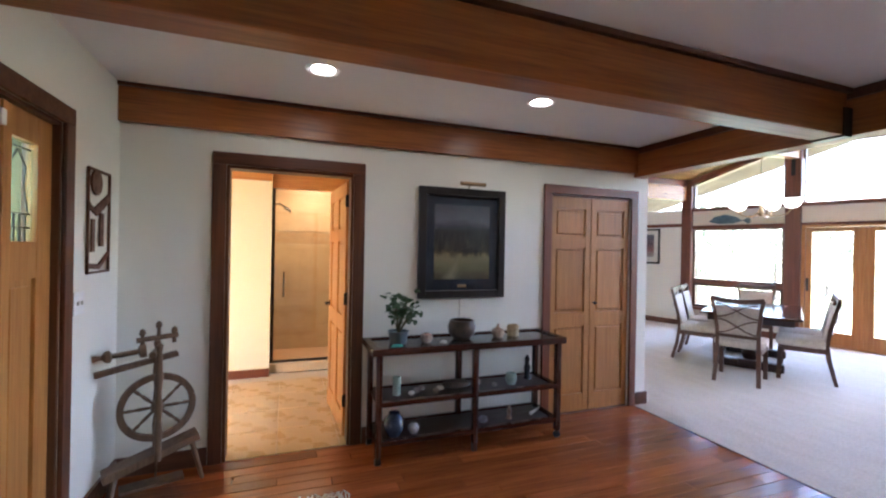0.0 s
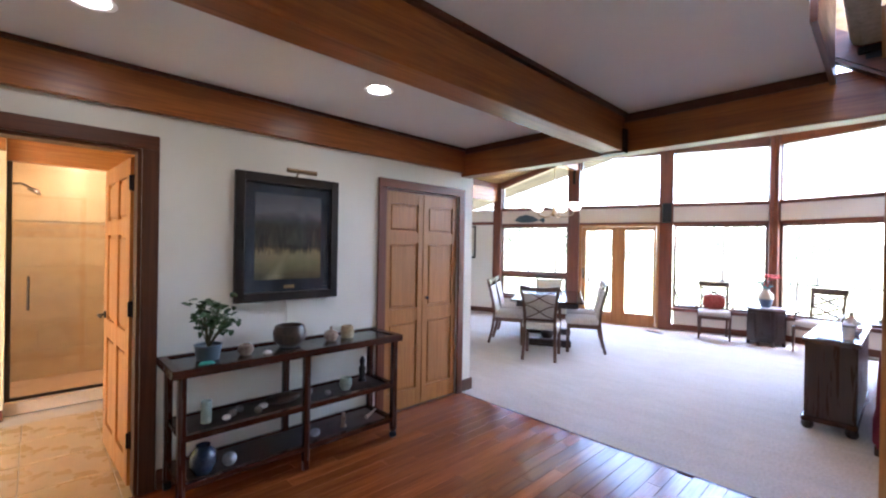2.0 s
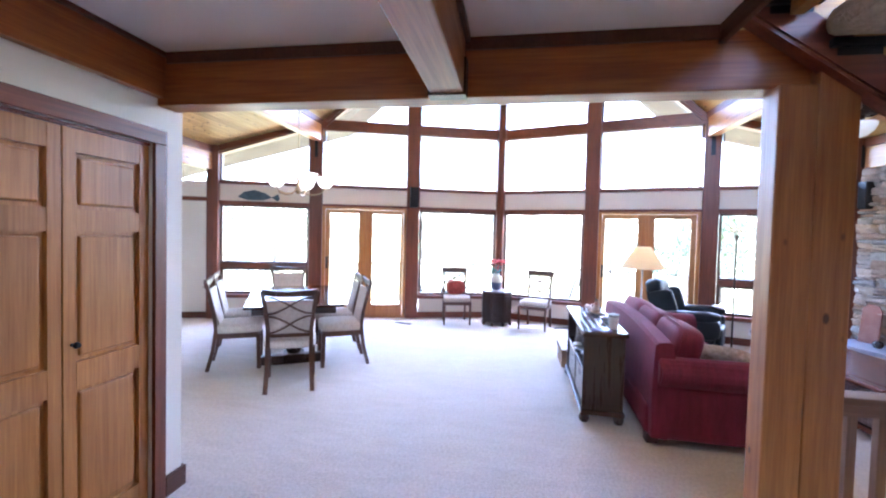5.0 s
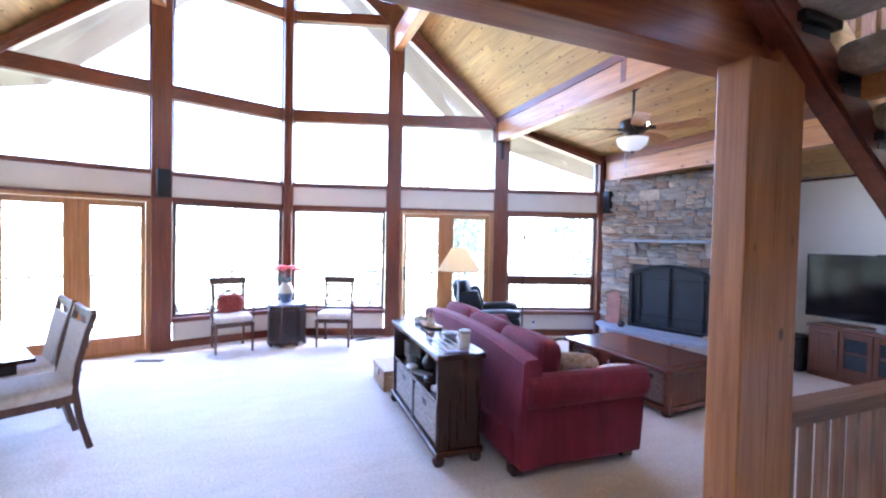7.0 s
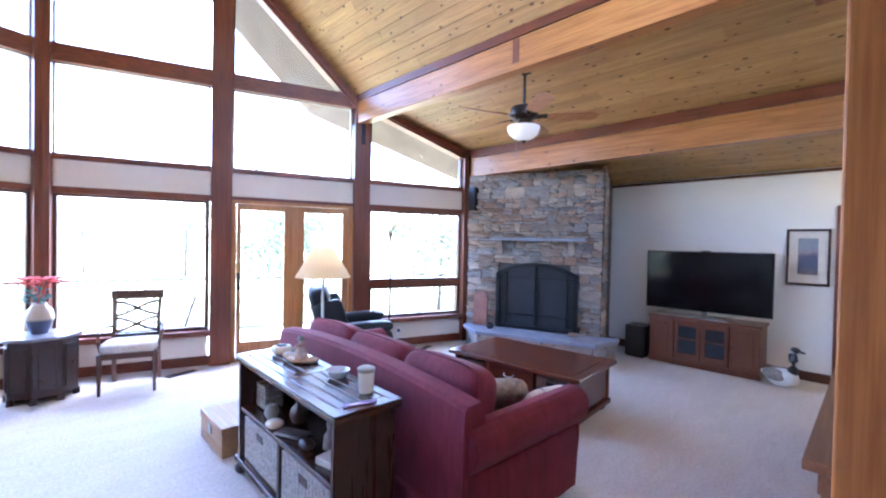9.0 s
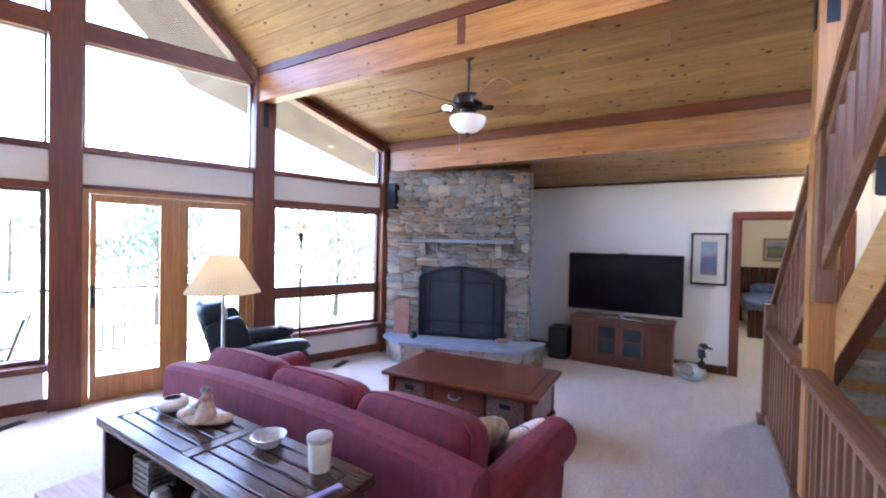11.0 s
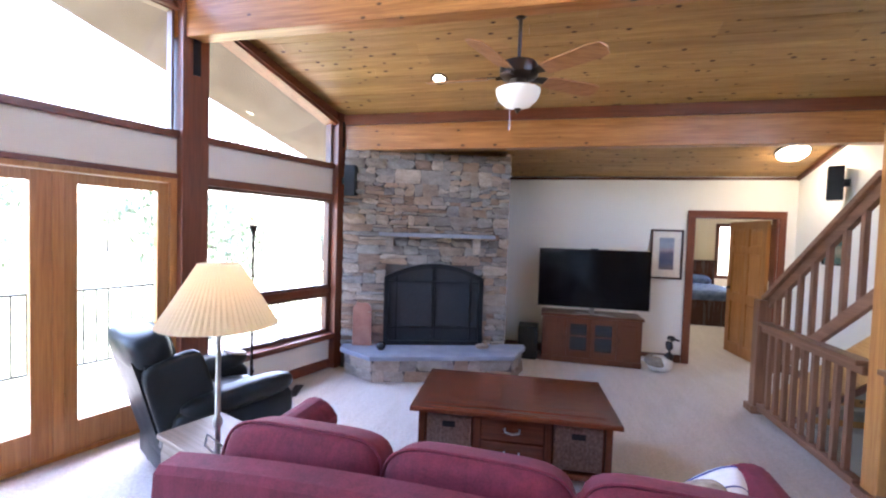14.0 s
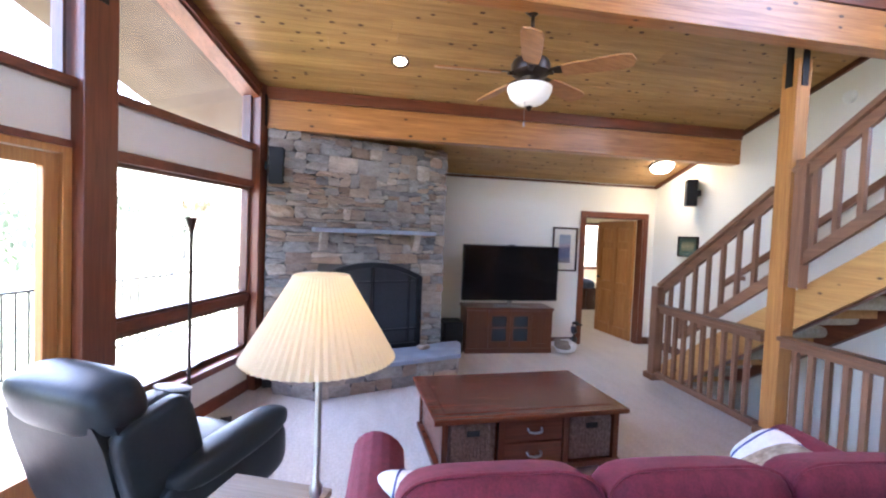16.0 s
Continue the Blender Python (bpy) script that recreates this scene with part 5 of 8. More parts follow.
part("screen", box(B(), -0.685, 0.685, 0.02, 0.024, 0.105, 0.845), SCREEN, tv, "dark glossy screen")
part("camera_bump", box(B(), -0.05, 0.05, -0.02, 0.015, 0.86, 0.872, bev=0.003), BLACK, tv)
bm = box(B(), -0.03, 0.03, -0.02, 0.0, 0.012, 0.12)
for s in (-1, 1):
    bar(bm, (0, 0.0, 0.012), (s * 0.26, 0.09, 0.008), 0.035, 0.014)
    bar(bm, (0, 0.0, 0.012), (s * 0.20, -0.10, 0.008), 0.03, 0.014)
part("stand", bm, STEEL, tv, "silver four-footed stand")
sub = thing("subwoofer", "black subwoofer box beside the hearth", "loudspeaker", at=pose(5.78, -4.42, 0))
part("cabinet", box(B(), -0.13, 0.13, -0.16, 0.16, 0.02, 0.44, bev=0.008), BLACK, sub)
part("foot", box(B(), -0.11, 0.11, -0.14, 0.14, 0, 0.02), BLACK, sub)
part("grille", box(B(), -0.115, 0.115, 0.16, 0.168, 0.05, 0.42, bev=0.003), mottled("black cloth", (0.01, 0.01, 0.01), (0.025, 0.025, 0.025), 80, 0.9, 0.2), sub)
gs = thing("goose_figure", "painted wooden goose with pale body, black neck and white cheek", "figurine", at=pose(4.15, -4.29, 0, 0, 0, 160))
GOOSEB = mottled("pale painted goose breast", (0.50, 0.46, 0.40), (0.70, 0.66, 0.60), 14, 0.55, 0.15)
GOOSEK = plain("black goose paint", (0.016, 0.016, 0.018), 0.45)
bm = puff(B(), 0.30, 0.19, 0.20, pose(0, 0, 0.105, 0, -8), 2.4, 8)
puff(bm, 0.13, 0.11, 0.06, pose(-0.16, 0, 0.12, 0, 18), 2.2, 5)
part("body", bm, GOOSEB, gs, smooth=70)
for sgn in (-1, 1):
    part("wing", puff(B(), 0.24, 0.05, 0.13, pose(-0.05, sgn * 0.075, 0.135, sgn * 14, 6), 2.5, 6), mottled("brown goose feathers", (0.10, 0.07, 0.05), (0.24, 0.18, 0.13), 26, 0.6, 0.3), gs, "brown feathered wing", smooth=70)
bm = tube(B(), [(0.085, 0, 0.165), (0.105, 0, 0.23), (0.10, 0, 0.31), (0.09, 0, 0.385), (0.098, 0, 0.43)], 0.052, 12, 0.034)
puff(bm, 0.095, 0.066, 0.07, pose(0.115, 0, 0.435), 2.2, 6)
part("neck", bm, GOOSEK, gs, "black neck and head", smooth=70)
part("bill", puff(B(), 0.07, 0.034, 0.026, pose(0.178, 0, 0.425, 0, 8), 2.2, 4), GOOSEK, gs, smooth=70)
part("cheek", puff(B(), 0.035, 0.071, 0.05, pose(0.10, 0, 0.418, 0, -20), 2.2, 4), WHITECER, gs, "white cheek patch", smooth=70)


def picture(name, w, h, label, mat_frame, mat_art, at, fw=0.03, mat_w=0.05, mat_c=None, depth=0.025):
    """A framed picture in the local x-z plane, facing -y, lower left at the origin."""
    p = thing(name, label, "picture", at=at)
    bm = box(B(), 0, fw, -depth, 0, 0, h, bev=0.004)
    box(bm, w - fw, w, -depth, 0, 0, h, bev=0.004)
    box(bm, fw, w - fw, -depth, 0, 0, fw, bev=0.004)
    box(bm, fw, w - fw, -depth, 0, h - fw, h, bev=0.004)
    part("frame", bm, mat_frame, p)
    part("mat", box(B(), fw, w - fw, -0.010, -0.002, fw, h - fw), mat_c, p)
    part("print", box(B(), fw + mat_w, w - fw - mat_w, -0.013, -0.009, fw + mat_w * 1.2, h - fw - mat_w), mat_art, p)
    part("glass", box(B(), fw, w - fw, -0.017, -0.015, fw, h - fw), PICGLASS, p)
    return p


def art_mat(name, stops, h, scale=6.0):
    """A picture: bands of colour from bottom to top, broken up by noise."""
    m, nt, b = base_mat(name, 0.5)
    tc = nt.nodes.new("ShaderNodeTexCoord")
    sp = nt.nodes.new("ShaderNodeSeparateXYZ")
    nt.links.new(tc.outputs["Generated"], sp.inputs[0])
    nz = noise_tex(nt, coords(nt), scale, 6, 0.65)
    ad = nt.nodes.new("ShaderNodeMath")
    ad.operation = "MULTIPLY_ADD"
    nt.links.new(nz, ad.inputs[0])
    ad.inputs[1].default_value = 0.34
    ad2 = nt.nodes.new("ShaderNodeMath")
    ad2.operation = "ADD"
    nt.links.new(sp.outputs["Z"], ad2.inputs[0])
    ad2.inputs[1].default_value = -0.17
    nt.links.new(ad2.outputs[0], ad.inputs[2])
    nt.links.new(mix(nt, 0.35, ramp(nt, ad.outputs[0], stops), ramp(nt, noise_tex(nt, coords(nt), scale * 7, 5), [(0.3, (0.02, 0.02, 0.02)), (0.7, (0.30, 0.29, 0.26))])), b.inputs["Base Color"])
    return m


picture("mountain_print", 0.40, 0.665, "framed print of blue mountains above a lake", ESPRESSO_Z, art_mat("mountain picture", [(0.0, (0.25, 0.2, 0.2)), (0.2, (0.07, 0.11, 0.26)), (0.5, (0.10, 0.10, 0.24)), (0.62, (0.45, 0.36, 0.44)), (0.75, (0.36, 0.42, 0.55)), (1.0, (0.30, 0.38, 0.52))], 0.5), pose(4.21, Y_TV + 0.002, 1.125, 0, 0, 180), 0.025, 0.085, plain("cream mat board", (0.70, 0.66, 0.58), 0.9))


def speaker(at, label):
    s = thing("wall_speaker", label, "loudspeaker", "wall speakers", at=at)
    part("cabinet", box(B(), -0.075, 0.075, -0.13, 0.0, 0, 0.36, bev=0.008), BLACK, s)
    part("grille", box(B(), -0.066, 0.066, -0.136, -0.128, 0.012, 0.348, bev=0.003), bpy.data.materials["black cloth"], s)
    part("bracket", box(B(), -0.02, 0.02, 0.0, 0.05, 0.14, 0.22), BLACK, s)
    return s


speaker(pose(X_STAIR + 0.05, -3.88, 2.13, 0, 0, 62), "black wall loudspeaker on a bracket beside the stairs")
speaker(prow(1) @ pose(4.93 * HYP, 0.17, 2.05, 0, 0, 160), "black loudspeaker on the window post by the fireplace")
speaker(prow(-1) @ pose(1.61 * HYP, 0.17, 2.05, 0, 0, 185), "dark blue loudspeaker on the window post above the doors")
for sd, a in ((1, 3.275), (1, 4.93), (-1, 3.275)):
    solid("post_strap", box(B(), -0.03, 0.03, 0.12, 0.128, 0, 0.30), BLACK, "black steel strap at the top of the window post", "bracket", "window post straps", at=prow(sd) @ pose(a * HYP, 0, 2.89 if a < 4 else 2.62))

# ---- ceiling fan and lights ----
OPAL = glow("opal glass shade", (1.0, 0.93, 0.82), 0.006)
fan = thing("ceiling_fan", "five-bladed wooden ceiling fan with a white bowl lamp", "ceiling fan", at=pose(5.845, -1.61, 0.075))
part("hanger", box(B(), -0.035, 0.035, 0.03, 0.155, 3.17, 3.50), TRIM_Z, fan)
part("canopy", lathe(B(), [(0, 3.17), (0.075, 3.17), (0.07, 3.14), (0.03, 3.10), (0.016, 3.09), (0, 3.09)], seg=20), BRONZE, fan, smooth=50)
part("downrod", lathe(B(), [(0, 3.12), (0.014, 3.12), (0.014, 2.80), (0, 2.80)], seg=12), BRONZE, fan, smooth=40)
part("motor", lathe(B(), [(0, 2.82), (0.03, 2.82), (0.06, 2.80), (0.12, 2.785), (0.135, 2.76), (0.135, 2.70), (0.115, 2.68), (0.07, 2.665), (0.06, 2.63), (0.075, 2.61), (0.13, 2.60), (0.13, 2.585), (0, 2.585)], seg=28), BRONZE, fan, smooth=40)
part("light_bowl", lathe(B(), [(0.155, 2.60), (0.155, 2.575), (0.135, 2.53), (0.09, 2.49), (0.03, 2.472), (0, 2.47)], seg=28), OPAL, fan, "white frosted glass bowl", smooth=60)
part("finial", lathe(B(), [(0, 2.475), (0.025, 2.47), (0.012, 2.445), (0.006, 2.44), (0, 2.43)], seg=12), BRONZE, fan, smooth=50)
part("pull_chain", lathe(tube(B(), [(0.05, 0.05, 2.6), (0.05, 0.05, 2.34)], 0.002, 5), [(0, 0), (0.008, 0.004), (0.004, 0.03), (0, 0.03)], (0.05, 0.05, 2.31), 8), STEEL, fan)
BLADE = wood("fan blade wood", (0.36, 0.14, 0.045), (0.58, 0.27, 0.10), 0.35, 0, vary=0.05)
for i in range(5):
    m = pose(0, 0, 2.69, 0, 0, 72 * i - 2) @ pose(0, 0, 0, -17)
    bl_ = [(0.22, -0.05), (0.30, -0.062), (0.60, -0.072), (0.66, -0.055), (0.68, 0.0), (0.66, 0.055), (0.60, 0.072), (0.30, 0.062), (0.22, 0.05)]
    b_ob = part("blade", prism(B(), bl_, 2, -0.005, 0.005, m), BLADE, fan)
    part("blade_iron", prism(prism(B(), [(0.10, -0.02), (0.20, -0.035), (0.30, -0.03), (0.30, 0.03), (0.20, 0.035), (0.10, 0.02)], 2, 0.005, 0.012, m), [(0.09, -0.016), (0.16, -0.016), (0.16, 0.016), (0.09, 0.016)], 2, -0.012, 0.005, m), BRONZE, b_ob)


def can_light(x, y, z, tilt, label, rim_mat, strength_mat, r=0.075):
    c = thing("recessed_light", label, "ceiling lamp", "recessed ceiling lights", at=pose(x, y, z, tilt))
    part("rim", lathe(B(), [(r, 0.02), (r, -0.002), (r + 0.02, -0.006), (r + 0.022, 0.0), (r + 0.022, 0.02)], seg=28), rim_mat, c, smooth=40)
    part("bulb", lathe(B(), [(r, 0.004), (r * 0.6, 0.001), (0, 0.0)], seg=28), strength_mat, c, "glowing lamp", smooth=60)
    return c


CANGLOW = glow("white recessed lamp", (1.0, 0.95, 0.85), 2.4)
WARMGLOW = glow("warm recessed lamp", (1.0, 0.78, 0.45), 1.6)
RIMW = plain("white lamp rim", (0.8, 0.79, 0.77), 0.5)
can_light(0.42, 2.67, H_CEIL - 0.003, 0, "white recessed ceiling light, switched on", RIMW, CANGLOW)
can_light(1.86, 2.64, H_CEIL - 0.003, 0, "white recessed ceiling light, switched on", RIMW, CANGLOW)
can_light(6.70, -2.68, low_roof(-2.68) - 0.004, 17.85, "brass recessed light in the pine ceiling, switched on", BRONZE, WARMGLOW, 0.06)
fl = thing("flush_light", "round flush ceiling light with a warm opal bowl", "ceiling lamp", at=pose(2.93, -4.14, low_roof(-4.14), 17.85))
part("pan", lathe(B(), [(0, 0), (0.17, 0), (0.17, -0.025), (0.15, -0.03), (0, -0.03)], seg=28), BRONZE, fl, smooth=40)
part("bowl", lathe(B(), [(0.15, -0.03), (0.14, -0.06), (0.09, -0.095), (0.03, -0.11), (0, -0.112)], seg=28), glow("warm opal bowl", (1.0, 0.82, 0.54), 2.2), fl, "glowing opal glass bowl", smooth=60)

# ---- sofa ----
sofa = thing("sofa", "deep red chenille sofa with rolled arms and loose back cushions", "sofa", at=pose(5.81, -0.14, 0, 0, 0, -2.5))
bm = box(B(), -1.02, 1.02, -0.50, 0.50, 0.07, 0.30, bev=0.03)
part("base", bm, RED, sofa, smooth=50)
bm = B()
N = 14
ringsv = []
for i in range(N + 1):
    x = -1.10 + 2.20 * i / N
    t_ = abs(x) / 1.10
    top = 0.805 + 0.06 * (1 - t_ ** 2.2)
    sec = [(0.28, 0.22), (0.325, top - 0.10), (0.335, top - 0.02), (0.355, top), (0.44, top - 0.006), (0.462, top - 0.028), (0.468, top - 0.10), (0.478, 0.40), (0.47, 0.08), (0.36, 0.07)]
    ringsv.append([bm.verts.new((x, y, z)) for y, z in sec])
for a, b in zip(ringsv, ringsv[1:]):
    for k in range(10):
        bm.faces.new((a[k], a[(k + 1) % 10], b[(k + 1) % 10], b[k]))
bm.faces.new(ringsv[0])
bm.faces.new(ringsv[-1][::-1])
part("back", bm, RED, sofa, smooth=38)
for s in (-1, 1):
    bm = B()
    prof = [(s * 0.97, 0.07)] + [(s * 0.97, 0.46)] + [(s * (1.045 - 0.125 * math.cos(radians(20 + 230 * k / 12))), 0.57 + 0.125 * math.sin(radians(20 + 230 * k / 12) - 0.2)) for k in range(13)] + [(s * 1.10, 0.36), (s * 1.09, 0.07)]
    prism(bm, prof, 1, -0.53, 0.44, bev=0.012)
    part("arm", bm, RED, sofa, smooth=50)
for i in (-1, 0, 1):
    part("seat_cushion", puff(B(), 0.66, 0.70, 0.19, pose(i * 0.655, -0.17, 0.385), 6.0), RED, sofa, smooth=70)
    m = pose(i * 0.66, 0.205, 0.655, 14, 0, i * 1.5)
    c = part("back_cushion", puff(B(), 0.665, 0.23, 0.48, m, 5.0, 11), RED, sofa, smooth=70)
    cord = [m @ Vector((0.331 * (abs(math.cos(a)) ** 0.4) * (1 if math.cos(a) > 0 else -1), 0.075, 0.238 * (abs(math.sin(a)) ** 0.4) * (1 if math.sin(a) > 0 else -1))) for a in [2 * math.pi * k / 40 for k in range(41)]]
    part("piping", tube(B(), cord, 0.006, 6), RED, c, smooth=60)
for x in (-0.98, 0.98):
    for y in (-0.47, 0.44):
        part("foot", prism(B(), [(x - 0.045, y - 0.045), (x + 0.045, y - 0.045), (x + 0.045, y + 0.045), (x - 0.045, y + 0.045)], 2, 0, 0.075, bev=0.005), ESPRESSO_Z, sofa)
THROW = mottled("tan patterned pillow", (0.18, 0.13, 0.09), (0.52, 0.44, 0.34), 25.0, 0.9, 0.2)
solid("throw_pillow", puff(B(), 0.46, 0.16, 0.42, Matrix(), 3.0, 8), THROW, "brown patterned throw pillow on the sofa", "pillow", "sofa pillows", at=pose(5.11, -0.27, 0.585, -52, 0, 62), smooth=70)
WHITEPIL = mottled("white and blue pillow", (0.62, 0.60, 0.58), (0.78, 0.76, 0.74), 12.0, 0.9, 0.2)
wp = thing("striped_pillow", "white pillow with blue stripes on the sofa", "pillow", "sofa pillows", at=pose(6.64, -0.34, 0.585, -50, 0, -22))
part("cover", puff(B(), 0.44, 0.15, 0.40, Matrix(), 3.0, 8), WHITEPIL, wp, smooth=70)
for x in (-0.12, 0.10):
    part("stripe", puff(B(), 0.03, 0.154, 0.39, pose(x, 0, 0), 3.0, 6), plain("blue stripe", (0.05, 0.06, 0.22), 0.9), wp, smooth=70)
wp2 = copy_thing(wp, pose(4.89, -0.52, 0.565, -50, 0, 74) @ Matrix.Scale(0.78, 4))

# ---- console behind the sofa ----
TABLEW = wood("espresso table top", (0.038, 0.016, 0.011), (0.085, 0.037, 0.023), 0.2, 0, vary=0.08)
TABLEW_Z = wood("espresso table upright", (0.028, 0.012, 0.009), (0.062, 0.027, 0.018), 0.28, 2, vary=0.08)
STM = pose(5.735, 0.64, 0, 0, 0, -1.5)
st = thing("sofa_table", "espresso sofa table with a planked top and two baskets", "table", at=STM)
hw, hd = 0.675, 0.185
part("top", box(B(), -hw, hw, -hd, hd, 0.742, 0.772, bev=0.006), TABLEW, st)
bm = B()
for xa, xb, ya, yb in ((-hw, hw, hd - 0.055, hd), (-hw, hw, -hd, -hd + 0.055), (-hw, -hw + 0.075, -hd + 0.055, hd - 0.055), (hw - 0.075, hw, -hd + 0.055, hd - 0.055), (-0.03, 0.03, -hd + 0.055, hd - 0.055)):
    box(bm, xa, xb, ya, yb, 0.773, 0.783, bev=0.003)
part("top_frame", bm, TABLEW, st)
for xa, xb in ((-hw + 0.082, -0.036), (0.036, hw - 0.082)):
    for k in range(4):
        ya = -hd + 0.061 + k * 0.0632
        part("top_plank", box(B(), xa, xb, ya, ya + 0.0545, 0.773, 0.7815, bev=0.0045), TABLEW, st)
for x in (-hw + 0.03, hw - 0.06):
    part("side_panel", box(B(), x, x + 0.03, -hd + 0.02, hd - 0.015, 0.09, 0.742, bev=0.004), TABLEW_Z, st)
part("back_panel", box(B(), -hw + 0.05, hw - 0.05, -hd + 0.02, -hd + 0.035, 0.10, 0.742), TABLEW_Z, st)
part("shelf", box(B(), -hw + 0.06, hw - 0.06, -hd + 0.035, hd - 0.02, 0.42, 0.45, bev=0.003), TABLEW, st)
part("bottom_shelf", box(B(), -hw + 0.0, hw - 0.0, -hd + 0.01, hd, 0.07, 0.11, bev=0.006), TABLEW, st)
part("divider", box(B(), -0.015, 0.015, -hd + 0.035, hd - 0.025, 0.11, 0.42), TABLEW_Z, st)
for x in (-hw + 0.05, hw - 0.05):
    for y in (-hd + 0.05, hd - 0.04):
        part("foot", six_feet(B(), [(x, y)], 0.045, 0.075), TABLEW_Z, st, smooth=50)
for i, x in enumerate((-0.30, 0.30)):
    bk = thing("storage_basket", "whitewashed wicker basket with a dark block for the shade in the grip hole", "basket", "baskets in the sofa table", at=STM @ pose(x, 0.02, 0.11))
    part("weave", box(B(), -0.265, 0.265, -0.11, 0.125, 0.0, 0.29, bev=0.012), WICKER, bk)
    for k in range(14):
        part("rib", box(B(), -0.255 + k * 0.0385, -0.235 + k * 0.0385, 0.125, 0.132, 0.01, 0.28), WICKER, bk)
    # no opening is cut: a dark block paints the shade inside the grip hole
    part("grip", box(B(), -0.05, 0.05, 0.126, 0.136, 0.20, 0.245, bev=0.004), ESPRESSO, bk, "dark block for the shade in the grip hole")

# things on and in the sofa table
bowl = thing("white_seed_pot", "squat white pottery pot with a wide dark mouth", "pot", at=pose(6.22, 0.575, 0.7835) @ Matrix.Scale(0.68, 4))
part("body", lathe(B(), [(0, 0), (0.055, 0), (0.088, 0.018), (0.10, 0.045), (0.088, 0.07), (0.062, 0.084), (0.052, 0.082), (0.045, 0.066), (0, 0.06)], seg=28), mottled("speckled white pottery", (0.60, 0.55, 0.48), (0.76, 0.72, 0.66), 20, 0.4, 0.1), bowl, smooth=50)
# the pot is nearly solid; dark colour here paints the shade of its opening
part("mouth", lathe(B(), [(0, 0.062), (0.044, 0.068), (0.050, 0.080), (0.053, 0.0835)], seg=28), plain("pot mouth shade", (0.03, 0.035, 0.035), 0.5), bowl, "mouth darkened for the shade inside the pot", smooth=50)
m_, nt_, b_ = base_mat("painted figurine", 0.55)
sp_ = nt_.nodes.new("ShaderNodeSeparateXYZ")
nt_.links.new(nt_.nodes.new("ShaderNodeTexCoord").outputs["Object"], sp_.inputs[0])
tint_ = ramp(nt_, sp_.outputs["Z"], [(0.0, (0.50, 0.43, 0.38)), (0.035, (0.46, 0.28, 0.13)), (0.075, (0.60, 0.52, 0.47)), (0.12, (0.50, 0.40, 0.36)), (0.14, (0.30, 0.07, 0.07)), (0.165, (0.40, 0.24, 0.17)), (0.180, (0.018, 0.014, 0.014))])
nt_.links.new(mix(nt_, 0.35, tint_, ramp(nt_, noise_tex(nt_, coords(nt_), 34, 4), [(0.35, (0.20, 0.12, 0.08)), (0.65, (0.66, 0.58, 0.52))])), b_.inputs["Base Color"])
bm = puff(B(), 0.19, 0.15, 0.035, pose(0.05, 0.035, 0.017, 0, 0, 25), 2.4, 6)
puff(bm, 0.23, 0.12, 0.05, pose(-0.06, -0.01, 0.025, 0, 0, -20), 2.3, 6)
puff(bm, 0.12, 0.09, 0.06, pose(-0.10, -0.02, 0.04, 0, 0, 10), 2.2, 5)
lathe(bm, [(0, 0.02), (0.062, 0.02), (0.050, 0.07), (0.036, 0.12), (0.030, 0.145), (0.012, 0.158), (0, 0.16)], (0.015, 0.0, 0), 18)
tube(bm, [(0.015, 0.03, 0.14), (-0.02, 0.045, 0.10), (-0.06, 0.02, 0.075)], 0.013, 8, 0.009)
tube(bm, [(0.015, -0.03, 0.14), (-0.03, -0.04, 0.10), (-0.065, -0.01, 0.075)], 0.013, 8, 0.009)
puff(bm, 0.044, 0.042, 0.054, pose(0.008, 0, 0.185, 0, -10), 2.1, 6)
puff(bm, 0.030, 0.044, 0.085, pose(0.030, 0, 0.165), 2.2, 5)
solid("seated_figurine", bm, m_, "painted pottery figurine of a seated figure in a wide spread skirt", "figurine", at=pose(5.96, 0.575, 0.7835, 0, 0, 190) @ Matrix.Scale(0.78, 4), smooth=60)
bm = lathe(B(), [(0, 0), (0.05, 0), (0.075, 0.035), (0.085, 0.05), (0.075, 0.048), (0.045, 0.012), (0, 0.01)], seg=18)
solid("glass_dish", bm, mottled("cut crystal", (0.35, 0.36, 0.42), (0.62, 0.64, 0.72), 40, 0.1, 0.3), "cut crystal dish with small sweets", "dish", at=pose(5.55, 0.545, 0.7835) @ Matrix.Scale(0.82, 4), smooth=20)
mug = thing("travel_mug", "white travel mug with a dark band under its lid", "mug", at=pose(5.245, 0.56, 0.7835))
part("cup", lathe(B(), [(0, 0), (0.037, 0), (0.043, 0.10), (0.043, 0.105), (0, 0.105)], seg=22), WHITECER, mug, smooth=40)
part("lid", lathe(B(), [(0.044, 0.105), (0.046, 0.108), (0.046, 0.122), (0.03, 0.13), (0, 0.13)], seg=22), plain("grey lid", (0.35, 0.33, 0.30), 0.5), mug, smooth=40)
solid("table_knife", bar(B(), (0, 0, 0.006), (0.16, 0.02, 0.006), 0.022, 0.008), plain("lilac plastic", (0.35, 0.30, 0.60), 0.4), "lilac letter opener lying on the table", "letter opener", at=pose(5.10, 0.60, 0.7835, 0, 0, 70))
cl = random.Random(3)
bm = B()
for i in range(6):
    for j in range(2):
        bar(bm, (-0.07, -0.05 + 0.1 * j, 0.02 + i * 0.025), (0.07, -0.05 + 0.1 * j, 0.02 + i * 0.025), 0.014, 0.014)
        bar(bm, (-0.06 + 0.12 * j, -0.06, 0.032 + i * 0.025), (-0.06 + 0.12 * j, 0.06, 0.032 + i * 0.025), 0.014, 0.014)
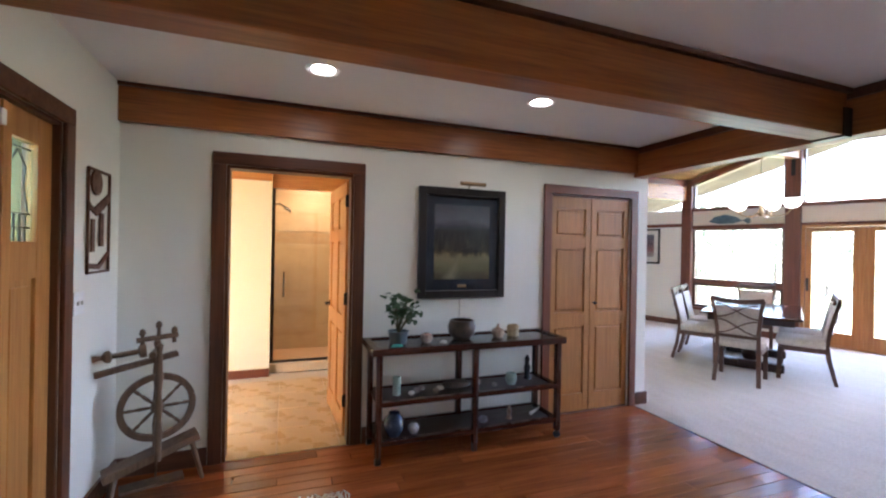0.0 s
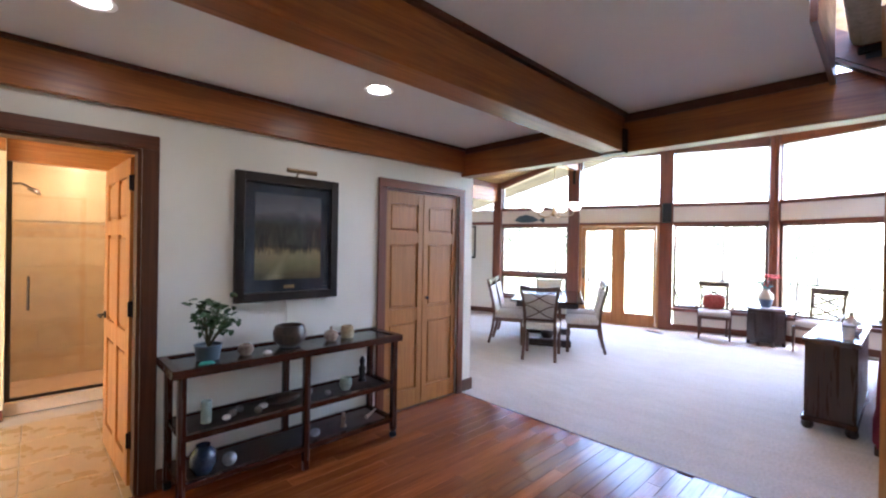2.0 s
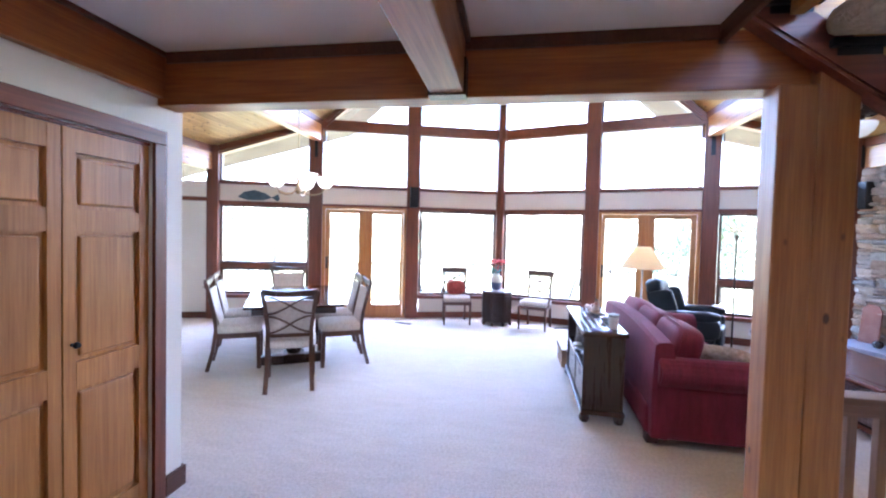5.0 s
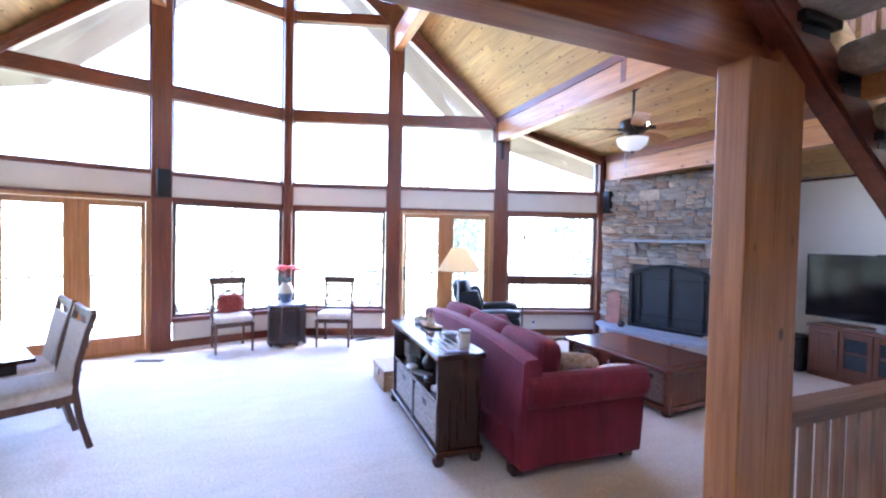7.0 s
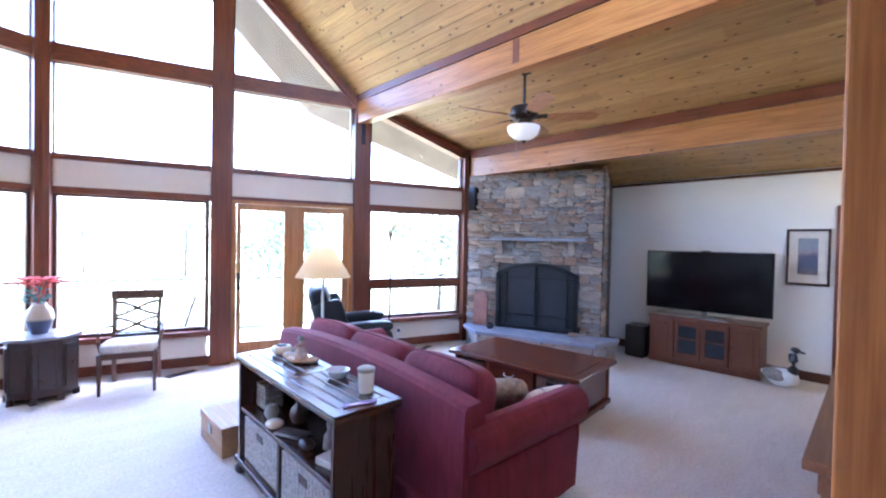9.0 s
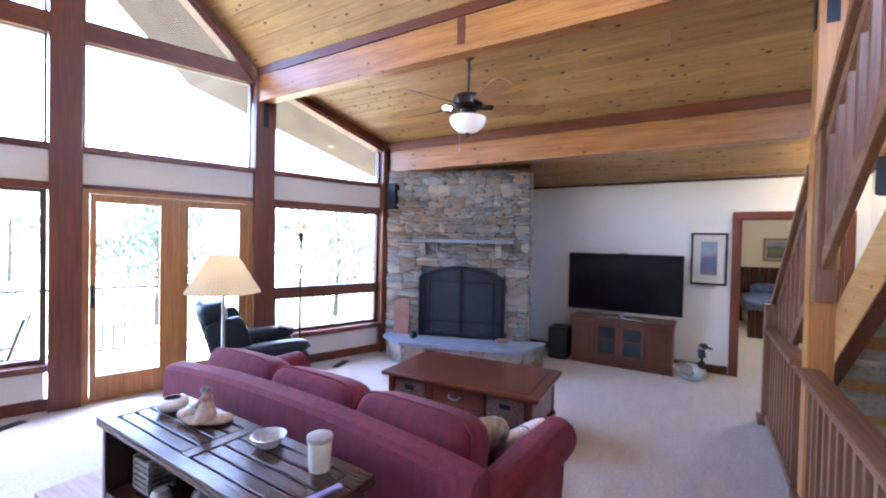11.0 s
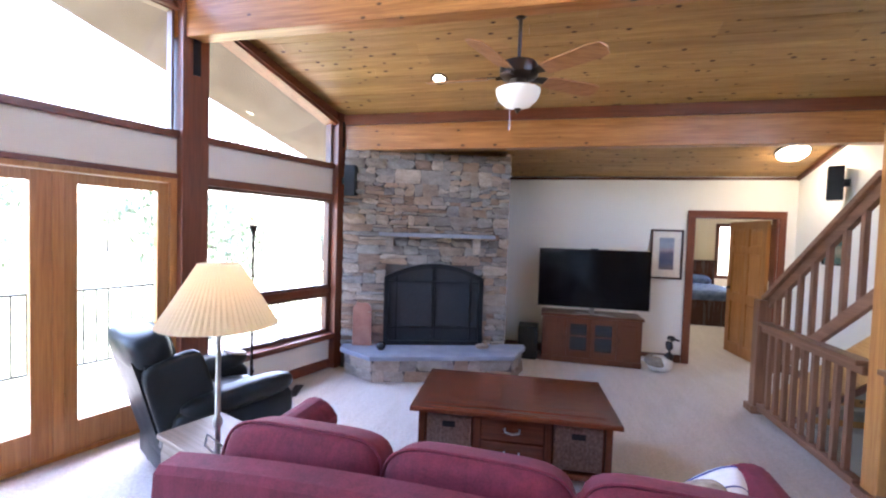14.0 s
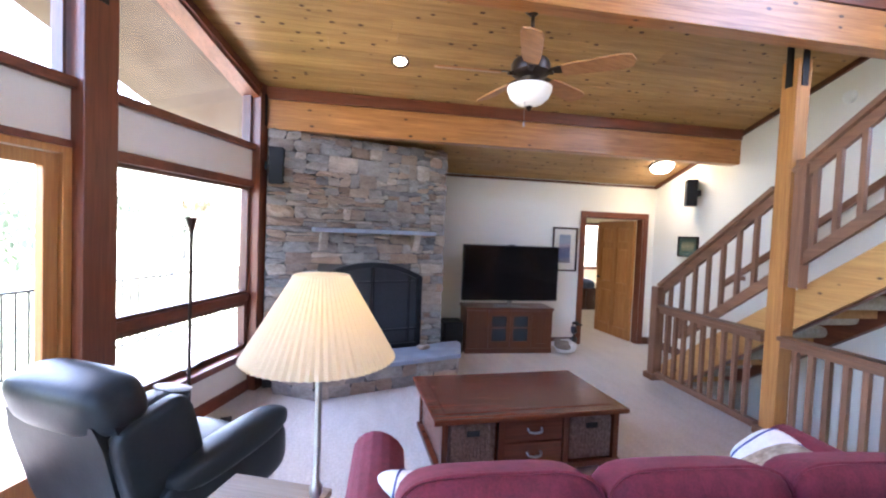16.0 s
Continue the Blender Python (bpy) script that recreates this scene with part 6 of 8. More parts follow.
solid("twig_box", bm, mottled("grey twigs", (0.16, 0.13, 0.11), (0.36, 0.32, 0.28), 30, 0.9, 0.3), "small box of stacked grey twigs", "box", at=pose(6.20, 0.66, 0.45))
solid("round_vase", lathe(B(), [(0, 0), (0.035, 0), (0.055, 0.04), (0.05, 0.08), (0.02, 0.11), (0.018, 0.15), (0.024, 0.16), (0, 0.15)], seg=18), plain("brown glaze", (0.09, 0.06, 0.05), 0.3), "small brown bottle vase on the shelf", "vase", at=pose(5.86, 0.62, 0.45), smooth=50)
solid("little_jar", lathe(B(), [(0, 0), (0.03, 0), (0.045, 0.035), (0.035, 0.075), (0.025, 0.085), (0, 0.08)], seg=16), mottled("grey glaze", (0.20, 0.19, 0.17), (0.38, 0.36, 0.33), 30, 0.4, 0.1), "small grey glazed jar on the shelf", "jar", at=pose(6.02, 0.72, 0.45), smooth=50)
solid("shell_dish", puff(B(), 0.12, 0.10, 0.045, pose(0, 0, 0.022), 2.2), WHITECER, "pale shell lying on the shelf", "shell", at=pose(5.88, 0.76, 0.45), smooth=60)
solid("photo_frame", box(B(), -0.09, 0.09, -0.05, 0.05, 0, 0.016, pose(0, 0, 0.002, 4, 0, 25), 0.003), STEEL, "silver frame lying on the shelf", "frame", at=pose(5.72, 0.73, 0.45))
solid("stone_tower", lathe(B(), [(0, 0), (0.04, 0), (0.035, 0.06), (0.018, 0.09), (0.022, 0.13), (0.012, 0.17), (0, 0.175)], seg=14), mottled("grey figurine", (0.22, 0.20, 0.19), (0.42, 0.40, 0.38), 30, 0.5, 0.2), "tall grey stone figurine on the shelf", "figurine", at=pose(5.45, 0.64, 0.45), smooth=50)
solid("dark_shell", puff(B(), 0.11, 0.07, 0.05, pose(0, 0, 0.025), 2.2), ESPRESSO, "dark polished shell on the shelf", "shell", at=pose(5.52, 0.74, 0.45), smooth=60)
solid("coaster_box", box(B(), -0.06, 0.06, -0.05, 0.05, 0, 0.035, None, 0.004), mottled("pale tin", (0.45, 0.43, 0.42), (0.62, 0.60, 0.58), 20, 0.4, 0.1), "small flat pale tin on the shelf", "tin", at=pose(5.30, 0.72, 0.45, 0, 0, 12))
wb = thing("wooden_chest", "small tan wooden chest with a metal clasp on the carpet", "chest", at=pose(6.86, 0.655, 0))
CHEST = wood("tan chest wood", (0.28, 0.15, 0.07), (0.45, 0.27, 0.14), 0.5, 0)
part("body", box(B(), -0.25, 0.25, -0.17, 0.17, 0, 0.155, bev=0.005), CHEST, wb)
part("lid", box(B(), -0.255, 0.255, -0.175, 0.175, 0.158, 0.215, bev=0.006), CHEST, wb)
part("clasp", box(box(B(), -0.262, -0.252, -0.02, 0.02, 0.12, 0.19), -0.03, 0.03, 0.17, 0.182, 0.11, 0.18), STEEL, wb, "metal clasp")

# ---- coffee table ----
COFFEE = wood("polished cherry table", (0.070, 0.018, 0.009), (0.175, 0.048, 0.021), 0.2, 0, vary=0.06)
COFFEE_Z = wood("polished cherry table upright", (0.060, 0.016, 0.008), (0.15, 0.042, 0.019), 0.24, 2, vary=0.06)
ct = thing("coffee_table", "low mahogany coffee table with drawers and wicker baskets", "table", at=pose(5.81, -1.75, 0, 0, 0, 4))
part("top", box(B(), -0.70, 0.70, -0.42, 0.42, 0.425, 0.46, bev=0.008), COFFEE, ct)
part("top_border", box(B(), -0.61, 0.61, -0.33, 0.33, 0.459, 0.462), COFFEE, ct)
for k in range(8):
    part("top_plank", box(B(), -0.605, 0.605, -0.325 + k * 0.0815, -0.247 + k * 0.0815, 0.4615, 0.4645), COFFEE, ct)
part("body", box(B(), -0.62, 0.62, -0.36, 0.33, 0.10, 0.425), COFFEE_Z, ct)
for s in (-1, 1):
    part("end_panel", box(B(), s * 0.62 - 0.012, s * 0.62 + 0.012, -0.33, 0.33, 0.12, 0.41, bev=0.004), COFFEE_Z, ct)
    for x in (-0.62, -0.235, 0.235, 0.62):
        part("stile", box(B(), x - 0.022, x + 0.022, s * 0.365 - 0.02, s * 0.365 + 0.02, 0.09, 0.425, bev=0.003), COFFEE_Z, ct)
part("plinth", box(B(), -0.66, 0.66, -0.39, 0.39, 0.055, 0.10, bev=0.008), COFFEE, ct)
for x in (-0.58, 0.58):
    for y in (-0.31, 0.31):
        part("foot", six_feet(B(), [(x, y)], 0.05, 0.06), COFFEE_Z, ct, smooth=50)
for za, zb in ((0.265, 0.415), (0.105, 0.255)):
    dr = part("drawer", box(B(), -0.21, 0.21, 0.35, 0.375, za, zb, bev=0.006), COFFEE, ct)
    part("drawer_pull", tube(B(), [(-0.05, 0.376, (za + zb) / 2 + 0.012), (-0.045, 0.40, (za + zb) / 2 - 0.004), (0, 0.405, (za + zb) / 2 - 0.012), (0.045, 0.40, (za + zb) / 2 - 0.004), (0.05, 0.376, (za + zb) / 2 + 0.012)], 0.007), STEEL, dr, "pewter drop pull", smooth=50)
for x in (-0.43, 0.43):
    bk = part("basket", box(B(), x - 0.155, x + 0.155, 0.05, 0.372, 0.11, 0.40, bev=0.01), DARKWICKER, ct, "brown wicker basket drawer")
    for k in range(12):
        part("rib", box(B(), x - 0.148 + k * 0.0255, x - 0.134 + k * 0.0255, 0.372, 0.38, 0.12, 0.39), DARKWICKER, bk)
    # solid black block in place of the grip hole's shaded opening
    part("grip", box(B(), x - 0.045, x + 0.045, 0.373, 0.384, 0.325, 0.365, bev=0.004), BLACK, bk, "dark block for the shade in the grip hole")

# ---- end table and pleated floor lamp ----
et = thing("end_table", "small pale trunk-like end table with metal corners", "table", at=pose(7.30, -0.42, 0, 0, 0, -20))
PALE = wood("worn pale wood", (0.28, 0.21, 0.15), (0.46, 0.37, 0.29), 0.5, 0)
part("top", box(B(), -0.225, 0.225, -0.175, 0.175, 0.52, 0.55, bev=0.006), PALE, et)
part("body", box(B(), -0.21, 0.21, -0.16, 0.16, 0.10, 0.515, bev=0.004), PALE, et)
for x in (-0.2, 0.2):
    for y in (-0.14, 0.14):
        part("leg", box(B(), x - 0.02, x + 0.02, y - 0.02, y + 0.02, 0, 0.10), ESPRESSO_Z, et)
for x in (-0.218, 0.19):
    for z in (0.11, 0.475):
        part("corner_plate", box(box(B(), x, x + 0.03, -0.165, -0.159, z, z + 0.035), x, x + 0.03, 0.159, 0.165, z, z + 0.035), STEEL, et, "metal corner plate")
part("latch", box(box(B(), -0.03, 0.03, -0.17, -0.159, 0.36, 0.42, bev=0.003), -0.03, 0.03, 0.159, 0.17, 0.36, 0.42, bev=0.003), STEEL, et, "metal latch")
SHADE_M, nt_, b_ = base_mat("pleated cream shade", 0.8)
b_.inputs["Base Color"].default_value = (0.76, 0.66, 0.47, 1)
trl = node(nt_, "ShaderNodeBsdfTranslucent", Color=(0.82, 0.68, 0.43, 1))
mxs = nt_.nodes.new("ShaderNodeMixShader")
mxs.inputs[0].default_value = 0.55
nt_.links.new(b_.outputs[0], mxs.inputs[1])
nt_.links.new(trl.outputs[0], mxs.inputs[2])
nt_.links.new(mxs.outputs[0], nt_.nodes["Material Output"].inputs[0])
lamp = thing("floor_lamp", "floor lamp with a pleated cream cone shade, switched on", "floor lamp", at=pose(7.06, -0.18, 0))
part("base", lathe(B(), [(0, 0), (0.085, 0), (0.085, 0.015), (0.05, 0.03), (0.02, 0.05), (0, 0.05)], seg=26), STEEL, lamp, smooth=40)
part("pole", lathe(B(), [(0, 0.04), (0.013, 0.04), (0.013, 0.72), (0.022, 0.735), (0.022, 0.76), (0.012, 0.775), (0.011, 1.30), (0, 1.30)], seg=14), STEEL, lamp, smooth=40)
part("scroll", tube(B(), [(0.02, 0, 0.60), (0.05, 0.02, 0.64), (0.03, 0.03, 0.70), (-0.03, 0.02, 0.66), (-0.045, -0.02, 0.61), (-0.01, -0.03, 0.58)], 0.005, 6), STEEL, lamp, smooth=50)
bm = B()
K = 120
bot = [bm.verts.new((0.25 * (1 + 0.012 * (-1) ** k) * math.cos(6.28318 * k / K), 0.25 * (1 + 0.012 * (-1) ** k) * math.sin(6.28318 * k / K), 1.205)) for k in range(K)]
top = [bm.verts.new((0.088 * (1 + 0.012 * (-1) ** k) * math.cos(6.28318 * k / K), 0.088 * (1 + 0.012 * (-1) ** k) * math.sin(6.28318 * k / K), 1.48)) for k in range(K)]
for k in range(K):
    bm.faces.new((bot[k], bot[(k + 1) % K], top[(k + 1) % K], top[k]))
part("shade", bm, SHADE_M, lamp, "pleated cream fabric shade")
part("bulb", puff(B(), 0.06, 0.06, 0.09, pose(0, 0, 1.34), 2.0, 5), glow("lamp bulb", (1.0, 0.70, 0.36), 0.7), lamp, smooth=60)

# ---- recliner ----
rc = thing("recliner", "dark green-black leather wing recliner with rolled arms", "armchair", at=pose(7.91, -1.06, 0, 0, 0, 62))
# local: faces -y... the seat opens towards -x of its own frame
part("base", box(B(), -0.36, 0.34, -0.30, 0.30, 0.06, 0.32, bev=0.03), LEATHER, rc, smooth=50)
part("seat_cushion", puff(B(), 0.66, 0.52, 0.18, pose(-0.06, 0, 0.40), 4.5), LEATHER, rc, smooth=70)
mb = pose(0.27, 0, 0.33, 0, 15)
part("back", prism(B(), [(-0.29, -0.20), (0.29, -0.20), (0.335, 0.46), (0.30, 0.60), (-0.30, 0.60), (-0.335, 0.46)], 0, -0.09, 0.10, mb, 0.045), LEATHER, rc, smooth=50)
part("head_cushion", puff(B(), 0.25, 0.66, 0.24, mb @ pose(-0.01, 0, 0.58), 3.4, 8), LEATHER, rc, smooth=70)
for s in (-1, 1):
    part("arm", puff(B(), 0.76, 0.17, 0.30, pose(-0.05, s * 0.36, 0.40), 4.0), LEATHER, rc, smooth=70)
    part("arm_roll", puff(B(), 0.72, 0.20, 0.15, pose(-0.07, s * 0.37, 0.545, 0, 4), 3.0), LEATHER, rc, smooth=70)
    part("wing", puff(B(), 0.34, 0.10, 0.56, mb @ pose(-0.08, s * 0.315, 0.24), 6.0), LEATHER, rc, smooth=70)
part("footrest", puff(B(), 0.10, 0.54, 0.30, pose(-0.40, 0, 0.26), 4.5), LEATHER, rc, smooth=70)
part("skid", box(box(B(), -0.30, 0.30, -0.28, -0.22, 0, 0.07), -0.30, 0.30, 0.22, 0.28, 0, 0.07), ESPRESSO, rc)
solid("arm_doily", puff(B(), 0.16, 0.22, 0.03, Matrix(), 3.0, 5), WHITEPIL, "white cloth laid over the chair arm", "cloth", at=rc.matrix_world @ pose(-0.34, -0.37, 0.62, 0, -12), smooth=70)
solid("throw_blanket", puff(B(), 0.05, 0.20, 0.44, Matrix(), 3.0, 6), mottled("green plaid throw", (0.07, 0.16, 0.09), (0.45, 0.48, 0.36), 18, 0.9, 0.3), "green and white throw draped down the front of the chair back", "blanket", at=rc.matrix_world @ pose(0.225, 0.10, 0.64, 0, 19), smooth=70)

# ---- torchiere ----
to = thing("torchiere_lamp", "slim bronze torchiere with a shallow glass bowl", "floor lamp", at=pose(8.06, -1.72, 0))
part("base", lathe(B(), [(0, 0), (0.13, 0), (0.13, 0.012), (0.04, 0.03), (0, 0.03)], seg=24), BRONZE, to, smooth=40)
part("pole", lathe(B(), [(0, 0.03), (0.012, 0.03), (0.012, 1.62), (0, 1.62)], seg=12), BRONZE, to, smooth=40)
part("socket", lathe(B(), [(0, 1.58), (0.014, 1.58), (0.032, 1.655), (0.034, 1.67), (0, 1.67)], seg=16), BRONZE, to, smooth=40)
part("bowl", lathe(B(), [(0.02, 1.675), (0.06, 1.70), (0.13, 1.765), (0.145, 1.785), (0.134, 1.782), (0.055, 1.71), (0.0, 1.69)], seg=28), glass_mat("amber glass bowl", (0.92, 0.88, 0.80), 0.1, 0.15), to, smooth=60)

# ---- dining corner ----
def curve_bar(bm, pts, w, d, up=(0, 1, 0)):
    for a, b in zip(pts, pts[1:]):
        bar(bm, a, b, w, d, up)
    return bm


def dining_chair(at, label, arms=False):
    """Faces +y in its own frame; the back leans to -y and flares at the top."""
    c = thing("dining_chair", label, "chair", "chairs round the dining table", at=at)
    for s in (-1, 1):
        part("back_leg", curve_bar(B(), [(s * 0.215, -0.30, 0.0), (s * 0.205, -0.245, 0.22), (s * 0.20, -0.215, 0.46)], 0.042, 0.038), CHAIRWOOD, c)
        part("back_post", curve_bar(B(), [(s * 0.20, -0.215, 0.44), (s * 0.20, -0.235, 0.62), (s * 0.225, -0.28, 0.84), (s * 0.25, -0.315, 0.99)], 0.038, 0.036), CHAIRWOOD, c)
        part("front_leg", curve_bar(B(), [(s * 0.225, 0.225, 0.0), (s * 0.225, 0.215, 0.40)], 0.044, 0.044), CHAIRWOOD, c)
        part("side_rail", bar(B(), (s * 0.215, -0.21, 0.385), (s * 0.225, 0.215, 0.385), 0.025, 0.06), CHAIRWOOD, c)
    part("front_rail", bar(B(), (-0.22, 0.22, 0.385), (0.22, 0.22, 0.385), 0.025, 0.06), CHAIRWOOD, c)
    part("seat", puff(B(), 0.50, 0.50, 0.11, pose(0, 0.01, 0.455), 5.0, 6), LINEN, c, smooth=70)
    part("top_rail", curve_bar(B(), [(-0.255, -0.315, 0.985), (-0.12, -0.325, 0.965), (0.0, -0.328, 0.96), (0.12, -0.325, 0.965), (0.255, -0.315, 0.985)], 0.03, 0.055, (0, 0, 1)), CHAIRWOOD, c)
    part("bottom_rail", bar(B(), (-0.20, -0.225, 0.545), (0.20, -0.225, 0.545), 0.028, 0.035), CHAIRWOOD, c)
    pad = prism(B(), [(-0.19, 0.545), (0.19, 0.545), (0.225, 0.955), (-0.225, 0.955)], 1, -0.012, 0.012, pose(0, -0.070, -0.035, 13))
    part("back_pad", pad, LINEN, c)
    for z0, z1 in ((0.57, 0.75), (0.76, 0.94)):
        bm = B()
        for s in (-1, 1):
            pts = []
            for k in range(9):
                t = k / 8
                x = -0.205 + 0.41 * t
                zz = z0 + (z1 - z0) * (0.5 + s * 0.46 * math.sin(math.pi * (t - 0.5)))
                pts.append((x * (0.95 + 0.1 * (zz - 0.55)), -0.245 - 0.23 * (zz - 0.56), zz))
            curve_bar(bm, pts, 0.012, 0.024, (0, -1, -0.2))
        part("lattice", bm, CHAIRWOOD, c)
    return c


DT = pose(6.455, 4.23, 0, 0, 0, 30)
dtb = thing("dining_table", "dark glossy double-pedestal dining table", "table", at=DT)
TOPW = wood("glossy dark table top", (0.03, 0.010, 0.006), (0.10, 0.035, 0.018), 0.14, 0, vary=0.05)
part("tabletop", box(B(), -0.90, 0.90, -0.53, 0.53, 0.715, 0.745, bev=0.01), TOPW, dtb)
part("apron", box(B(), -0.80, 0.80, -0.45, 0.45, 0.63, 0.715, bev=0.004), ESPRESSO, dtb)
for x in (-0.5, 0.5):
    part("pedestal", lathe(B(), [(0, 0.12), (0.07, 0.12), (0.10, 0.20), (0.055, 0.32), (0.075, 0.48), (0.12, 0.62), (0, 0.63)], (x, 0, 0), 20), ESPRESSO_Z, dtb, smooth=40)
    part("pedestal_base", box(box(B(), x - 0.06, x + 0.06, -0.36, 0.36, 0.0, 0.11, bev=0.02), x - 0.12, x + 0.12, -0.12, 0.12, 0.05, 0.13, bev=0.01), ESPRESSO, dtb)
part("stretcher", box(B(), -0.5, 0.5, -0.03, 0.03, 0.07, 0.13, bev=0.006), ESPRESSO, dtb)
first = dining_chair(pose(5.40, 3.68, 0, 0, 0, -63), "walnut dining chair with crossed lattice back and pale seat")
for x, y, a in ((-0.38, 0.60, 180), (0.30, 0.62, 180), (-0.56, -0.53, 0), (0.08, -0.54, 0), (1.10, 0.05, 90)):
    copy_thing(first, DT @ pose(x, y, 0, 0, 0, a))

OPALW = glow("lit chandelier glass", (1.0, 0.93, 0.80), 0.10)
ch = thing("chandelier", "brass chandelier with five upturned white glass shades, lit", "chandelier", at=pose(6.72, 4.33, 0))
BRASS = plain("aged brass", (0.36, 0.25, 0.14), 0.35, 0.9)
part("chain", lathe(B(), [(0, 2.62), (0.006, 2.62), (0.006, 4.135), (0, 4.135)], seg=8), BRASS, ch)
part("column", lathe(B(), [(0, 2.06), (0.02, 2.07), (0.05, 2.11), (0.03, 2.16), (0.018, 2.20), (0.03, 2.30), (0.016, 2.36), (0.014, 2.60), (0.03, 2.62), (0, 2.63)], seg=18), BRASS, ch, smooth=40)
for i in range(5):
    a = radians(72 * i + 10)
    pts = [(0.03, 2.12), (0.10, 2.07), (0.20, 2.06), (0.30, 2.09), (0.35, 2.17)]
    part("arm", tube(B(), [(r * math.cos(a), r * math.sin(a), z) for r, z in pts], 0.009, 8), BRASS, ch, smooth=50)
    part("shade", lathe(B(), [(0.02, 2.165), (0.06, 2.175), (0.095, 2.215), (0.118, 2.285), (0.132, 2.305), (0.112, 2.28), (0.065, 2.195), (0, 2.185)], (0.355 * math.cos(a), 0.355 * math.sin(a), 0), 20), OPALW, ch, "white frosted glass shade", smooth=60)
FISHM = mottled("painted blue-green metal", (0.03, 0.06, 0.085), (0.10, 0.16, 0.19), 14, 0.4, 0.2)
fish = thing("fish_ornament", "blue-green metal fish hung on the window band", "wall ornament", at=prow(-1) @ pose(4.30 * HYP, 0.05, 2.12))
part("body", prism(B(), [(-0.32, 0.02), (-0.2, 0.10), (-0.02, 0.15), (0.16, 0.11), (0.26, 0.02), (0.10, -0.03), (-0.15, -0.03)], 1, 0, 0.02, bev=0.004), FISHM, fish)
part("tail", prism(B(), [(-0.31, 0.03), (-0.42, 0.09), (-0.45, 0.0), (-0.40, -0.04)], 1, 0.002, 0.016), FISHM, fish)
picture("dining_print", 0.56, 0.77, "black-framed print with red and pale colours", BLACK, art_mat("dining picture", [(0.0, (0.5, 0.46, 0.4)), (0.3, (0.35, 0.10, 0.10)), (0.6, (0.12, 0.05, 0.08)), (1.0, (0.10, 0.12, 0.2))], 0.5), prow(-1) @ Matrix.Translation((6.0 * HYP, 0.033, 1.26)) @ pose(0, 0, 0, 0, 0, 180), 0.04, 0.09, WHITECER)

# ---- window seats and drum table ----
def side_chair(at, label):
    c = thing("armchair", label, "chair", "chairs by the prow windows", at=at)
    for s in (-1, 1):
        part("back_post", curve_bar(B(), [(s * 0.20, -0.27, 0.0), (s * 0.20, -0.22, 0.40), (s * 0.195, -0.235, 0.62), (s * 0.205, -0.29, 0.93)], 0.032, 0.032), CHAIRWOOD, c)
        part("front_leg", lathe(B(), [(0, 0), (0.014, 0), (0.022, 0.30), (0.024, 0.40), (0, 0.40)], (s * 0.225, 0.215, 0), 12), CHAIRWOOD, c)
        part("side_rail", bar(B(), (s * 0.205, -0.215, 0.375), (s * 0.222, 0.21, 0.375), 0.024, 0.055), CHAIRWOOD, c)
        part("arm", curve_bar(B(), [(s * 0.20, -0.235, 0.60), (s * 0.255, -0.10, 0.615), (s * 0.27, 0.06, 0.575), (s * 0.255, 0.12, 0.50), (s * 0.235, 0.10, 0.40)], 0.022, 0.028, (s, 0, 0.3)), CHAIRWOOD, c)
    part("front_rail", bar(B(), (-0.22, 0.215, 0.375), (0.22, 0.215, 0.375), 0.024, 0.055), CHAIRWOOD, c)
    part("back_rail", bar(B(), (-0.20, -0.225, 0.47), (0.20, -0.225, 0.47), 0.024, 0.09), CHAIRWOOD, c)
    part("seat", puff(B(), 0.49, 0.49, 0.10, pose(0, 0.0, 0.445), 4.5, 6), LINEN, c, smooth=70)
    part("top_rail", box(B(), -0.235, 0.235, -0.015, 0.015, 0, 0.095, pose(0, -0.288, 0.875, 8), 0.008), CHAIRWOOD, c)
    for z0, z1 in ((0.535, 0.69), (0.70, 0.86)):
        bm = B()
        for s in (-1, 1):
            pts = []
            for k in range(9):
                t = k / 8
                zz = z0 + (z1 - z0) * (0.5 + s * 0.44 * math.sin(math.pi * (t - 0.5)))
                pts.append((-0.195 + 0.39 * t, -0.235 - 0.17 * max(0, zz - 0.62), zz))
            curve_bar(bm, pts, 0.026, 0.034, (0, -1, 0))
        part("lattice", bm, CHAIRWOOD, c)
    return c


sc = side_chair(pose(8.86, 2.42, 0, 0, 0, 105), "walnut armchair with lattice back holding a red pillow")
sc2 = copy_thing(sc, pose(8.78, 1.03, 0, 0, 0, 72))
sc2["label"] = "walnut armchair with lattice back and pale seat"
solid("red_pillow", puff(B(), 0.34, 0.13, 0.27, Matrix(), 3.0, 7), mottled("red woven pillow", (0.22, 0.03, 0.03), (0.42, 0.09, 0.07), 22, 0.9, 0.3), "red woven pillow standing on the armchair", "pillow", at=pose(8.86, 2.42, 0, 0, 0, 105) @ pose(0, -0.12, 0.62, -10), smooth=70)
drum = thing("drum_table", "dark carved octagonal side table with a stone top", "table", at=pose(8.98, 1.70, 0, 0, 0, 8))
OCT = [(0.235 * math.cos(radians(45 * k + 22.5)), 0.27 * math.sin(radians(45 * k + 22.5))) for k in range(8)]
part("body", prism(B(), OCT, 2, 0.05, 0.575, bev=0.006), ESPRESSO_Z, drum)
part("top", prism(B(), [(x * 1.14, y * 1.14) for x, y in OCT], 2, 0.577, 0.605, bev=0.008), mottled("grey stone top", (0.16, 0.15, 0.17), (0.30, 0.29, 0.31), 9, 0.3, 0.1), drum, "grey stone top")
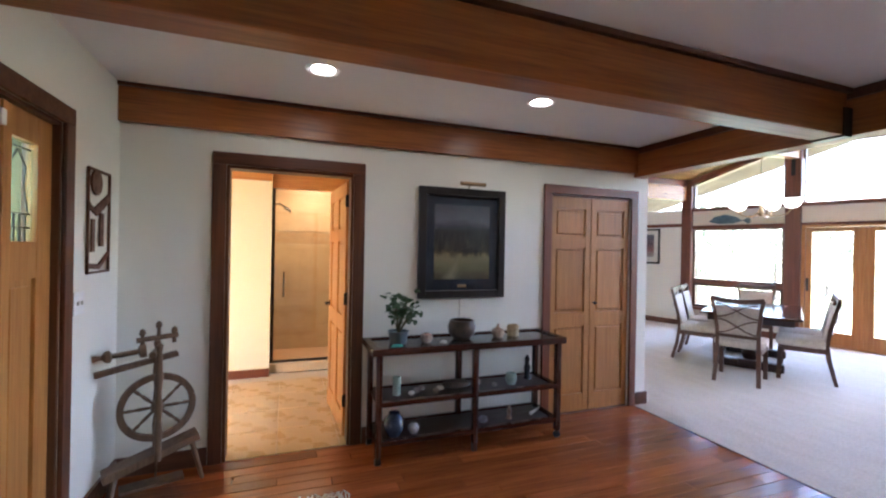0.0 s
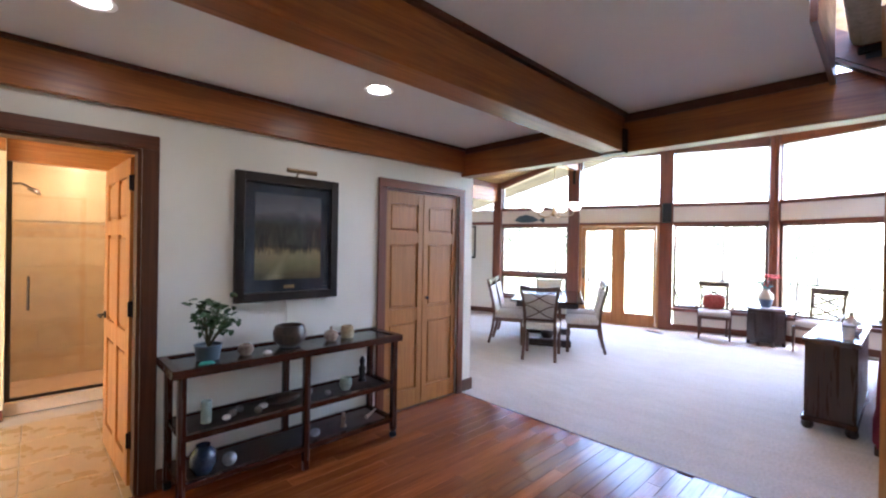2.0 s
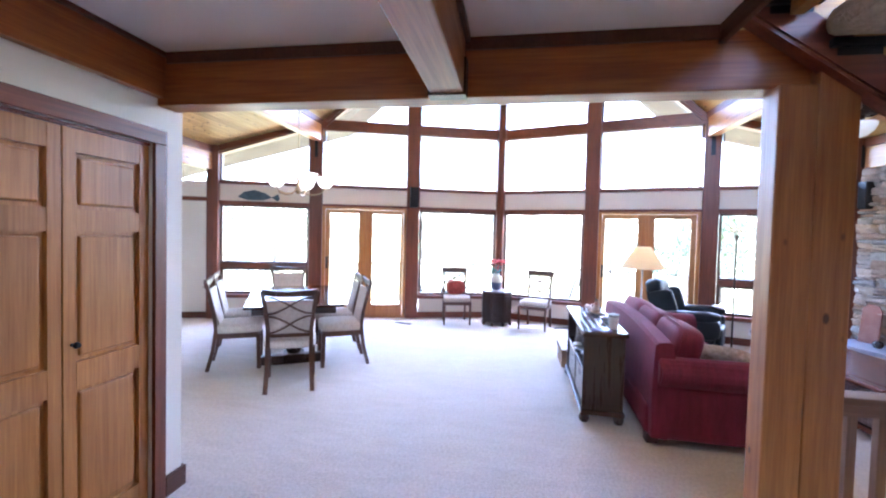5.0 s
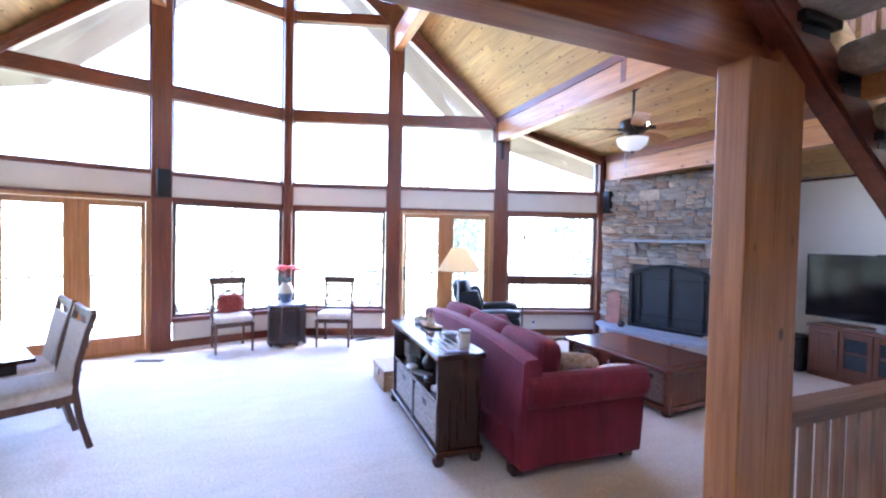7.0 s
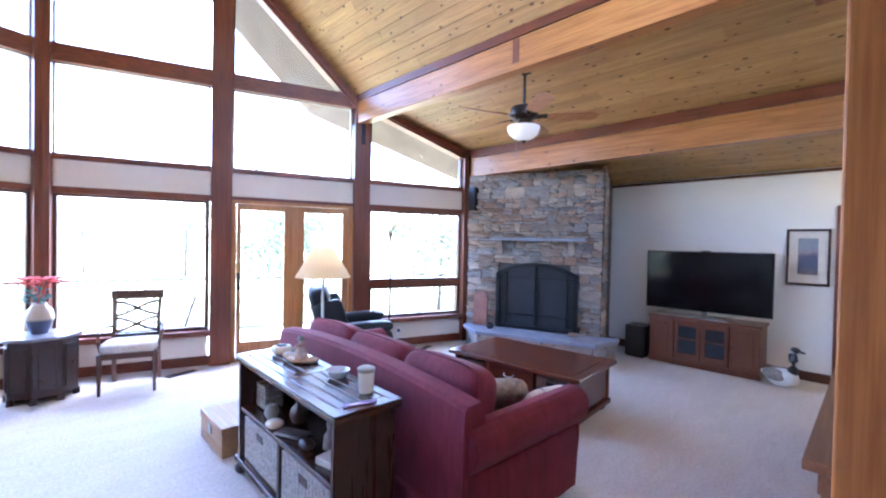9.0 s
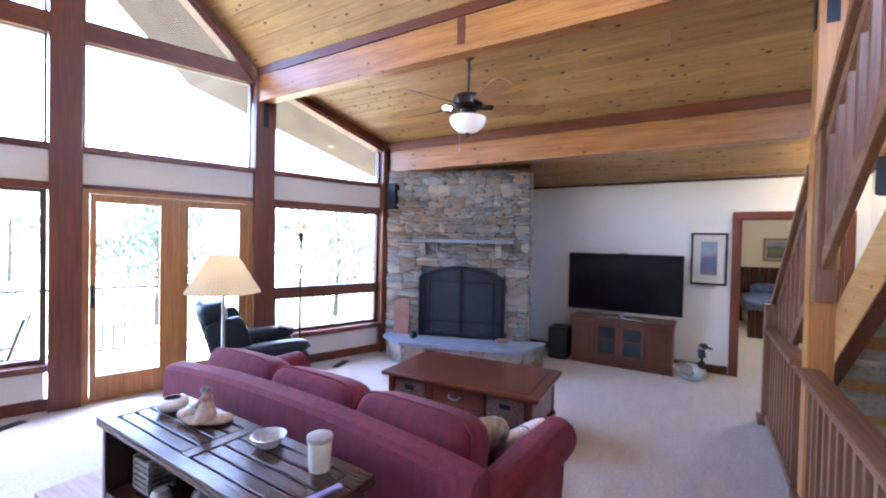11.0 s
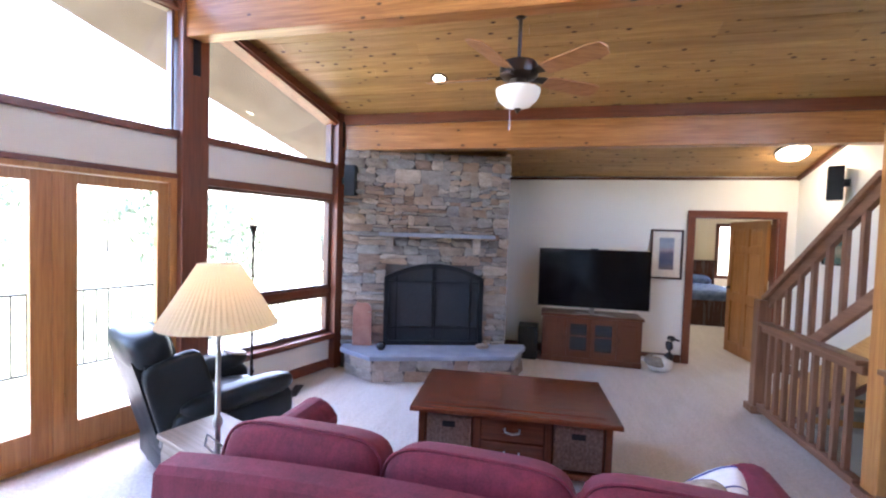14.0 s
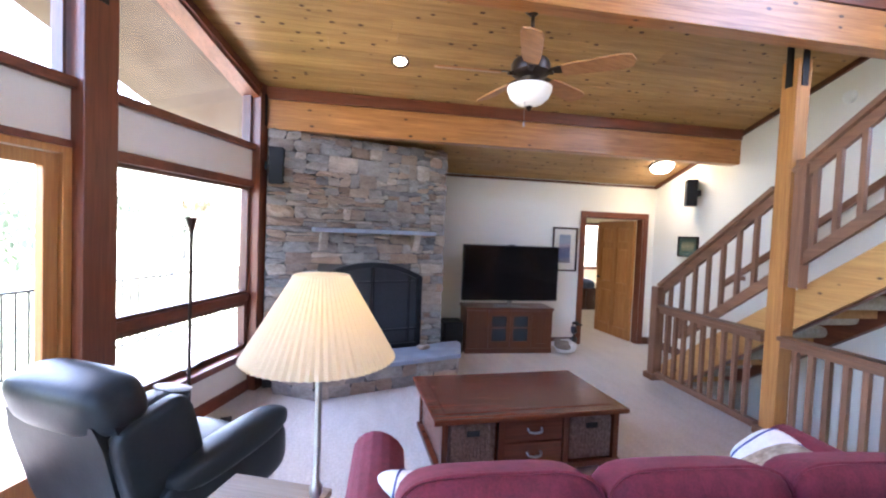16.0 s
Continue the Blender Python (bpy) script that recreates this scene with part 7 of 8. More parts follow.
for k in range(8):
    a = radians(45 * k)
    part("carved_panel", box(B(), -0.065, 0.065, -0.006, 0.006, 0.12, 0.52, pose(0.221 * math.cos(a), 0.252 * math.sin(a), 0, 0, 0, 45 * k + 90), 0.004), ESPRESSO, drum)
for x, y in OCT:
    part("foot", box(B(), x * 0.93 - 0.025, x * 0.93 + 0.025, y * 0.93 - 0.025, y * 0.93 + 0.025, 0, 0.06), ESPRESSO_Z, drum)
vs_ = thing("flower_vase", "beige and blue pottery vase of red silk flowers", "vase", at=pose(9.02, 1.72, 0.605))
m_, nt_, b_ = base_mat("two-tone vase glaze", 0.3)
tc_ = nt_.nodes.new("ShaderNodeTexCoord")
sp_ = nt_.nodes.new("ShaderNodeSeparateXYZ")
nt_.links.new(tc_.outputs["Object"], sp_.inputs[0])
nt_.links.new(mix(nt_, ramp(nt_, sp_.outputs["Z"], [(0.125, (0, 0, 0)), (0.15, (1, 1, 1))]), (0.07, 0.09, 0.15), mix(nt_, noise_tex(nt_, coords(nt_), 18, 4), (0.50, 0.42, 0.30), (0.66, 0.58, 0.45))), b_.inputs["Base Color"])
part("pot", lathe(B(), [(0, 0), (0.06, 0), (0.085, 0.06), (0.11, 0.15), (0.10, 0.22), (0.06, 0.265), (0.055, 0.285), (0.065, 0.295), (0.05, 0.29), (0, 0.25)], seg=26), m_, vs_, smooth=50)
fr_ = random.Random(8)
bm, bl2 = B(), B()
for k in range(26):
    a, r = fr_.uniform(0, 6.28), fr_.uniform(0.02, 0.14)
    z = fr_.uniform(0.32, 0.44)
    tube(bm, [(0, 0, 0.27), (r * 0.5 * math.cos(a), r * 0.5 * math.sin(a), z - 0.05), (r * math.cos(a), r * math.sin(a), z)], 0.003, 5)
    puff(bm, 0.06, 0.025, 0.012, pose(r * math.cos(a), r * math.sin(a), z, 0, fr_.uniform(-40, 40), math.degrees(a)), 2.2, 3)
part("leaves", bm, plain("teal silk leaves", (0.07, 0.22, 0.20), 0.7), vs_, smooth=60)
for k in range(9):
    a, r = 2 * math.pi * k / 9, 0.11 if k % 2 else 0.17
    z = 0.555 - 0.10 * r / 0.17 + 0.03
    bm = tube(B(), [(0, 0, 0.27), (r * 0.4 * math.cos(a), r * 0.4 * math.sin(a), 0.44), (r * math.cos(a), r * math.sin(a), z)], 0.003, 5)
    for p_ in range(7):
        b2 = 2 * math.pi * p_ / 7
        puff(bm, 0.085, 0.035, 0.014, pose(r * math.cos(a), r * math.sin(a), z, 0, -12, math.degrees(b2)) @ pose(0.045, 0, 0), 2.2, 3)
    part("flower", bm, bpy.data.materials.get("red silk petals") or mottled("red silk petals", (0.45, 0.02, 0.02), (0.72, 0.07, 0.05), 30, 0.7, 0.1), vs_, smooth=60)


def deck_chair(at):
    d = thing("deck_chair", "dark metal sling chair standing on the deck", "chair", "deck chairs", at=at)
    bm = B()
    for s in (-1, 1):
        tube(bm, [(s * 0.27, -0.30, -0.145), (s * 0.27, -0.20, 0.25), (s * 0.26, -0.36, 0.80)], 0.013, 8)
        tube(bm, [(s * 0.27, 0.28, -0.145), (s * 0.27, 0.26, 0.42), (s * 0.27, -0.24, 0.45)], 0.013, 8)
    tube(bm, [(-0.26, -0.36, 0.80), (0.26, -0.36, 0.80)], 0.013, 8)
    part("frame", bm, BLACK, d, smooth=50)
    part("sling", prism(B(), [(0.26, 0.23), (-0.20, 0.20), (-0.355, 0.79), (-0.345, 0.79), (-0.19, 0.215), (0.26, 0.245)], 0, -0.25, 0.25), mottled("grey sling mesh", (0.12, 0.13, 0.13), (0.2, 0.21, 0.21), 60, 0.8, 0.2), d)
    return d


dk = deck_chair(pose(9.95, 3.05, 0, 0, 0, 200))
copy_thing(dk, pose(9.78, 0.55, 0, 0, 0, -20))

# ---- hall furniture ----
cons = thing("console_table", "dark mahogany three-tier console on casters with glass tops", "table", at=pose(1.585, 3.19, 0))
GLASSTOP = mottled("dark glass tray", (0.03, 0.04, 0.04), (0.05, 0.06, 0.06), 3, 0.05, 0.0)
for z, nm in ((0.76, "top_tray"), (0.40, "middle_tray"), (0.13, "bottom_tray")):
    w, d, h = (0.785, 0.205, 0.05) if z > 0.7 else (0.735, 0.185, 0.035)
    bm = box(B(), -w, w, -d, -d + 0.045, z, z + h, bev=0.005)
    box(bm, -w, w, d - 0.03, d, z, z + h, bev=0.004)
    box(bm, -w, -w + 0.05, -d + 0.045, d - 0.03, z, z + h, bev=0.004)
    box(bm, w - 0.05, w, -d + 0.045, d - 0.03, z, z + h, bev=0.004)
    tray = part(nm, bm, CONSOLE, cons)
    part("glass" if z > 0.7 else "board", box(B(), -w + 0.05, w - 0.05, -d + 0.045, d - 0.03, z + 0.012, z + h - 0.012), GLASSTOP if z > 0.7 else ESPRESSO, tray)
for x in (-0.73, 0.0, 0.73):
    for y in (-0.165, 0.165):
        part("leg", box(B(), x - 0.021, x + 0.021, y - 0.021, y + 0.021, 0.06, 0.76, bev=0.004), CONSOLE_Z, cons)
        if x:
            cst = part("caster", lathe(B(), [(0, 0.0), (0.022, 0.0), (0.024, 0.02), (0.022, 0.04), (0, 0.04)], seg=14, m=pose(x - 0.02, y, 0.025, 0, 90)), BLACK, cons, smooth=40)
            part("stem", lathe(B(), [(0, 0.03), (0.012, 0.03), (0.016, 0.06), (0, 0.06)], (x, y, 0), 10), BRONZE, cst)
        else:
            part("leg_tip", box(B(), x - 0.018, x + 0.018, y - 0.018, y + 0.018, 0.0, 0.06), CONSOLE_Z, cons)

pl = thing("potted_plant", "small leafy green plant in a grey-blue pot", "plant", at=pose(1.03, 3.20, 0.775))
part("pot", lathe(B(), [(0, 0), (0.055, 0), (0.062, 0.03), (0.075, 0.11), (0.08, 0.115), (0.07, 0.115), (0.06, 0.10), (0, 0.10)], seg=22), plain("blue-grey pot", (0.10, 0.13, 0.15), 0.4), pl, smooth=40)
lr = random.Random(4)
bm, stem = B(), B()
for k in range(14):
    a, r = lr.uniform(0, 6.28), lr.uniform(0.03, 0.12)
    z = lr.uniform(0.20, 0.37)
    tip = Vector((r * math.cos(a), r * math.sin(a), z))
    tube(stem, [(0, 0, 0.09), (tip.x * 0.3, tip.y * 0.3, z * 0.6), tip], 0.004, 5)
    for j in range(11):
        c = tip + Vector((lr.gauss(0, 0.035), lr.gauss(0, 0.035), lr.gauss(0, 0.028)))
        m = Matrix.Translation(c) @ Euler((lr.uniform(-0.7, 0.7), lr.uniform(-0.7, 0.7), lr.uniform(0, 6.28))).to_matrix().to_4x4()
        vv = [bm.verts.new(m @ Vector(p)) for p in ((-0.03, 0, 0), (-0.01, -0.015, 0.006), (0.015, -0.013, 0.006), (0.033, 0, -0.004), (0.015, 0.013, 0.006), (-0.01, 0.015, 0.006))]
        bm.faces.new(vv)
part("stems", stem, plain("green stem", (0.10, 0.09, 0.04), 0.7), pl)
part("leaves", bm, mottled("plant leaves", (0.022, 0.06, 0.018), (0.06, 0.13, 0.04), 25, 0.4, 0.1), pl)


def pot(name, prof, mat, x, y, z, label, cat="pot"):
    return solid(name, lathe(B(), prof, seg=24), mat, label, cat, "pottery on the console", at=pose(x, y, z), smooth=50)


RUST = mottled("rust and cream pottery", (0.16, 0.07, 0.045), (0.50, 0.38, 0.28), 22, 0.5, 0.1)
BROWNP = mottled("brown fired pottery", (0.008, 0.006, 0.006), (0.13, 0.075, 0.045), 8, 0.35, 0.15)
WOVEN = mottled("pale woven grass", (0.34, 0.24, 0.13), (0.60, 0.47, 0.30), 40, 0.8, 0.4)
TEAL = mottled("turquoise stone", (0.02, 0.18, 0.16), (0.08, 0.36, 0.30), 30, 0.2, 0.1)
PALEG = mottled("pale green glass pot", (0.30, 0.42, 0.38), (0.50, 0.62, 0.57), 14, 0.25, 0.05)
T1, T2, T3 = 0.798, 0.423, 0.153
pot("pinch_pot", [(0, 0), (0.03, 0), (0.05, 0.03), (0.042, 0.062), (0.025, 0.07), (0.02, 0.06), (0, 0.05)], RUST, 1.24, 3.17, T1, "small banded rust and cream pot")
pot("burnished_bowl", [(0, 0), (0.06, 0), (0.105, 0.05), (0.11, 0.10), (0.095, 0.145), (0.08, 0.15), (0.085, 0.12), (0.05, 0.03), (0, 0.02)], BROWNP, 1.55, 3.22, T1, "large burnished brown and black bowl with uneven rim", "bowl")
pot("lidded_pot", [(0, 0), (0.035, 0), (0.055, 0.035), (0.045, 0.065), (0.015, 0.078), (0.008, 0.09), (0.012, 0.105), (0, 0.11)], RUST, 1.86, 3.20, T1, "small lidded brown pot")
pot("woven_basket", [(0, 0), (0.045, 0), (0.052, 0.04), (0.046, 0.085), (0.036, 0.092), (0.03, 0.08), (0, 0.075)], WOVEN, 2.01, 3.22, T1, "small round woven grass basket", "basket")
solid("turquoise_stone", puff(B(), 0.09, 0.06, 0.045, pose(0, 0, 0.022), 2.4, 5), TEAL, "polished turquoise stone on the console", "stone", at=pose(0.99, 3.07, T1 - 0.02), smooth=60)
solid("white_crystal", puff(B(), 0.06, 0.045, 0.04, pose(0, 0, 0.02), 2.0, 3), WHITECER, "rough white crystal on the console", "stone", at=pose(1.36, 3.12, T1 - 0.02))
pot("green_tumbler", [(0, 0), (0.03, 0), (0.03, 0.13), (0.026, 0.13), (0.026, 0.01), (0, 0.01)], PALEG, 1.02, 3.18, T2, "tall pale green glass tumbler", "tumbler")
solid("driftwood_dish", puff(B(), 0.24, 0.13, 0.06, pose(0, 0, 0.03), 2.2), BROWNP, "flat brown shell-shaped dish", "dish", at=pose(1.50, 3.20, T2), smooth=60)
for i, x in enumerate((1.12, 1.17, 1.23, 1.31, 1.36, 1.70, 1.80)):
    solid("mineral_sample", puff(B(), 0.05 + 0.012 * (i % 3), 0.045, 0.035 + 0.01 * (i % 2), pose(0, 0, 0.018), 2.0 + 0.2 * (i % 3), 3), (WHITECER, STONES[0], STONES[2], STONES[3])[i % 4], "small rough mineral sample on the shelf", "stone", "minerals on the console", at=pose(x, 3.13 + 0.05 * (i % 3), T2, 0, 0, 40 * i))
pot("celadon_cup", [(0, 0), (0.03, 0), (0.048, 0.04), (0.042, 0.085), (0.036, 0.09), (0.032, 0.06), (0, 0.02)], PALEG, 1.96, 3.15, T2, "rounded pale celadon cup", "cup")
pot("black_figure", [(0, 0), (0.035, 0), (0.02, 0.03), (0.028, 0.10), (0.016, 0.13), (0.024, 0.16), (0.012, 0.19), (0, 0.2)], BLACK, 2.17, 3.25, T2, "slim black carved figure", "figurine")
pot("blue_vase", [(0, 0), (0.045, 0), (0.075, 0.06), (0.07, 0.12), (0.035, 0.155), (0.04, 0.165), (0.028, 0.16), (0, 0.12)], mottled("cobalt glaze", (0.015, 0.025, 0.06), (0.06, 0.10, 0.18), 12, 0.15, 0.05), 0.99, 3.12, T3, "round cobalt blue glazed vase", "vase")
solid("glass_ball", puff(B(), 0.085, 0.085, 0.085, pose(0, 0, 0.043), 2.0, 6), mottled("grey art glass", (0.18, 0.20, 0.24), (0.45, 0.47, 0.5), 18, 0.05, 0.0), "clear swirled glass paperweight", "paperweight", at=pose(1.13, 3.10, T3), smooth=60)
solid("glass_paperweight", puff(B(), 0.08, 0.07, 0.06, pose(0, 0, 0.03), 2.0, 5), bpy.data.materials["grey art glass"], "small swirled glass paperweight", "paperweight", at=pose(1.70, 3.12, T3), smooth=60)
pot("white_figure", [(0, 0), (0.025, 0), (0.012, 0.03), (0.02, 0.06), (0.01, 0.085), (0.014, 0.1), (0, 0.11)], RUST, 1.94, 3.14, T3, "small pale carved figure", "figurine")
solid("horn", tube(B(), [(0, 0, 0.015), (0.05, 0.01, 0.03), (0.09, 0.0, 0.06)], 0.016, 8, 0.004), WHITECER, "small curved pale horn on the shelf", "horn", at=pose(2.14, 3.14, T3), smooth=60)

ARTW, ARTH = 0.77, 0.905
NAVY = plain("navy mat board", (0.020, 0.028, 0.045), 0.8)
FRAMEK = wood("black-brown picture frame", (0.006, 0.004, 0.004), (0.020, 0.012, 0.010), 0.35, 2, vary=0.05)
WOODS, nt_, b_ = base_mat("path through woods", 0.5)
sp_ = nt_.nodes.new("ShaderNodeSeparateXYZ")
nt_.links.new(nt_.nodes.new("ShaderNodeTexCoord").outputs["Generated"], sp_.inputs[0])


def sums(nt, op, a, b):
    n = nt.nodes.new("ShaderNodeMath")
    n.operation = op
    for sock, v in zip(n.inputs, (a, b)):
        if isinstance(v, bpy.types.NodeSocket):
            nt.links.new(v, sock)
        else:
            sock.default_value = v
    return n.outputs[0]


rough_ = noise_tex(nt_, coords(nt_), 9.0, 6, 0.7)
high_ = sums(nt_, "ADD", sp_.outputs["Z"], sums(nt_, "MULTIPLY", sums(nt_, "SUBTRACT", rough_, 0.5), 0.22))
land_ = ramp(nt_, high_, [(0.0, (0.05, 0.045, 0.022)), (0.16, (0.15, 0.13, 0.06)), (0.30, (0.22, 0.18, 0.09)), (0.38, (0.035, 0.028, 0.02)), (0.62, (0.02, 0.022, 0.022)), (0.70, (0.035, 0.038, 0.045)), (0.80, (0.11, 0.11, 0.13)), (1.0, (0.06, 0.065, 0.08))])
trunk_ = ramp(nt_, noise_tex(nt_, coords(nt_, (34, 1, 4.5)), 1.0, 5, 0.7, 0.8), [(0.44, (0.4, 0.38, 0.36)), (0.62, (1.6, 1.45, 1.2))])
zone_ = ramp(nt_, sp_.outputs["Z"], [(0.28, (0, 0, 0)), (0.34, (1, 1, 1)), (0.60, (1, 1, 1)), (0.70, (0, 0, 0))])
land_ = mix(nt_, zone_, land_, mix(nt_, 1.0, land_, trunk_, "MULTIPLY"))
off_ = sums(nt_, "ABSOLUTE", sums(nt_, "ADD", sp_.outputs["X"], sums(nt_, "MULTIPLY", sp_.outputs["Z"], -0.55)), 0.0)
off_ = sums(nt_, "ABSOLUTE", sums(nt_, "SUBTRACT", off_, 0.27), 0.0)
path_ = sums(nt_, "ADD", off_, sums(nt_, "ADD", sums(nt_, "MULTIPLY", sp_.outputs["Z"], 0.55), sums(nt_, "MULTIPLY", rough_, 0.22)))
nt_.links.new(mix(nt_, ramp(nt_, path_, [(0.14, (0.5, 0.5, 0.5)), (0.30, (0, 0, 0))]), land_, (0.36, 0.31, 0.19)), b_.inputs["Base Color"])
pt = picture("landscape_painting", ARTW, ARTH, "dark-framed landscape print with a navy mat and brass plate", FRAMEK, WOODS, pose(1.23, Y_HALL - 0.001, 1.10), 0.062, 0.075, NAVY, 0.04)
part("brass_plate", box(B(), 0.345, 0.425, -0.016, -0.013, 0.085, 0.11), BRASS, pt, "small brass title plate")
plm = thing("picture_lamp", "brass picture lamp clipped above the painting", "lamp", at=pose(1.66, Y_HALL - 0.06, 2.005))
part("tube", lathe(B(), [(0, -0.11), (0.016, -0.11), (0.016, 0.11), (0, 0.11)], seg=14, m=pose(0, -0.05, 0.03, 0, 90)), BRASS, plm, smooth=40)
part("arm", tube(B(), [(0, 0.05, 0.0), (0, 0.0, 0.035), (0, -0.05, 0.03)], 0.006, 6), BRASS, plm)
solid("lamp_cord", tube(B(), [(0, 0, 0), (0.004, 0, -0.12), (-0.002, 0, -0.30)], 0.004, 6), WHITECER, "thin white lamp cord on the wall", "cord", at=pose(1.60, Y_HALL - 0.006, 1.10))

# spinning wheel
OAK = wood("old oak", (0.075, 0.038, 0.018), (0.20, 0.115, 0.06), 0.5, 2, vary=0.1)
sw = thing("spinning_wheel", "old brown wooden spinning wheel with eight spokes", "spinning wheel", at=pose(-0.49, 3.12, 0, 0, 0, 18))
part("bench", bar(B(), (-0.24, 0.0, 0.17), (0.24, 0.02, 0.30), 0.13, 0.045, bev=0.006), OAK, sw)
for p, q in (((-0.18, -0.04, 0.18), (-0.21, -0.10, 0)), ((-0.18, 0.05, 0.18), (-0.21, 0.10, 0)), ((0.20, 0.02, 0.28), (0.27, 0.03, 0))):
    part("leg", tube(B(), [p, ((p[0] + q[0]) / 2, (p[1] + q[1]) / 2, p[2] / 2), q], 0.016, 10, 0.012), OAK, sw, smooth=40)
for x, y in ((0.02, -0.07), (0.02, 0.07)):
    part("upright", lathe(B(), [(0, 0.22), (0.016, 0.22), (0.022, 0.40), (0.014, 0.46), (0.022, 0.52), (0.014, 0.62), (0.022, 0.70), (0.014, 0.86), (0.02, 0.90), (0, 0.92)], (x, y, 0), 12), OAK, sw, smooth=40)
WM = pose(0.02, 0.0, 0.52)
part("wheel_rim", ring(B(), 0.165, 0.20, 0.032, 36, WM), OAK, sw, smooth=40)
part("hub", lathe(B(), [(0, -0.045), (0.03, -0.045), (0.038, 0), (0.03, 0.045), (0, 0.045)], seg=14, m=WM @ pose(0, 0, 0, 90)), OAK, sw, smooth=40)
for k in range(8):
    a = math.pi * k / 4
    m = WM @ pose(0, 0, 0, 0, 45 * k)
    part("spoke", lathe(B(), [(0, 0.03), (0.008, 0.03), (0.011, 0.09), (0.007, 0.12), (0.011, 0.14), (0.008, 0.17), (0, 0.17)], seg=8, m=m), OAK, sw, smooth=40)
part("cross_bar", tube(B(), [(-0.02, -0.12, 0.86), (0.04, 0.12, 0.86)], 0.018, 10), OAK, sw, smooth=40)
part("tension_arm", bar(B(), (-0.28, -0.02, 0.76), (0.12, 0.0, 0.83), 0.05, 0.03, bev=0.004), OAK, sw)
part("flyer", lathe(B(), [(0, -0.15), (0.02, -0.15), (0.012, -0.11), (0.035, -0.09), (0.035, -0.07), (0.016, -0.06), (0.016, 0.06), (0.04, 0.07), (0.04, 0.10), (0, 0.10)], seg=14, m=pose(-0.14, 0, 0.86, 0, 85)), OAK, sw, smooth=40)
part("top_bar", tube(B(), [(-0.09, 0.0, 0.93), (0.12, 0.0, 0.945)], 0.016, 10), OAK, sw, smooth=40)
for x in (-0.06, 0.02, 0.10):
    part("finial", lathe(B(), [(0, 0), (0.012, 0), (0.010, 0.05), (0.018, 0.07), (0.012, 0.09), (0, 0.10)], (x, 0, 0.90 if x != 0.02 else 0.94), 10), OAK, sw, smooth=40)
part("treadle", box(B(), -0.16, 0.16, -0.05, 0.05, 0.06, 0.078, None, 0.004), OAK, sw)
part("footman", tube(B(), [(0.02, 0.05, 0.08), (0.03, 0.05, 0.5)], 0.006, 6), OAK, sw)

wa = thing("metal_wall_art", "rust-coloured cut metal wall panel with sun and cliffs", "wall art", at=pose(X_ENTRY + 0.012, 2.92, 1.33, 0, 0, 90))
RUSTM = mottled("rusted steel", (0.07, 0.03, 0.018), (0.20, 0.09, 0.05), 20, 0.6, 0.3, 0.4)
bm = B()
for p in ((0, 0.012, 0, 0.58), (0.288, 0.30, 0, 0.58), (0, 0.30, 0, 0.012), (0, 0.30, 0.568, 0.58)):
    box(bm, p[0], p[1], -0.006, 0.006, p[2], p[3])
part("frame", bm, RUSTM, wa)
part("sun", lathe(B(), [(0, -0.005), (0.07, -0.005), (0.07, 0.005), (0, 0.005)], seg=24, m=pose(0.11, 0, 0.505, 90)), RUSTM, wa)
for i, pts in enumerate(([(0, 0.40), (0.08, 0.36), (0.16, 0.40), (0.30, 0.47), (0.30, 0.42), (0.20, 0.36), (0.12, 0.32), (0, 0.36)], [(0.05, 0.12), (0.09, 0.12), (0.09, 0.30), (0.05, 0.30)], [(0.16, 0.15), (0.21, 0.15), (0.21, 0.34), (0.16, 0.34)], [(0, 0.06), (0.15, 0.05), (0.30, 0.13), (0.30, 0.10), (0.16, 0.02), (0, 0.03)])):
    part("cliff", prism(B(), pts, 1, -0.004, 0.004), RUSTM, wa)
sp = thing("light_switch", "white light switch plate on the entry wall", "switch", at=pose(X_ENTRY, 2.86, 1.125))
part("plate", box(B(), 0, 0.006, -0.06, 0.06, 0, 0.12, bev=0.002), RIMW, sp)
for y in (-0.028, 0.018):
    part("toggle", box(B(), 0.006, 0.014, y, y + 0.01, 0.05, 0.07), WHITECER, sp)
rug = thing("fringed_rug", "cream woven rug with a white fringe on the planks", "rug", at=pose(0.25, 1.75, 0))
part("weave", box(B(), -0.36, 0.36, -0.9, 0.92, 0.0, 0.010, bev=0.003), mottled("cream rug", (0.35, 0.31, 0.26), (0.55, 0.50, 0.44), 30, 0.95, 0.6), rug)
bm = B()
rr = random.Random(9)
for k in range(70):
    x = -0.36 + 0.72 * k / 69
    tube(bm, [(x, 0.92, 0.008), (x + rr.uniform(-0.02, 0.02), 0.97, 0.014), (x + rr.uniform(-0.04, 0.04), 1.0 + rr.uniform(0, 0.04), 0.008)], 0.005, 5)
part("fringe", bm, WHITECER, rug)

# ---- small fittings ----
for x, y, a in ((8.93, 0.55, 108), (8.02, -2.35, 108), (8.55, 3.3, 72)):
    v = thing("floor_vent", "brown metal floor vent set in the carpet", "vent", "floor vents", at=pose(x, y, 0.0, 0, 0, a))
    part("frame", box(B(), -0.16, 0.16, -0.045, 0.045, 0, 0.006), BRONZE, v)
    for k in range(9):
        part("slat", box(B(), -0.14 + k * 0.032, -0.124 + k * 0.032, -0.035, 0.035, 0.006, 0.009), BLACK, v)
o = thing("wall_outlet", "white outlet with a black plug under the window", "outlet", at=prow(1) @ pose(3.85 * HYP, 0.03, 0.22))
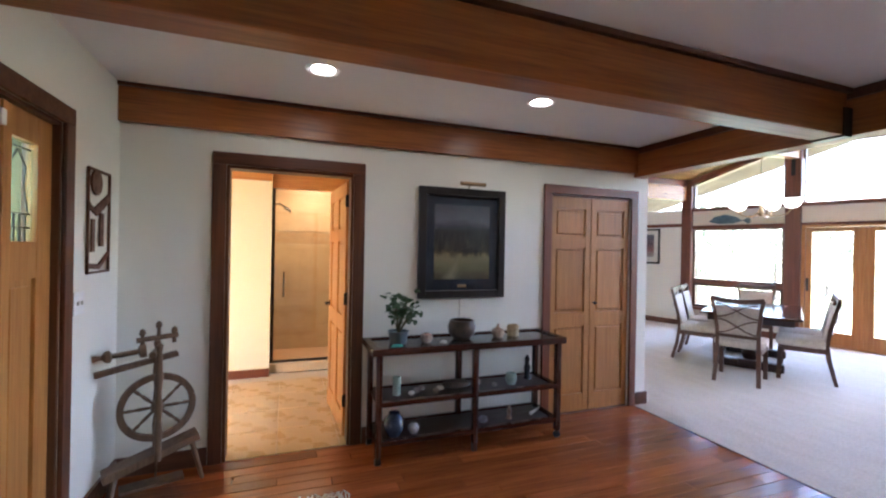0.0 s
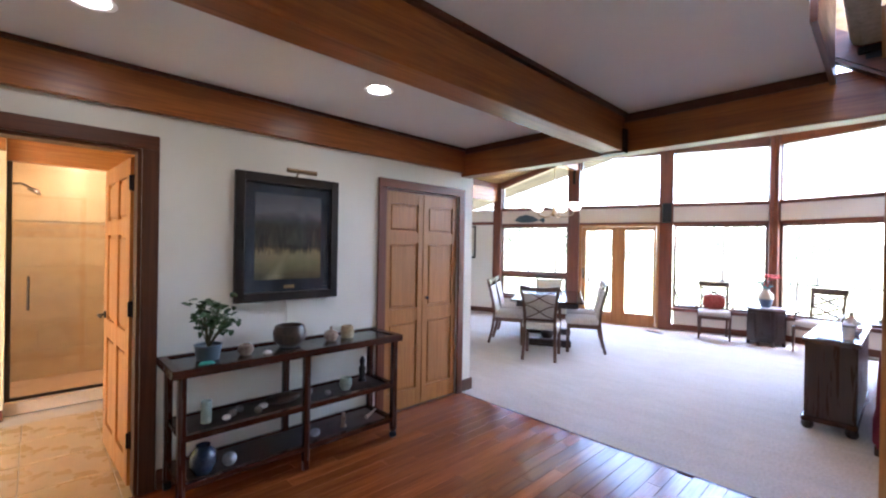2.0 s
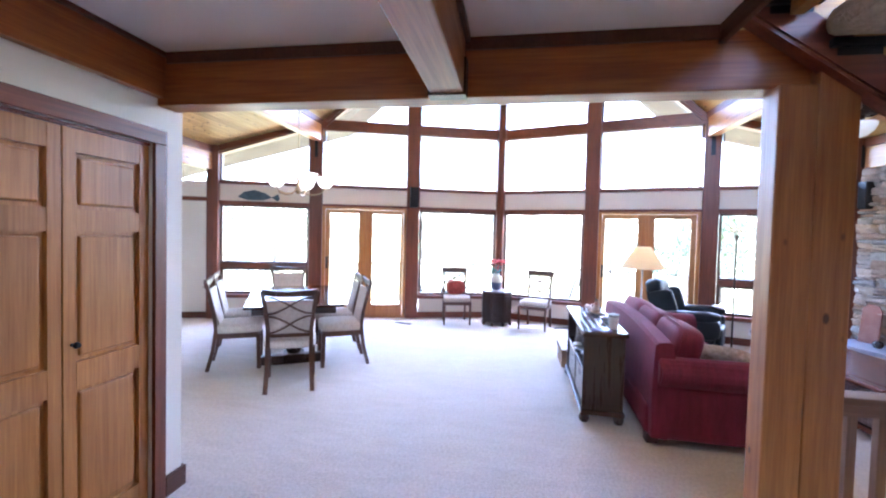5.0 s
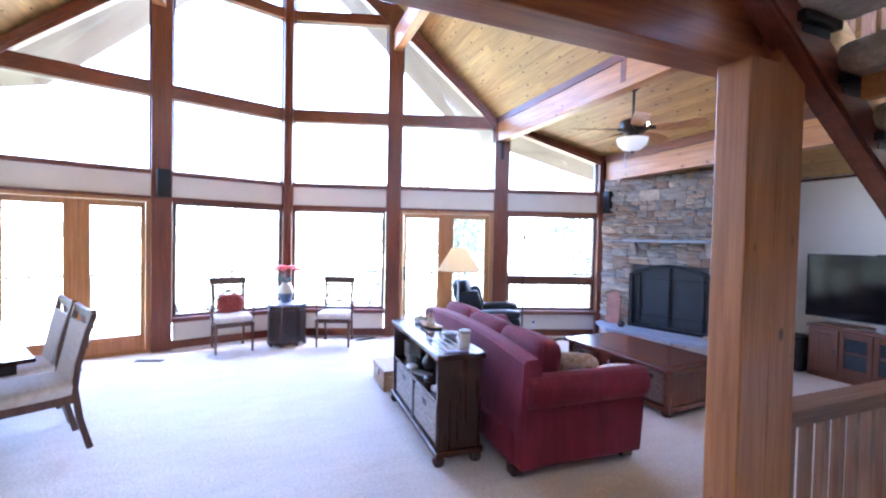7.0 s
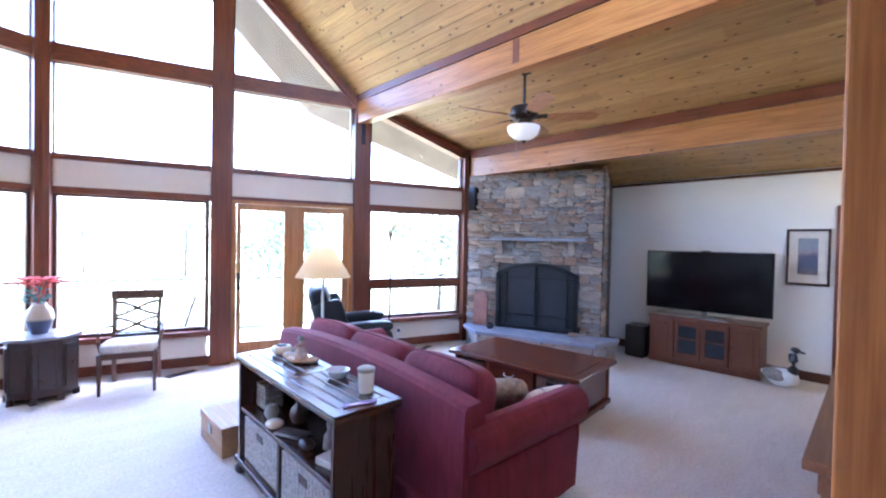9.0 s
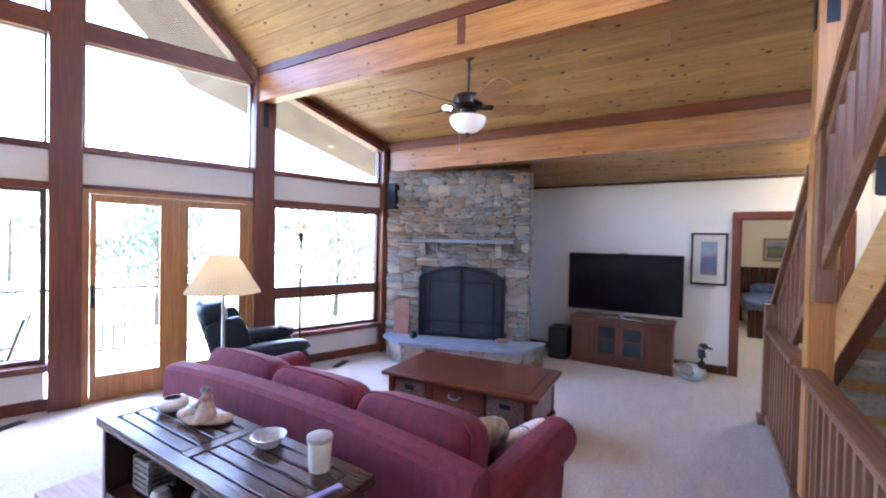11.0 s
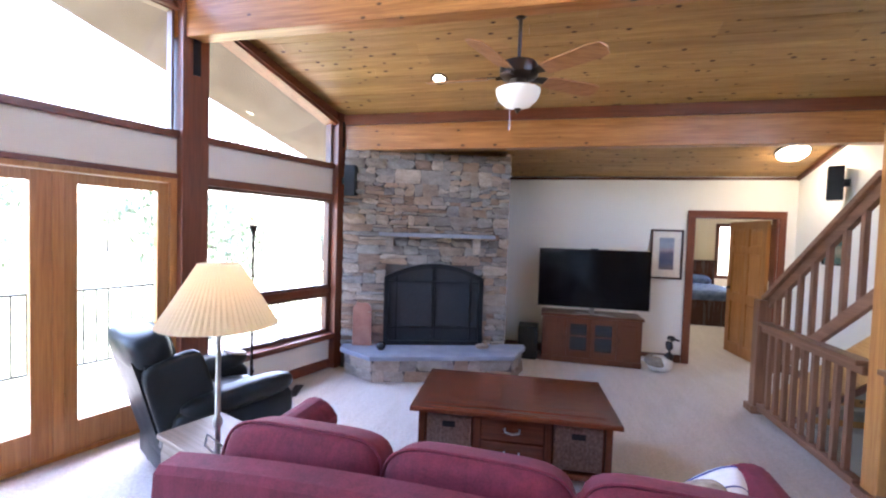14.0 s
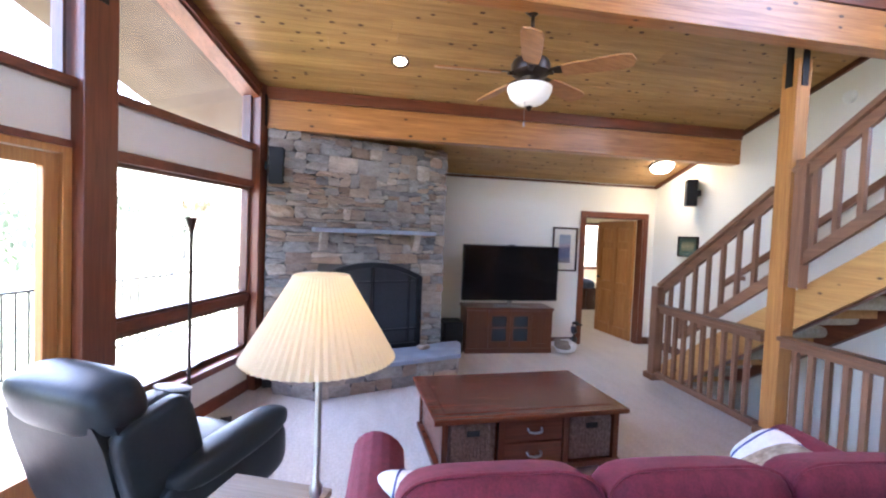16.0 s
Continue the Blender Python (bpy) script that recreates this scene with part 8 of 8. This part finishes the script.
part("plate", box(B(), -0.035, 0.035, 0, 0.006, -0.057, 0.057, bev=0.002), RIMW, o)
part("plug", box(B(), -0.014, 0.014, 0.006, 0.03, -0.01, 0.03), BLACK, o)
picture("stair_print", 0.38, 0.29, "small green framed print on the stair wall", BLACK, art_mat("green print", [(0, (0.05, 0.12, 0.08)), (0.5, (0.35, 0.38, 0.25)), (1, (0.06, 0.13, 0.10))], 0.3, 9), pose(X_STAIR + 0.002, -4.22, 1.43, 0, 0, 90), 0.02, 0.05, plain("green mat", (0.06, 0.13, 0.12), 0.9))
sd = thing("smoke_detector", "round white smoke detector on the stair wall", "detector", at=pose(X_STAIR, -2.08, 3.06, 0, 90))
part("case", lathe(B(), [(0, 0), (0.06, 0), (0.058, 0.025), (0.04, 0.035), (0, 0.036)], seg=22), RIMW, sd, smooth=40)

# bedroom furniture seen through the doorway
bed = thing("bed", "wooden bed with a blue patterned quilt", "bed", at=pose(2.5, -8.75, 0, 0, 0, -90))
QUILT = mottled("blue patterned quilt", (0.02, 0.05, 0.13), (0.16, 0.22, 0.34), 9, 0.9, 0.3)
part("bed_frame", box(B(), -0.95, 1.0, -0.80, 0.80, 0.10, 0.36, bev=0.01), CONSOLE, bed)
part("headboard", box(box(B(), 1.0, 1.06, -0.85, 0.85, 0.0, 1.15, bev=0.01), 0.99, 1.07, -0.88, 0.88, 1.15, 1.20, bev=0.01), CONSOLE_Z, bed)
part("footboard", box(B(), -1.01, -0.95, -0.85, 0.85, 0.0, 0.50, bev=0.01), CONSOLE_Z, bed)
part("quilt", puff(B(), 1.94, 1.70, 0.36, pose(0.02, 0, 0.50), 7.0, 8), QUILT, bed, smooth=70)
for y in (-0.38, 0.38):
    part("pillow", puff(B(), 0.36, 0.62, 0.2, pose(0.78, y, 0.74, 0, -20), 3.0, 6), QUILT, bed, smooth=70)
picture("bedroom_landscape", 0.80, 0.50, "gilt-framed green landscape on the bedroom wall", BRASS, art_mat("meadow", [(0, (0.08, 0.10, 0.04)), (0.4, (0.22, 0.24, 0.10)), (0.6, (0.10, 0.12, 0.07)), (0.8, (0.40, 0.42, 0.40)), (1, (0.45, 0.47, 0.48))], 0.4), pose(2.95, -9.878, 1.33, 0, 0, 180), 0.045, 0.02, LINEN)
# added lamp, out of view above the doorway, to brighten the bedroom and its door
bc = thing("bedroom_ceiling_lamp", "round warm lamp added unseen to brighten the bedroom", "ceiling lamp", at=pose(3.4, -7.2, 2.45))
part("rim", lathe(B(), [(0, 0), (0.18, 0), (0.18, -0.03), (0.16, -0.03)], seg=24), BRONZE, bc, smooth=40)
part("bowl", lathe(B(), [(0.16, -0.03), (0.14, -0.07), (0.07, -0.10), (0, -0.105)], seg=24), glow("added bedroom glow", (1.0, 0.82, 0.55), 3.0), bc, smooth=60)
